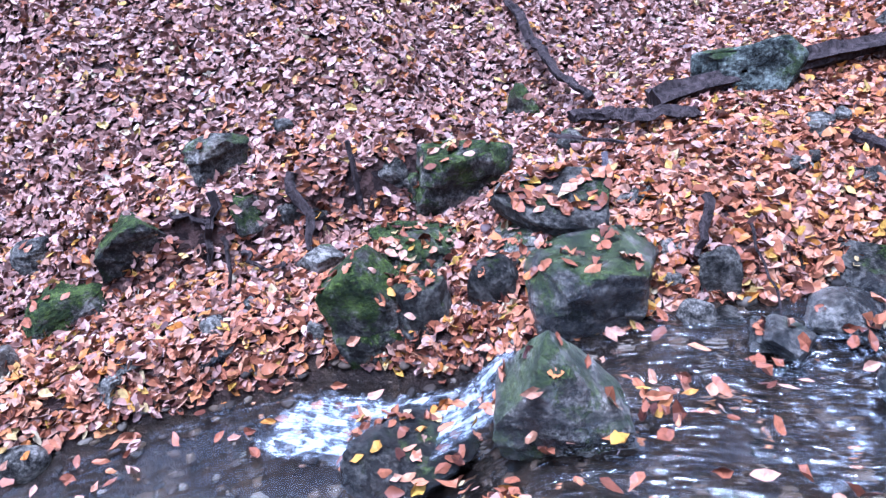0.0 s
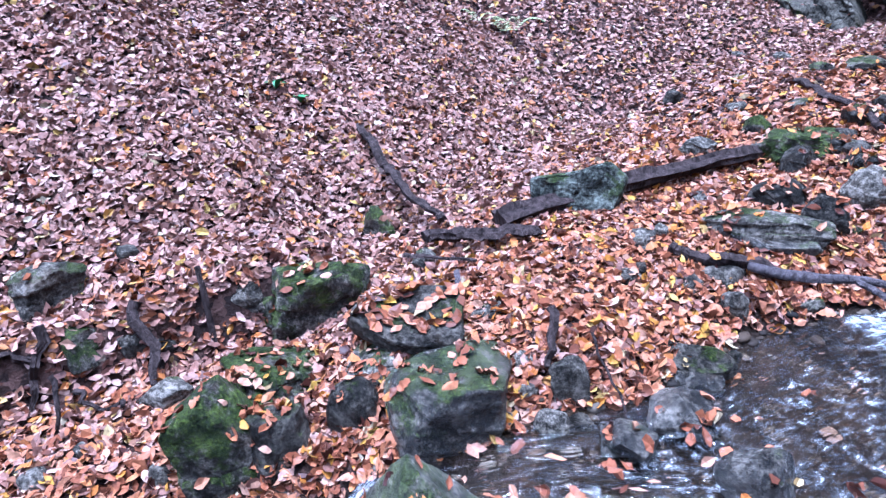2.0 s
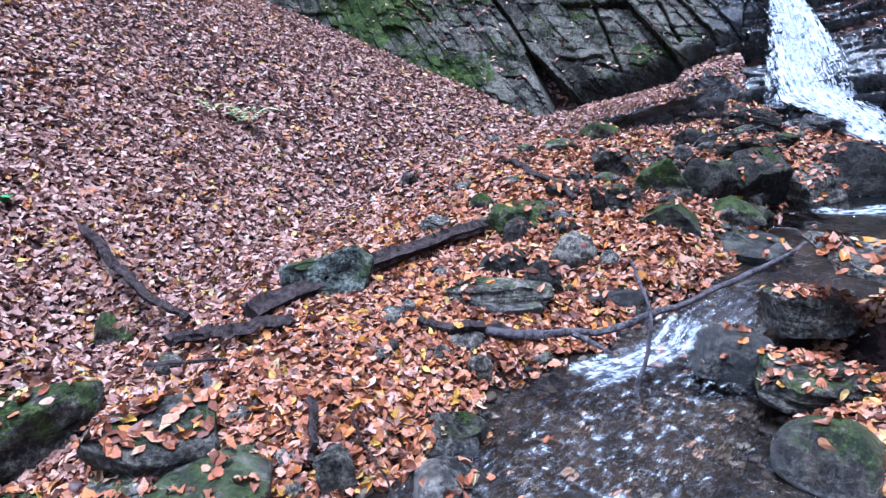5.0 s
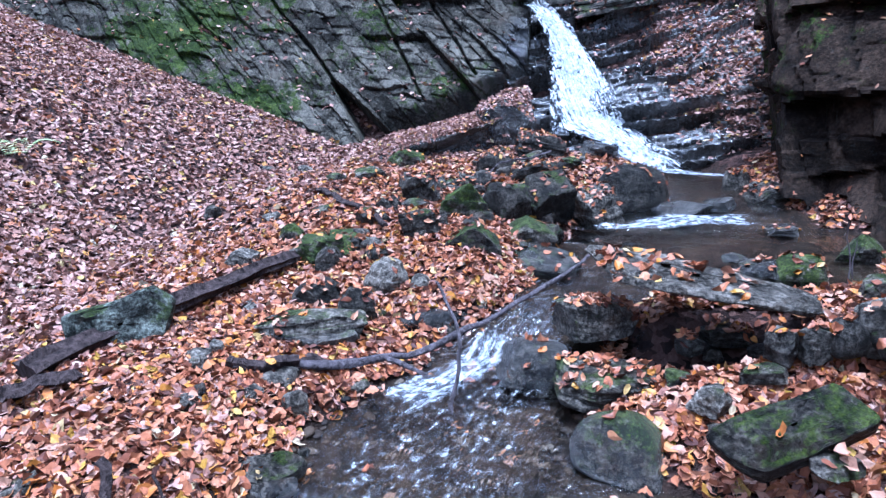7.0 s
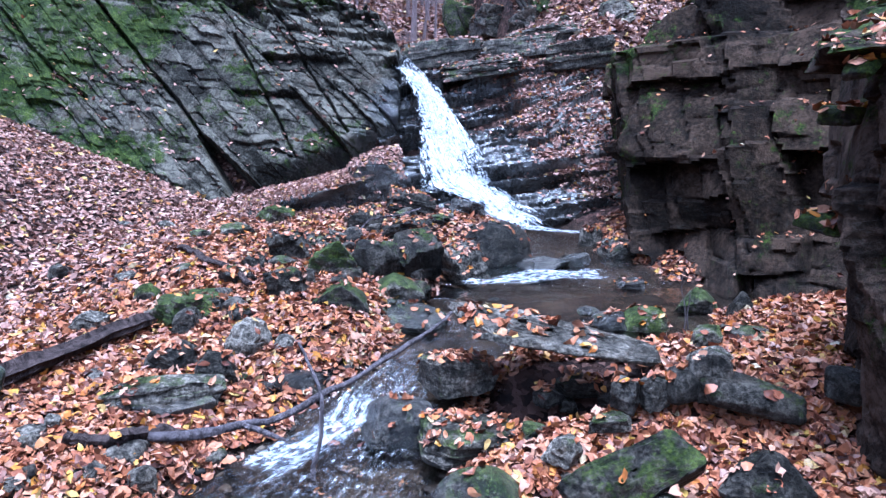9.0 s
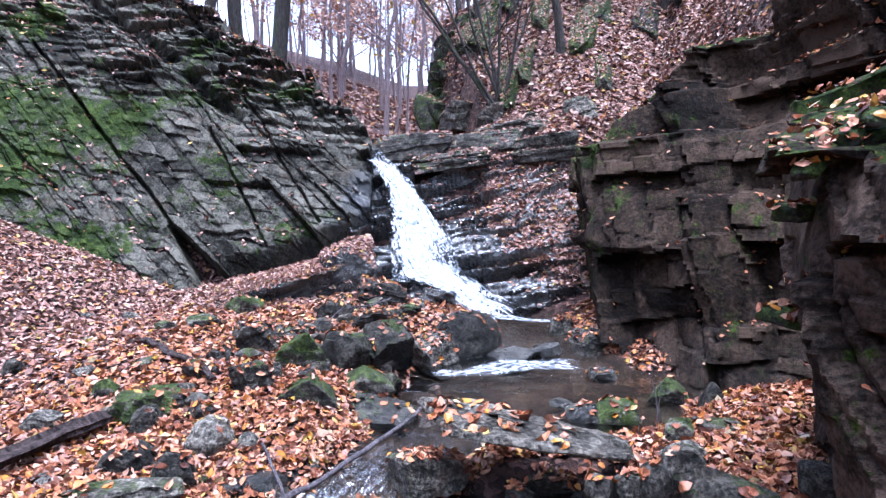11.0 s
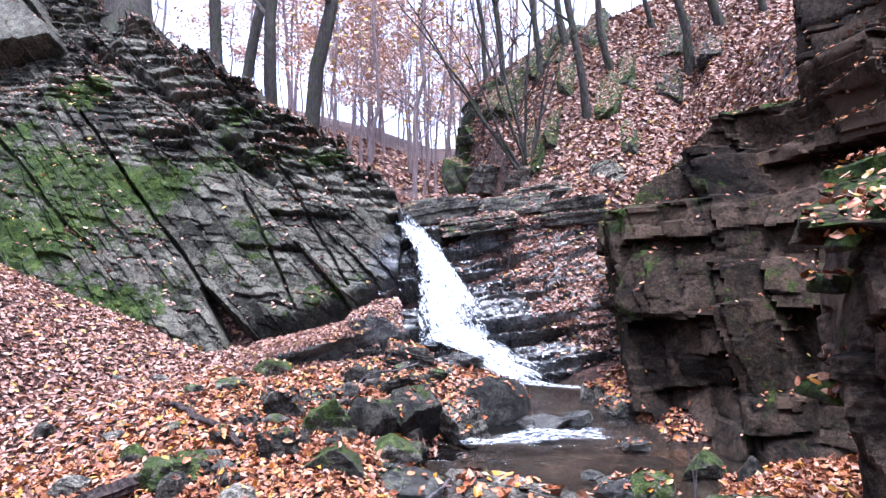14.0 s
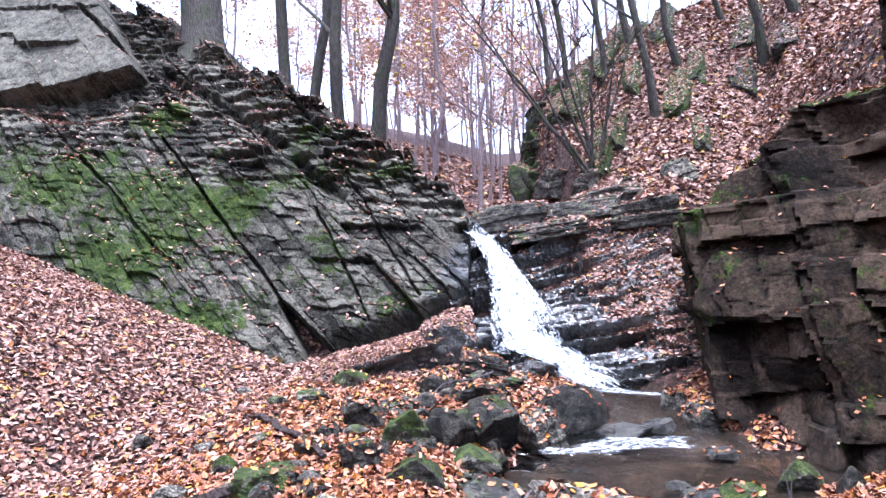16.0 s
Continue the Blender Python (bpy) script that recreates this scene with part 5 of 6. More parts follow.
rock("rock_slab", 0.27, 6.73, 0.57, 0.45, 0.41, 0.15, -2, "slab", 88, 0, 0.1, 0.45, 0.35,
     "wet black slab below the waterfall")
rock("rock_slab", 0.08, 7.44, 0.65, 0.40, 0.36, 0.11, -1, "slab", 89, 0, 0, 0.45, 0.35,
     "wet black slab below the waterfall")
rock("rock", -0.85, 5.53, 0.49, 0.27, 0.24, 0.10, 9, "block", 90, 0.1, 0.7, 0.7, 0.75,
     "dark angular rock with leaves round it")
rock("rock", 0.10, 2.97, 0.20, 0.40, 0.36, 0.27, -3, "block", 91, 0.35, 1.0, 1.3, 0.6,
     "square rock block topped with moss and leaves")
rock("rock", 0.10, 2.62, 0.08, 0.44, 0.32, 0.13, -2, "slab", 92, 0.35, 0.5, 0.9, 0.6,
     "layered grey-green rock covered partly in leaves")
rock("rock", -0.20, 2.85, -0.00, 0.38, 0.30, 0.24, 4, "boulder", 93, 0.05, 0.1, 0.45, 0.35,
     "dark wet rock at the edge of the water")
rock("rock_slab", 0.42, 1.84, -0.05, 0.55, 0.30, 0.10, 12, "slab", 141, 0.0, 0.05, 0.4, 0.3,
     "flat wet brown rock shelf at the water's edge")
rock("boulder", 0.12, 2.23, 0.02, 0.35, 0.28, 0.25, -4, "round", 94, 0.55, 0.08, 0.8, 0.4,
     "rounded mossy boulder standing in the stream")
rock("boulder", 1.01, 1.88, 0.23, 0.26, 0.23, 0.19, -29, "boulder", 95, 0.1, 0.1, 0.45, 0.75,
     "dark rounded boulder among leaves")
rock("rock", 1.20, 2.41, 0.38, 0.43, 0.18, 0.09, -27, "round", 96, 0.35, 0.03, 0.5, 0.65,
     "long dark smooth rock lying on leaves")
rock("cobble", 1.53, 2.35, 0.45, 0.18, 0.16, 0.10, -34, "round", 97, 0, 0.05, 0.45, 0.75,
     "dark rounded stone on the leafy bank")
rock("rock_slab", 1.06, 2.50, 0.39, 0.18, 0.11, 0.19, -23, "stand", 98, 0.15, 0.1, 1, 0.75,
     "upright thin grey slate slab among leaves")
rock("cobble", 0.96, 2.52, 0.37, 0.15, 0.14, 0.12, -21, "round", 99, 0.05, 0.1, 0.45, 0.75,
     "dark rounded stone on the leafy bank")
rock("rock", 0.85, 2.52, 0.34, 0.12, 0.11, 0.12, -19, "block", 100, 0.05, 0.7, 0.7, 0.75,
     "dark angular rock with leaves round it")
rock("rock", 0.75, 2.56, 0.31, 0.14, 0.13, 0.13, -17, "block", 101, 0.05, 0.7, 0.7, 0.75,
     "dark angular rock with leaves round it")
rock("rock", 0.65, 2.94, 0.20, 0.24, 0.22, 0.08, -13, "block", 102, 0.05, 0.7, 0.7, 0.75,
     "dark angular rock with leaves round it")
rock("rock", 0.48, 2.89, 0.18, 0.15, 0.13, 0.06, -10, "block", 103, 0.05, 0.7, 0.7, 0.75,
     "dark angular rock with leaves round it")
rock("cobble", 1.23, 3.87, 0.23, 0.30, 0.27, 0.14, -18, "round", 104, 0.85, 0.25, 1.5, 0.75,
     "rounded stone under thick bright moss")
rock("rock", 1.68, 4.18, 0.23, 0.28, 0.22, 0.18, -22, "wedge", 105, 0.7, 0.05, 1.5, 0.75,
     "small rock with green moss among leaves")
rock("rock", 1.75, 3.71, 0.35, 0.17, 0.14, 0.14, -26, "wedge", 106, 0, 0, 1.2, 0.75,
     "small pointed grey stone beside the pool")
rock("rock", 1.22, 2.91, 0.43, 0.19, 0.17, 0.12, -23, "block", 107, 0.5, 0.1, 1.5, 0.75,
     "small rock with green moss among leaves")
rock("rock", 1.45, 3.00, 0.44, 0.21, 0.19, 0.06, -26, "block", 108, 0.3, 0.2, 1.5, 0.75,
     "small angular grey stone among fallen leaves")
rock("rock", 0.95, 4.13, 0.23, 0.15, 0.13, 0.05, -13, "block", 109, 0.2, 0, 0.45, 0.35,
     "dark wet rock at the edge of the water")
rock("rock", 1.02, 3.89, 0.23, 0.27, 0.24, 0.08, -15, "block", 110, 0.1, 0.2, 0.45, 0.35,
     "dark wet rock at the edge of the water")
rock("rock", 0.80, 5.32, 0.24, 0.66, 0.59, 0.20, -9, "boulder", 111, 0, 0, 0.45, 0.35,
     "dark wet rock at the edge of the water")
rock("boulder", 1.54, 5.56, 0.26, 0.49, 0.44, 0.32, -16, "boulder", 112, 0.05, 0.5, 0.8, 0.75,
     "dark wet boulder strewn with orange leaves")
rock("rock", 1.37, 5.95, 0.35, 0.28, 0.25, 0.23, -13, "round", 113, 0, 0.7, 0.7, 0.75,
     "dark angular rock with leaves round it")
rock("rock_slab", 1.44, 4.88, 0.23, 0.24, 0.22, 0.07, -17, "slab", 114, 0, 0.2, 0.45, 0.35,
     "wet black slab below the waterfall")
rock("rock", 1.12, 5.43, 0.28, 0.27, 0.24, 0.15, -12, "block", 115, 0, 0, 0.45, 0.35,
     "dark wet rock at the edge of the water")
rock("rock_slab", 0.66, 2.44, 0.27, 0.19, 0.11, 0.05, -16, "slab", 116, 0.4, 0.15, 1.5, 0.75,
     "flat dark stone with bright green moss")
rock("rock", 0.46, 2.31, 0.20, 0.14, 0.13, 0.10, -12, "block", 117, 0.3, 0.2, 1.5, 0.75,
     "small rock with green moss among leaves")
rock("rock", 0.72, 1.95, 0.22, 0.18, 0.16, 0.06, -21, "block", 118, 0.3, 0.3, 1.5, 0.75,
     "small rock with green moss among leaves")
rock("rock_slab", -1.54, 3.86, 0.33, 0.38, 0.34, 0.15, 22, "slab", 119, 0.8, 0.1, 1.5, 0.75,
     "flat dark stone with bright green moss")
rock("rock", -2.07, 3.72, 0.28, 0.17, 0.15, 0.13, 29, "block", 120, 0, 0, 1.5, 0.75,
     "small angular grey stone among fallen leaves")
rock("rock", -1.75, 3.81, 0.32, 0.16, 0.14, 0.08, 25, "block", 121, 0.3, 0.1, 1.5, 0.75,
     "small rock with green moss among leaves")
rock("cobble", -1.71, 3.08, 0.23, 0.12, 0.11, 0.07, 29, "round", 122, 0, 0, 1.5, 0.75,
     "rounded grey cobble among orange leaves")
rock("rock", -1.68, 2.52, 0.20, 0.13, 0.12, 0.08, 34, "block", 123, 0, 0.1, 1.5, 0.75,
     "small angular grey stone among fallen leaves")
rock("rock", -1.39, 3.23, 0.23, 0.26, 0.24, 0.15, 23, "block", 124, 0, 0.7, 0.7, 0.75,
     "dark angular rock with leaves round it")
rock("rock", -1.13, 3.11, 0.19, 0.19, 0.17, 0.19, 20, "block", 125, 0, 0.7, 0.7, 0.75,
     "dark angular rock with leaves round it")
rock("rock_slab", -0.82, 3.20, 0.12, 0.54, 0.23, 0.10, 14, "slab", 126, 0, 0.35, 0.45, 0.35,
     "low wet rock ledge at the pool outlet")
rock("rock", 0.96, 11.38, 2.98, 0.98, 0.88, 0.51, -5, "block", 136, 0.4, 0.2, 1.5, 0.75,
     "small angular grey stone among fallen leaves")
rock("rock", 1.37, 10.36, 2.91, 0.60, 0.54, 0.39, -8, "block", 137, 0.3, 0.2, 1.5, 0.75,
     "small angular grey stone among fallen leaves")
rock("boulder", 2.45, 9.62, 2.84, 0.67, 0.60, 0.45, -14, "boulder", 138, 0.4, 0.1, 1.5, 0.75,
     "grey boulder with green moss and fallen leaves on top")
rock("rock", 1.78, 9.90, 2.69, 0.60, 0.54, 0.36, -10, "wedge", 139, 0.8, 0, 1.5, 0.75,
     "small rock with green moss among leaves")
cut_stone("rock_slab", 0.50, 2.68, 0.515, ((-0.36, 0.03), (-0.50, 0.42), (-0.30, 0.50), (0.10, 0.36), (0.46, 0.22), (0.41, 0.0), (0.05, -0.02)), 0.03, -4, 88, 401, 0.0, 1.3, 0.45,
          "broad flat stone slab bridging over a dark hollow", 0.25, roll=7.5)
cut_stone("rock_slab", -2.08, 2.56, 0.23, ((-0.23, -0.02), (-0.25, 0.19), (-0.07, 0.21), (0.15, 0.27), (0.24, 0.19), (0.17, 0.02), (-0.05, -0.03)), 0.12, 36, 14, 411, 0.42, 1.5, 0.7,
          "pale grey slab standing on edge with moss patch", 0, (0.97, 1.04, 0.84))
cut_stone("rock_slab", -1.82, 1.18, 0.17, ((-0.19, 0.18), (-0.1, 0.26), (0.1, 0.28), (0.25, 0.26), (0.24, 0.06), (0.2, 0.0), (-0.02, 0.04)), 0.1, 54, 62, 412, 0.3, 0.8, 0.6,
          "large slab of rock buried under fallen leaves", 0.9)
cut_stone("rock_slab", -2.09, 1.23, 0.05, ((-0.08, 0.14), (0.02, 0.21), (0.12, 0.05), (0.11, -0.0), (0.0, 0.02)), 0.1, 57, 22, 413, 0.25, 0.8, 0.5,
          "dark split rock face under the leaf-covered slab", 0)
cut_stone("rock_slab", 0.51, 1.86, 0.23, ((-0.18, 0.1), (-0.05, 0.22), (0.18, 0.38), (0.3, 0.26), (0.18, 0.16), (0.0, 0.01), (-0.1, 0.04)), 0.08, -18, 58, 414, 0.44, 0.42, 0.6,
          "large tilted rock slab with bright green moss", 0.02)
cut_stone("rock_slab", -1.28, 2.75, 0.22, ((-0.18, 0.18), (-0.1, 0.22), (0.25, 0.08), (0.25, -0.01), (0.05, -0.03), (-0.15, 0.06)), 0.05, 24, 70, 415, 0.3, 1.0, 0.4,
          "long flat grey stone slab on the leafy bank", 0.08)
cut_stone("rock_slab", -1.13, 1.91, 0.03, ((-0.15, 0.07), (-0.13, 0.12), (0.11, 0.11), (0.18, 0.06), (0.15, 0.01), (0.02, -0.01)), 0.06, 29, 60, 416, 0.35, 0.9, 0.45,
          "flat grey-green slab on the leafy bank", 0.05)
cut_stone("rock_slab", 1.14, 2.68, 0.43, ((-0.1, 0.02), (-0.06, 0.06), (0.03, 0.1), (0.1, 0.05), (0.08, -0.08), (-0.02, -0.12)), 0.06, -25, 40, 417, 0.2, 1.0, 0.5,
          "upright thin grey slate slab among leaves", 0)

# the broken nose of the hillside
for i, (x, y, z, w, d, h, turn) in enumerate(((0.50, 12.75, 2.9, 0.9, 0.9, 1.0, 10), (0.62, 12.8, 3.75, 0.8, 0.9, 0.8, -12), (0.85, 12.9, 4.45, 0.9, 0.9, 0.7, 20), (1.15, 12.75, 4.85, 0.8, 0.8, 0.5, -25), (0.95, 12.4, 3.35, 0.7, 0.7, 0.8, 35), (1.2, 12.5, 4.1, 0.8, 0.7, 0.6, -15), (0.55, 12.45, 3.2, 0.5, 0.5, 0.6, 42), (1.5, 12.9, 5.2, 0.9, 0.7, 0.4, -30))):
    rock("rock_outcrop", x, y, z, w, d, h, turn, "block", 660 + i, 0.85, 0.5, 0.7, 0.8, "angular mossy block in the rocky nose of the hillside", tilt=-14 + 7 * (i % 3), nod=10 - 6 * (i % 4), leaf_kind="dry")
# mossy ribs of rock running up the leafy hillside
for i, (x, y, long_, wide_, turn, moss_) in enumerate(((1.60, 10.75, 1.1, 0.34, -22, 0.95), (1.95, 10.95, 0.9, 0.26, -30, 0.85), (1.36, 12.5, 1.7, 0.7, -40, 0.9), (2.10, 12.9, 1.6, 0.5, -42, 0.8), (2.97, 11.1, 1.1, 0.40, -34, 0.95), (3.40, 11.7, 1.3, 0.42, -36, 0.9),
                                                       (2.60, 13.2, 1.4, 0.45, -44, 0.75), (3.15, 12.9, 1.2, 0.5, -38, 0.7), (4.05, 11.35, 1.0, 0.45, -38, 0.5), (4.6, 12.6, 1.5, 0.6, -42, 0.6), (4.75, 11.2, 1.1, 0.5, -40, 0.4), (3.0, 10.2, 0.8, 0.3, -30, 0.7), (2.4, 11.9, 1.0, 0.28, -35, 0.85))):
    rock("rock_outcrop", x, y, float(ground_z(x, y)) - 0.24, wide_ * 1.1, long_ * 1.5, 0.36, turn, "slab", 640 + i, moss_, 0.6, 0.7, 0.75, "mossy rib of rock in the leafy hillside", tilt=-16, nod=42, leaf_kind="dry")

# smaller stones between the large ones
rng = np.random.default_rng(99)
for i in range(150):
    if i < 90:
        x, y = rng.uniform(-1.9, 0.35), rng.uniform(3.6, 6.6)
    elif i < 125:
        x, y = rng.uniform(-2.3, -0.6), rng.uniform(1.2, 3.4)
    else:
        x, y = rng.uniform(0.3, 1.6), rng.uniform(1.9, 3.6)
    out, level = stream_at(np.array([x]), np.array([y]))
    if -0.05 < out[0] < (1.2 if i < 90 else 0.5):
        w = rng.uniform(0.05, 0.13) if i >= 90 else rng.uniform(0.06, 0.22)
        rock("stone", x, y, float(ground_z(x, y)) - 0.01, w, w * rng.uniform(0.6, 1.0), w * rng.uniform(0.4, 0.75), rng.uniform(0, 360), ("block", "boulder", "slab", "round")[i % 4], 700 + i,
             rng.choice([0.0, 0.1, 0.4]), 0.08, rng.choice([0.7, 0.9, 1.1]), 0.5, "small dark stone wedged between larger rocks")


# ---- dead wood ----
def log(name, a, b, r0, r1, seed, label, mat, wobble=0.008, steps=26, rough=0.13, lift=0.0, flat=0.75):
    p = wander(a, b, steps, wobble, seed)
    p[:, 2] += lift
    r = np.linspace(r0, r1, steps)
    v, f = tube(p, r, 14, seed, rough * 0.4)
    ridge = np.random.default_rng(seed + 70).uniform(0.55, 1.2, 14)
    core = np.repeat(p, 14, 0)
    v[:len(core)] = core + (v[:len(core)] - core) * (np.tile(ridge, len(p)) * (1 + 0.5 * fbm(np.repeat(np.linspace(0, 6, len(p)), 14), np.tile(np.arange(14) * 0.9, len(p)), 1.4, seed)))[:, None] * np.array([1, 1, flat])
    ob = faces_object(name, [(v, f)], mat, 35)
    return tagged(ob, label, "log" if r0 > 0.02 else "stick", "dead wood on the bank")


log("fallen_log", (-2.30, 2.20, 0.26), (-1.63, 3.92, 0.36), 0.078, 0.045, 1, "long dark rotten log lying along the foot of the slope", DEAD)
log("broken_log", (-2.42, 1.82, 0.26), (-2.02, 2.18, 0.28), 0.04, 0.034, 2, "short broken black log with leaves on it", DEAD, 0.006)
log("short_log", (-1.52, 2.46, 0.23), (-1.08, 2.62, 0.16), 0.036, 0.030, 3, "short bark-covered log at the water's edge", DEAD, 0.006)
log("stick", (-3.53, 2.28, 0.60), (-2.57, 2.07, 0.25), 0.026, 0.022, 4, "grey stick lying down the leafy slope", DEAD, 0.012)
log("thin_stick", (-4.90, 2.74, 1.50), (-4.62, 2.66, 1.32), 0.022, 0.012, 5, "pale broken stick on the leafy slope", DRIFT, 0.004, 7)
log("dead_branch", (-2.02, 4.98, 0.56), (-1.20, 3.98, 0.50), 0.035, 0.022, 6, "dark branch lying among mossy stones", DEAD, 0.01)
log("bark_piece", (-1.90, 2.13, 0.23), (-1.72, 2.24, 0.23), 0.022, 0.014, 7, "small piece of dark bark on leaves", DEAD, 0.003, 6)
log("thin_stick", (-2.26, 1.57, 0.30), (-2.00, 1.75, 0.28), 0.012, 0.008, 8, "thin dark stick across the leafy slab", DEAD, 0.004, 8)
log("upright_stick", (-1.96, 1.60, 0.30), (-1.78, 1.42, 0.14), 0.013, 0.009, 9, "short grey stick leaning on the slab", DRIFT, 0.004, 8)
log("upright_stick", (-2.74, 0.86, 0.36), (-2.68, 0.84, 0.02), 0.014, 0.016, 10, "dark broken stake standing under the bank", DEAD, 0.004, 8)
log("root", (-2.98, 0.10, 0.20), (-2.58, 0.42, -0.02), 0.018, 0.010, 11, "dark tangled root in the washed-out bank", DEAD, 0.02)
log("root", (-2.92, 0.28, 0.26), (-2.86, 0.16, -0.04), 0.018, 0.01, 12, "dark tangled root in the washed-out bank", DEAD, 0.015, 8)
log("root", (-2.80, 0.25, 0.10), (-2.62, 0.20, -0.08), 0.012, 0.007, 13, "dark tangled root in the washed-out bank", DEAD, 0.02, 8)
log("root", (-2.84, 0.62, 0.26), (-2.60, 0.55, 0.0), 0.03, 0.014, 14, "black rotten root below the bank", DEAD, 0.012, 8)
log("thin_stick", (-1.32, 1.62, 0.24), (-1.10, 1.50, 0.05), 0.006, 0.004, 15, "thin dark twig among leaves and stones", DEAD, 0.008, 8)
log("root", (-1.50, 1.62, 0.28), (-1.42, 1.50, 0.12), 0.024, 0.012, 16, "black rotten wood among leaves", DEAD, 0.012, 8)
log("thin_stick", (-0.20, 6.0, 0.72), (-0.75, 5.6, 0.50), 0.012, 0.010, 17, "thin bare stick across the boulders", DRIFT, 0.02, 10)

# the forked branch over the stream
p1 = np.concatenate([wander((-1.16, 2.42, 0.25), (-0.70, 2.46, 0.29), 8, 0.006, 21), wander((-0.70, 2.46, 0.29), (-0.39, 2.76, 0.35), 7, 0.006, 22)[1:], wander((-0.39, 2.76, 0.35), (0.05, 3.30, 0.50), 9, 0.008, 23)[1:]])
branch = tagged(new("bare_branch"), "long bare forked branch lying across the stream", "branch", "dead wood on the bank")
faces_object("stem", [tube(p1, np.linspace(0.020, 0.009, len(p1)), 8, 24, 0.15)], DRIFT, parent=branch)
faces_object("fork", [tube(wander((-0.80, 2.45, 0.285), (-0.62, 2.40, 0.24), 6, 0.004, 25), np.linspace(0.014, 0.008, 6), 7, 25)], DRIFT, parent=branch)
faces_object("twig", [tube(wander((-0.62, 2.70, 0.54), (-0.50, 2.55, 0.30), 7, 0.006, 26), np.linspace(0.006, 0.009, 7), 6, 26)], DRIFT, parent=branch)
faces_object("twig", [tube(wander((-0.50, 2.55, 0.30), (-0.53, 2.45, 0.04), 7, 0.008, 27), np.linspace(0.009, 0.011, 7), 6, 27)], DRIFT, parent=branch)


# ---- trees ----
def tree(name, x, y, height, radius, lean, seed, label, mat, limbs=7, leaf=None, foot=None, kinds=1.0):
    rng = np.random.default_rng(seed)
    z0 = float(ground_z(x, y)) - 0.15 if foot is None else foot
    top = np.array([x + lean[0] * height, y + lean[1] * height, z0 + height])
    n = 12
    p = wander((x, y, z0), top, n, 0.012 * height ** 0.8, seed)
    r = radius * np.linspace(1, 0.16, n) ** 0.9
    r[0] *= 1.35
    t = tagged(new(name), label, "tree", "trees of the gorge")
    faces_object("trunk", [tube(p, r, 9, seed, 0.06)], mat, parent=t)
    pieces, tips = [], []
    far = name.startswith(("far", "golden"))
    for i in range(limbs):
        if pieces and not far:
            faces_object("limb", pieces, mat, parent=t)
            pieces = []
        k = rng.uniform(0.22, 0.97)
        j = int(k * (n - 1))
        base = p[j]
        a = rng.uniform(0, 2 * math.pi)
        length = height * rng.uniform(0.12, 0.28) * (1.15 - k * 0.6)
        end = base + np.array([math.cos(a) * length, math.sin(a) * length, length * rng.uniform(0.5, 1.3)])
        q = wander(base, end, 6, 0.02 * length, seed * 31 + i)
        pieces.append(tube(q, np.linspace(max(0.006, r[j] * 0.42), 0.005, 6), 5, i, 0.05))
        for s in range(3):
            b0 = q[rng.integers(2, 6)]
            a2 = a + rng.uniform(-1.2, 1.2)
            l2 = length * rng.uniform(0.25, 0.5)
            e2 = b0 + np.array([math.cos(a2) * l2, math.sin(a2) * l2, l2 * rng.uniform(0.2, 1.0)])
            pieces.append(tube(wander(b0, e2, 4, 0.02 * l2, seed * 57 + i * 5 + s), np.linspace(0.008, 0.003, 4), 4, s, 0.05))
            tips.append(e2)
    ob = faces_object("brushwood" if far else "limb", pieces, mat, parent=t)
    if far:
        tagged(ob, kind="stuff")
    if leaf:
        m = int(leaf[1] * kinds)
        c = np.array(tips)[rng.integers(0, len(tips), m)] + rng.normal(0, 0.16 * height ** 0.5, (m, 3)) * np.array([1, 1, 0.6])
        v, f = leaf_mesh(c, rng.normal(0, 1, (m, 3)) + np.array([0, 0, 0.8]), rng.uniform(0.07, 0.12, m) * leaf[2], rng.uniform(0, 6.28, m), True)
        tagged(mesh_object("crown", v, f, leaf[0], 0, parent=t), kind="stuff")
    return t


# one leaf: a folded, curled oval
BLADE = np.array([(-0.52, 0, 0.02), (-0.02, 0, -0.07), (0.60, 0.03, 0.10), (-0.33, 0.21, 0.04), (0.0, 0.29, 0.06), (0.33, 0.17, 0.05), (-0.33, -0.19, 0.02), (0.0, -0.29, 0.05), (0.32, -0.19, 0.09)])
BLADE_FACES = np.array([(0, 1, 3), (3, 1, 4), (4, 1, 5), (5, 1, 2), (0, 6, 1), (6, 7, 1), (7, 8, 1), (8, 2, 1)])


# the same with fewer corners, for leaves far off and in crowns
SMALL_BLADE = np.array([(-0.52, 0, 0.04), (0.0, 0.30, 0.05), (0.58, 0.02, 0.08), (0.02, -0.29, 0.05), (0.0, 0.0, -0.06)])
SMALL_FACES = np.array([(0, 4, 1), (1, 4, 2), (0, 3, 4), (3, 2, 4)])


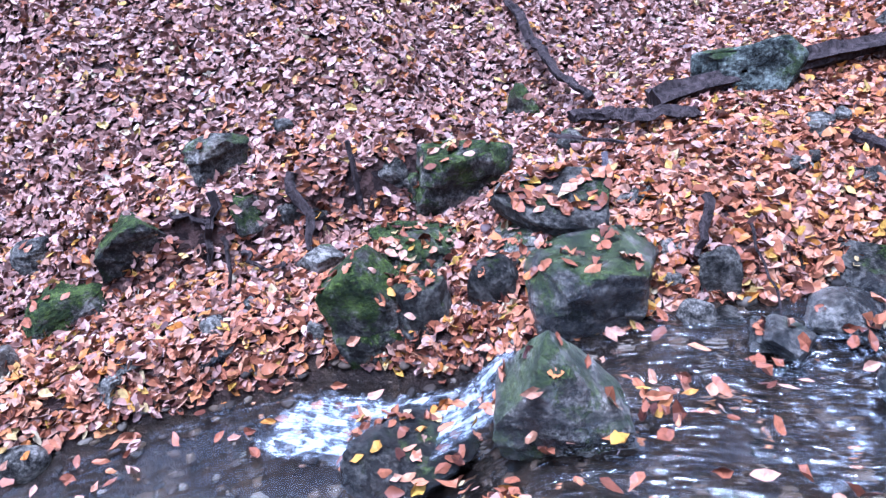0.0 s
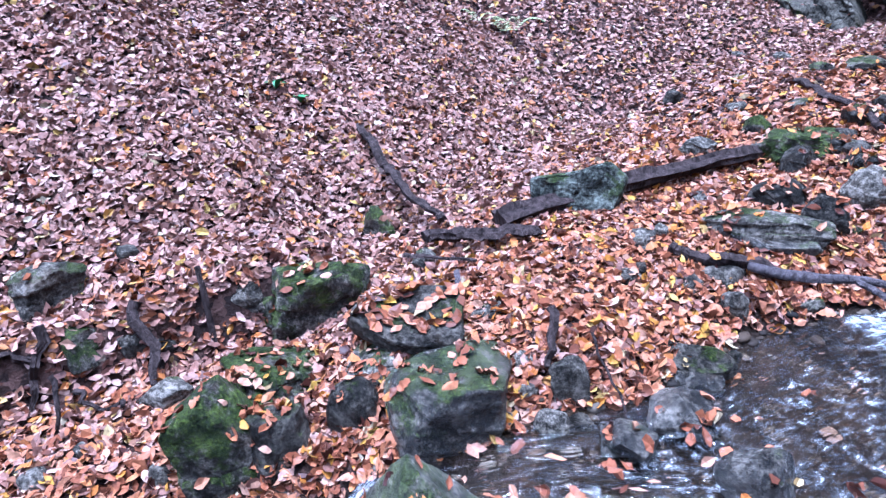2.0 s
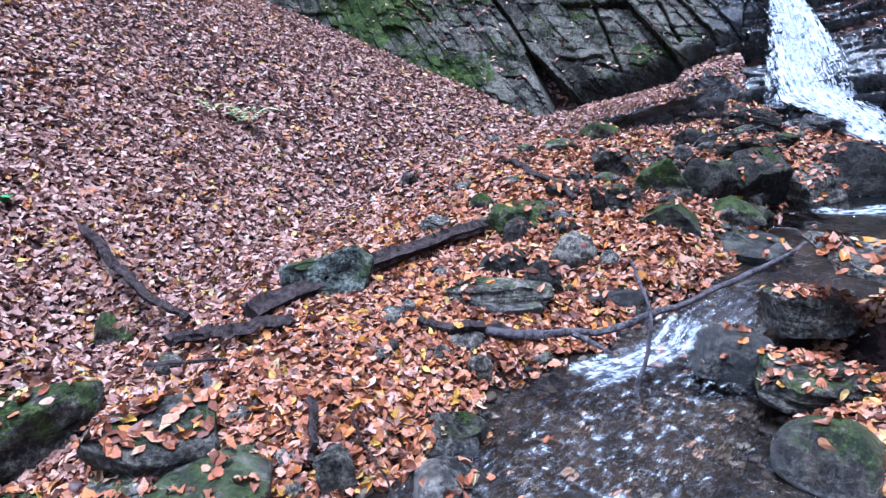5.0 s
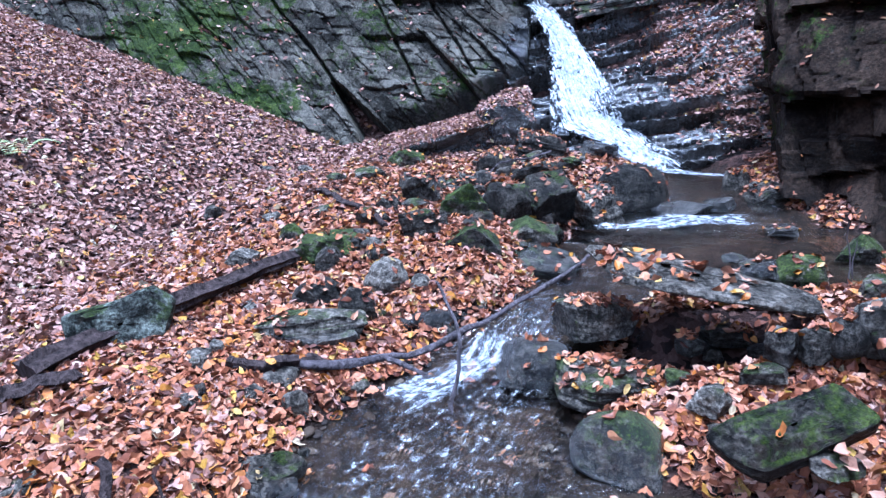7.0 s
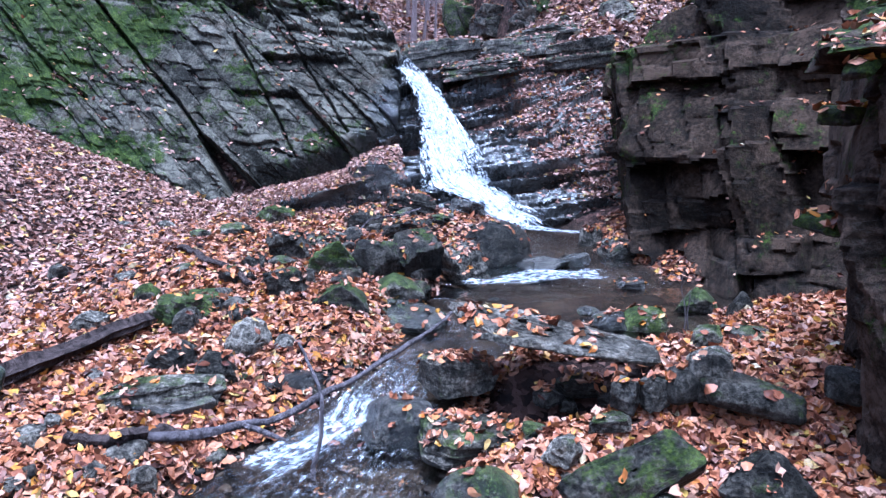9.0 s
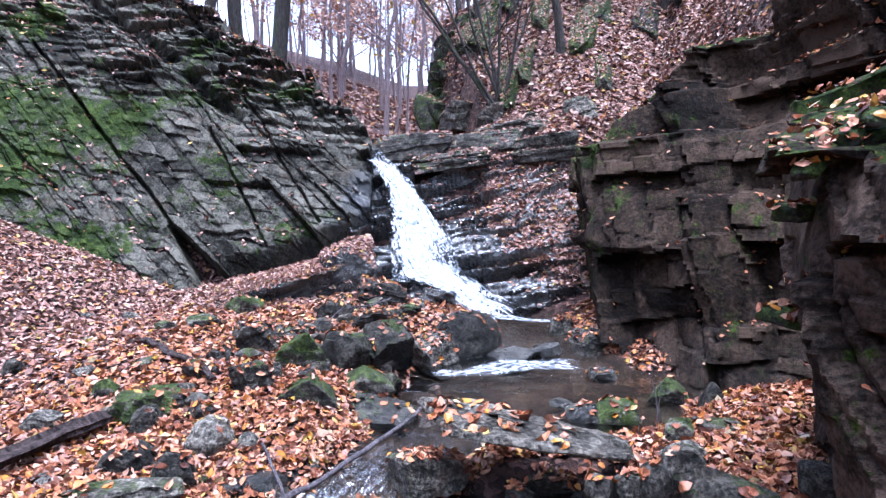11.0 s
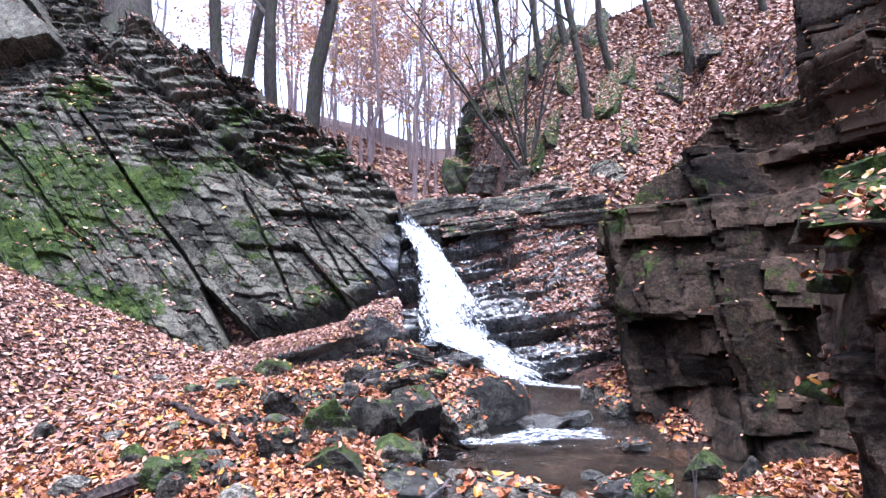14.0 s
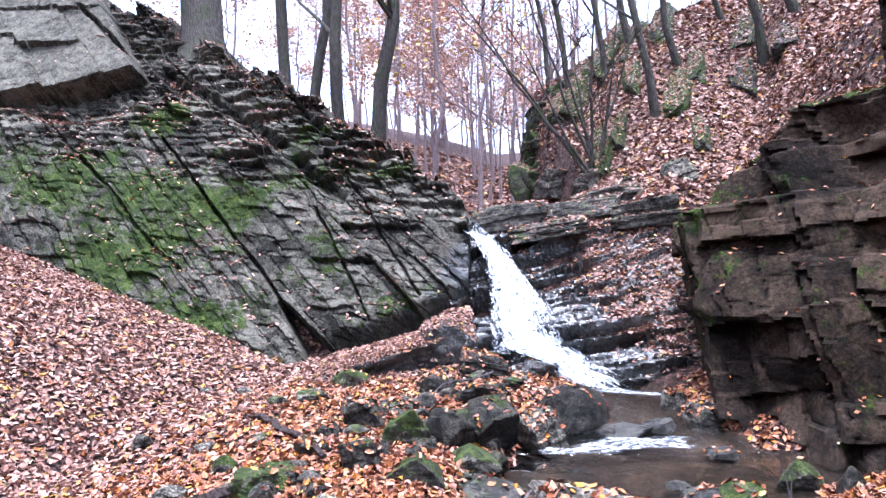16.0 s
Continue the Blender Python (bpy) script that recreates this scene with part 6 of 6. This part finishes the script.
def leaf_mesh(places, normals, sizes, turns, small=False):
    m = len(places)
    n = normals / (np.linalg.norm(normals, axis=1)[:, None] + 1e-9)
    ref = np.stack([np.cos(turns), np.sin(turns), np.zeros(m)], 1)
    t = ref - n * (ref * n).sum(1)[:, None]
    t /= np.linalg.norm(t, axis=1)[:, None] + 1e-9
    b = np.cross(n, t)
    h = np.modf(np.abs(np.sin(np.arange(m) * 12.9898) * 43758.5))[0]
    curl = (h * 4.6 - 1.2)[:, None]
    width = (0.8 + 0.45 * np.modf(h * 17)[0])[:, None]
    blade, faces = (SMALL_BLADE, SMALL_FACES) if small else (BLADE, BLADE_FACES)
    w = blade[None] + np.random.default_rng(m).normal(0, 1, (m, len(blade), 3)) * np.array([0.035, 0.05, 0.05])
    v = places[:, None] + sizes[:, None, None] * (t[:, None] * w[:, :, :1] + b[:, None] * (w[:, :, 1:2] * width[:, None]) + n[:, None] * (w[:, :, 2:] * curl[:, None]))
    f = faces[None] + (np.arange(m) * len(blade))[:, None, None]
    return v.reshape(-1, 3), f.reshape(-1, 3)


GOLD = leaf_material("golden_leaf", ((0.0, (0.40, 0.23, 0.03)), (0.5, (0.46, 0.32, 0.07)), (1.0, (0.45, 0.37, 0.15))))
# rusty crowns are paled as well, with distance haze in the leaf colour
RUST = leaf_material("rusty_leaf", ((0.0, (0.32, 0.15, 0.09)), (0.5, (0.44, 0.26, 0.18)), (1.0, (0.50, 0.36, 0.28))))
for i, (x, y, hgt_, rad, lean) in enumerate(((-4.35, 12.2, 13, 0.14, (0.04, 0.0)), (-3.85, 12.4, 13, 0.12, (0.05, 0.02)), (-3.05, 12.2, 12, 0.13, (0.03, 0.0)), (-2.42, 11.9, 13, 0.15, (0.05, 0.0)))):
    tree("beech_tree", x, y, hgt_, rad, lean, 500 + i, "straight grey-brown beech trunk above the cliff", BARK, 9, foot=float(ground_z(x, y)) - 0.9)
tree("old_beech_tree", -5.75, 11.9, 12, 0.46, (0.0, 0.05), 520, "thick old beech trunk on top of the cliff", BARK, 8, foot=5.6)
tree("hillside_tree", 2.49, 10.83, 9, 0.07, (-0.14, 0.0), 540, "slender leaning tree on the leafy hillside", BARK, 8)
tree("hillside_tree", 3.13, 11.66, 9, 0.06, (-0.21, 0.0), 541, "slender leaning tree on the leafy hillside", BARK, 8)
tree("hillside_tree", 4.30, 12.76, 8, 0.05, (-0.23, 0.0), 542, "slender leaning tree on the leafy hillside", BARK, 8)
tree("hillside_tree", 4.51, 11.52, 9, 0.08, (-0.18, 0.0), 543, "slender leaning tree on the leafy hillside", BARK, 8)
tree("hillside_tree", 5.03, 11.36, 9, 0.08, (-0.32, 0.0), 544, "slender leaning tree on the leafy hillside", BARK, 8)
tree("hillside_tree", 5.70, 11.17, 8, 0.06, (-0.28, 0.0), 545, "slender leaning tree on the leafy hillside", BARK, 8)
tree("hillside_tree", 1.30, 12.18, 7, 0.06, (-0.13, 0.0), 546, "slender leaning tree on the leafy hillside", BARK, 8)
tree("hillside_tree", 1.90, 12.22, 7, 0.06, (-0.14, 0.0), 547, "slender leaning tree on the leafy hillside", BARK, 8)
tree("hillside_tree", 2.55, 12.76, 8, 0.07, (-0.17, 0.0), 548, "slender leaning tree on the leafy hillside", BARK, 8)
tree("hillside_tree", 1.05, 13.79, 8, 0.06, (-0.14, 0.0), 549, "slender leaning tree on the leafy hillside", BARK, 8)
for i in range(9):
    a = -1.25 + i * 0.21
    h_ = 3.2 + 0.9 * math.sin(i * 2.3)
    tree("hazel_shoot", 1.42 + 0.05 * math.sin(i * 5), 10.4 + 0.06 * math.cos(i * 4), h_, 0.03, (-0.75 + 0.13 * i, 0.10 * math.sin(i * 1.7)), 570 + i, "thin bare hazel shoot growing from one stool", BARK, 7)
rng = np.random.default_rng(8)
for i in range(120):
    y = rng.uniform(24, 60) if i < 58 or i > 96 else rng.uniform(48, 110)
    x = (rng.uniform(-0.24 if i % 4 else -0.5, 0.06) if i < 84 else rng.uniform(0.02, 0.32)) * y
    leaf = None if i > 83 and i % 5 else (RUST, 1500 if i < 84 else 500, 1.5 if i < 58 or i > 96 else 3.0) if i % 3 else ((GOLD, 400, 1.0) if i % 9 == 1 else None)
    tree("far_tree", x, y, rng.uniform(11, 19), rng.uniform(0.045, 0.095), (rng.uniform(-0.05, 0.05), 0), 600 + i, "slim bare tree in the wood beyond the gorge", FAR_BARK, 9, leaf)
for i, (x, y) in enumerate(((-0.6, 15.5), (-1.9, 17.0), (0.2, 18.5))):
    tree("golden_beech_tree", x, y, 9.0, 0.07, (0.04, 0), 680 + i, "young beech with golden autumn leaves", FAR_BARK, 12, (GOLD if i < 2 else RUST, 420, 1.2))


# ---- fallen leaves ----
def strew(x0, x1, y0, y1, per_m2, keep, size, seed):
    rng = np.random.default_rng(seed)
    n = int((x1 - x0) * (y1 - y0) * per_m2)
    x, y = rng.uniform(x0, x1, n), rng.uniform(y0, y1, n)
    ok = rng.random(n) < keep(x, y) * np.where((np.abs(x - 0.2 - 0.97 * (7.53 - y)) < 0.5) & (y > 6.4) & (y < 8.6), 0.2, 1.0)
    x, y = x[ok], y[ok]
    out, level = stream_at(x, y)
    e = 0.03
    z, zx, zy = ground_z(x, y), ground_z(x + e, y), ground_z(x, y + e)
    fine = fbm(x, y, 1.6, 3) * 0.035 * np.clip(out / 0.3, 0.25, 1)
    steep = np.hypot(zx - z, zy - z) / e
    hollow = np.hypot((x - 0.56) / 0.40, (y - 2.86) / 0.26) < 0.95
    dry = (out > 0.0 + 0.08 * fbm(x, y, 4.0, 12)) & ((steep < 2.6) | (fbm(x, y, 3.0, 91) > 0.1)) & ~hollow
    floating = (out < 0) & (rng.random(len(x)) < 0.035) & (fbm(x, y, 2.5, 40) > 0.15) & (y < 3.0)
    ok = dry | floating
    nrm = np.stack([-(zx - z) / e, -(zy - z) / e, np.ones(len(x))], 1)
    nrm /= np.linalg.norm(nrm, axis=1)[:, None]
    nrm = nrm + rng.normal(0, 0.36, (len(x), 3)) * np.where(floating, 0.1, 1)[:, None]
    zz = np.where(floating, level + 0.012, z + fine + rng.uniform(0.002, 0.032, len(x)))
    pl = np.stack([x, y, zz], 1)
    toe = lerp(y, (-9, -1, 0.3, 1.2, 2.2, 3.2, 4.5, 6, 7.5), (-4.4, -3.2, -2.85, -2.6, -2.45, -2.5, -2.55, -2.3, -2.0))
    moist = (rng.random(len(x)) < 0.06 + 0.84 * smooth(-0.7, 0.9, x - toe + 0.5 * fbm(x, y, 1.2, 55))) & (y < 6.6)
    for kind, m in (("wet", ok & moist), ("dry", ok & ~moist)):
        drop_leaves(kind, pl[m], nrm[m], size, rng)


strew(-6.4, 2.6, -1.3, 4.2, 3400, lambda x, y: np.clip(1.25 - np.hypot(x, y) / 9, 0.3, 1) * (1 - 0.75 * smooth(0.1, 0.5, x + y * 0.0) * (1 - smooth(1.1, 1.5, y))), 0.052, 1)
strew(-9.0, 2.6, 4.2, 10.4, 1000, lambda x, y: np.where((x > -0.8) & (y > 6.7), 0.05, np.where(y > 8.2, 0.35, 1.0)), 0.058, 2)
strew(-14.0, -6.4, -2.0, 10.0, 160, lambda x, y: np.ones_like(x), 0.10, 3)
strew(0.2, 7.0, 8.6, 15.5, 950, lambda x, y: np.ones_like(x), 0.085, 7)
strew(-8.0, 4.0, -6.0, -1.3, 260, lambda x, y: np.ones_like(x), 0.09, 11)
strew(2.6, 3.6, -1.3, 3.5, 260, lambda x, y: np.ones_like(x), 0.09, 12)
strew(-9.0, 0.2, 8.6, 15.5, 300, lambda x, y: np.ones_like(x), 0.085, 9)
strew(-9.0, 12.0, 13.0, 24.0, 160, lambda x, y: np.ones_like(x), 0.13, 4)
strew(1.6, 4.6, 5.2, 8.8, 650, lambda x, y: 1.0 * (ground_z(x, y) > 1.9), 0.062, 14)
strew(2.2, 11.0, 3.5, 8.8, 160, lambda x, y: np.ones_like(x), 0.10, 6)
strew(-14.0, 16.0, 20.0, 46.0, 22, lambda x, y: np.ones_like(x), 0.32, 5)
rng = np.random.default_rng(63)
for x, y, z, wide_, m in ((-1.10, 1.02, 0.03, 0.07, 26), (-1.00, 1.28, 0.03, 0.08, 9), (-0.72, 1.02, 0.03, 0.08, 8), (-0.88, 1.66, 0.04, 0.07, 12), (-0.42, 1.62, 0.05, 0.05, 22), (-0.55, 1.45, 0.03, 0.12, 9), (-1.72, 0.42, -0.20, 0.05, 16), (-1.42, 0.62, -0.02, 0.05, 10), (-2.25, -0.35, -0.26, 0.12, 12), (-0.95, 0.72, 0.02, 0.15, 9)):
    place = rng.normal(0, 1, (m, 3)) * np.array([wide_, wide_, 0.012]) + np.array([x, y, z])
    drop_leaves("wet", place, np.array([0, 0, 1.0]) + rng.normal(0, 0.45, (m, 3)), 0.050, rng)
for kind, name, label, mat in (("dry", "leaf_litter", "thick carpet of fallen beech leaves on the slope", LITTER), ("wet", "wet_leaf_litter", "wet orange fallen leaves along the stream and on stones", FRESH)):
    parts_ = [np.concatenate([q[k] for q in FALLEN[kind]]) for k in range(4)]
    near = np.hypot(parts_[0][:, 0] + 0.3, parts_[0][:, 1] - 0.3) < 4.3
    v, f = joined([leaf_mesh(*(q[near] for q in parts_)), leaf_mesh(*(q[~near] for q in parts_), True)])
    tagged(mesh_object(name, v, f, mat, 0), label, "leaves", kind="stuff")


# ---- single leaves lying on the nearest stones, bank and water ----
def single_leaf_mesh(seed):
    rng = np.random.default_rng(seed)
    n = 9
    s = np.linspace(0, 1, n)
    half = 0.30 * np.sin(np.pi * s ** 0.85) ** 0.8 * (1 + rng.normal(0, 0.14, n))
    half[0] = half[-1] = 0.0
    arch = rng.uniform(-0.25, 0.35)
    vs = []
    for k in range(n):
        z = arch * math.sin(math.pi * s[k]) + rng.normal(0, 0.012)
        fold = rng.uniform(-0.2, 0.9) * half[k]
        vs += [(s[k] - 0.5, half[k], z + fold), (s[k] - 0.5, 0, z), (s[k] - 0.5, -half[k], z + fold * rng.uniform(0.4, 1.3))]
    fs = []
    for k in range(n - 1):
        fs += [(3 * k, 3 * k + 1, 3 * k + 4, 3 * k + 3), (3 * k + 1, 3 * k + 2, 3 * k + 5, 3 * k + 4)]
    me = bpy.data.meshes.new("fallen_leaf")
    me.from_pydata(vs, [], fs)
    me.polygons.foreach_set("use_smooth", np.ones(len(fs), bool))
    me.materials.append(SINGLE)
    return me


LEAVES = [single_leaf_mesh(900 + k) for k in range(6)]
bpy.context.view_layer.update()
rng = np.random.default_rng(31)
deps = bpy.context.evaluated_depsgraph_get()
made = 0
while made < 260:
    if made < 40:
        x, y = rng.normal(-1.55, 0.35), rng.normal(0.95, 0.35)
    elif made < 150:
        x, y = rng.uniform(-2.2, -0.9), rng.uniform(0.3, 2.9)
    else:
        x, y = rng.uniform(0.1, 1.4), rng.uniform(1.8, 3.3)
    hit, place, nrm, _, ob, _ = scene.ray_cast(deps, Vector((x, y, 1.0)), Vector((0, 0, -1)))
    if not hit or nrm.z < 0.3 or ob.name.startswith(("near_rock", "cliff")):
        continue
    if ob.name.startswith(("stream", "lower", "middle")) and rng.random() > 0.05:
        continue
    leaf = new("fallen_leaf", LEAVES[made % 6])
    q = nrm.to_track_quat("Z", "Y").to_matrix().to_4x4() @ pose(0, 0, 0, rng.normal(0, 12), rng.normal(0, 12), rng.uniform(0, 360))
    size = rng.uniform(0.042, 0.072)
    leaf.matrix_world = Matrix.Translation(place + nrm * 0.006) @ q @ Matrix.Diagonal((size, size, size, 1))
    on = "floating on the stream" if ob.name.startswith("stream") else ("stuck to a wet stone" if ob.name.startswith(("rock", "boulder", "cobble", "stone")) else "on top of the leaf litter")
    tagged(leaf, "wet orange-brown beech leaf " + on, "leaf", "loose fallen leaves")
    made += 1


# ---- small plants ----
def blade_strip(root, tip, width, droop, n=7):
    k = np.linspace(0, 1, n)[:, None]
    p = np.asarray(root) * (1 - k) + np.asarray(tip) * k
    p[:, 2] += droop * np.sin(np.pi * k[:, 0])
    d = p[-1] - p[0]
    side = np.cross(d, (0, 0, 1.0))
    side /= np.linalg.norm(side) + 1e-9
    w = width * np.sin(np.pi * np.clip(k[:, 0] * 0.9 + 0.08, 0, 1))
    v = np.concatenate([p + side * w[:, None], p - side * w[:, None]])
    return v, np.array([(i, i + 1, n + i + 1, n + i) for i in range(n - 1)])


FERN = leaf_material("fern_green", ((0.0, (0.20, 0.26, 0.10)), (0.5, (0.32, 0.36, 0.16)), (1.0, (0.44, 0.44, 0.24))))
HERB = leaf_material("herb_green", ((0.0, (0.02, 0.09, 0.03)), (1.0, (0.05, 0.16, 0.05))))


def fern(x, y, fronds, length, seed, label):
    rng = np.random.default_rng(seed)
    z = float(ground_z(x, y))
    thing = tagged(new("fern"), label, "plant", "plants of the gorge")
    thing.location = (x, y, z + 0.03)
    for i in range(fronds):
        a = rng.uniform(-0.9, 0.9) + (0 if i % 2 else math.pi)
        end = np.array([math.cos(a) * length, math.sin(a) * length, 0.05 + rng.uniform(0, 0.08)])
        pieces = []
        for s in np.linspace(0.12, 0.98, 14):
            c = end * s + np.array([0, 0, 0.25 * length * math.sin(math.pi * s) + 0.03])
            for sgn in (-1, 1):
                l2 = length * 0.24 * (1.05 - s) + 0.012
                t = c + np.array([math.cos(a + sgn * 1.2) * l2, math.sin(a + sgn * 1.2) * l2, 0.0])
                pieces.append(blade_strip(c, t, l2 * 0.24, 0.004, 4))
        v, f = joined(pieces)
        mesh_object("frond", v, f, FERN, 0, parent=thing)
    return thing


fern(-4.05, 4.25, 6, 0.28, 1, "pale green fern lying on the leafy slope")
fern(-4.25, 4.05, 3, 0.14, 2, "small yellowing fern on the leafy slope")


def herb(x, y, n, size, seed, label, z=None):
    rng = np.random.default_rng(seed)
    thing = tagged(new("herb"), label, "plant", "plants of the gorge")
    thing.location = (x, y, float(ground_z(x, y)) + 0.025 if z is None else z)
    for i in range(n):
        a = i * 2.4 + rng.uniform(-0.3, 0.3)
        t = np.array([math.cos(a) * size, math.sin(a) * size, size * rng.uniform(0.5, 1.2)])
        v, f = blade_strip((0, 0, 0.01), t, size * 0.34, 0.02, 6)
        mesh_object("leaf", v, f, HERB, 0, parent=thing)


herb(-3.95, 1.98, 4, 0.07, 5, "small dark green herb growing through the leaves")
herb(-3.80, 2.05, 4, 0.06, 6, "small dark green herb growing through the leaves")
for i in range(2):
    faces = tube(wander((1.35 + 0.02 * i, 3.52, 0.28), (1.33 + 0.05 * i, 3.55, 0.62 - 0.1 * i), 8, 0.008, 90 + i), np.linspace(0.005, 0.003, 8), 5, 3)
    tagged(faces_object("seedling", [faces], DRIFT), "thin bare seedling standing at the pool's edge", "plant", "plants of the gorge")


# ---- gravel of the stream bed ----
def gravel(count, seed):
    rng = np.random.default_rng(seed)
    bm = bmesh.new()
    bmesh.ops.create_icosphere(bm, subdivisions=2, radius=1.0)
    unit = np.array([q.co[:] for q in bm.verts])
    tri = np.array([[q.index for q in g.verts] for g in bm.faces])
    bm.free()
    x, y = rng.uniform(-2.6, 0.6, count * 6), rng.uniform(-0.6, 3.4, count * 6)
    out, level = stream_at(x, y)
    ok = (out < 0.06)
    x, y = x[ok][:count], y[ok][:count]
    n = len(x)
    size = 0.006 + 0.026 * rng.random(n) ** 3
    stretch = np.stack([rng.uniform(0.8, 1.4, n), rng.uniform(0.7, 1.1, n), rng.uniform(0.4, 0.7, n)], 1) * size[:, None]
    turn = rng.uniform(0, 6.28, n)
    lump = 1 + 0.16 * np.sin(unit[None, :, 0] * 3 + turn[:, None]) * np.cos(unit[None, :, 1] * 4 + 2 * turn[:, None])
    v = unit[None] * stretch[:, None] * lump[..., None]
    c, s = np.cos(turn)[:, None], np.sin(turn)[:, None]
    v = np.stack([v[..., 0] * c - v[..., 1] * s, v[..., 0] * s + v[..., 1] * c, v[..., 2]], -1)
    v += np.stack([x, y, ground_z(x, y) + size * 0.15], 1)[:, None]
    f = tri[None] + (np.arange(n) * len(unit))[:, None, None]
    return v.reshape(-1, 3), f.reshape(-1, 3)


PEBBLE, pn, pl_, pb = material("wet_gravel", 0.75, 0.15)
pr = ramp(pn, ((0.0, (0.006, 0.005, 0.004)), (0.4, (0.022, 0.015, 0.010)), (0.75, (0.05, 0.034, 0.021)), (0.93, (0.08, 0.066, 0.05)), (1.0, (0.20, 0.08, 0.028))))
pl_.new(pn.new("ShaderNodeNewGeometry").outputs["Random Per Island"], pr.inputs[0])
pl_.new(pr.outputs[0], pb.inputs["Base Color"])
v, f = gravel(2600, 5)
tagged(mesh_object("gravel", v, f, PEBBLE, 180), "brown wet gravel on the stream bed", "gravel", kind="stuff")
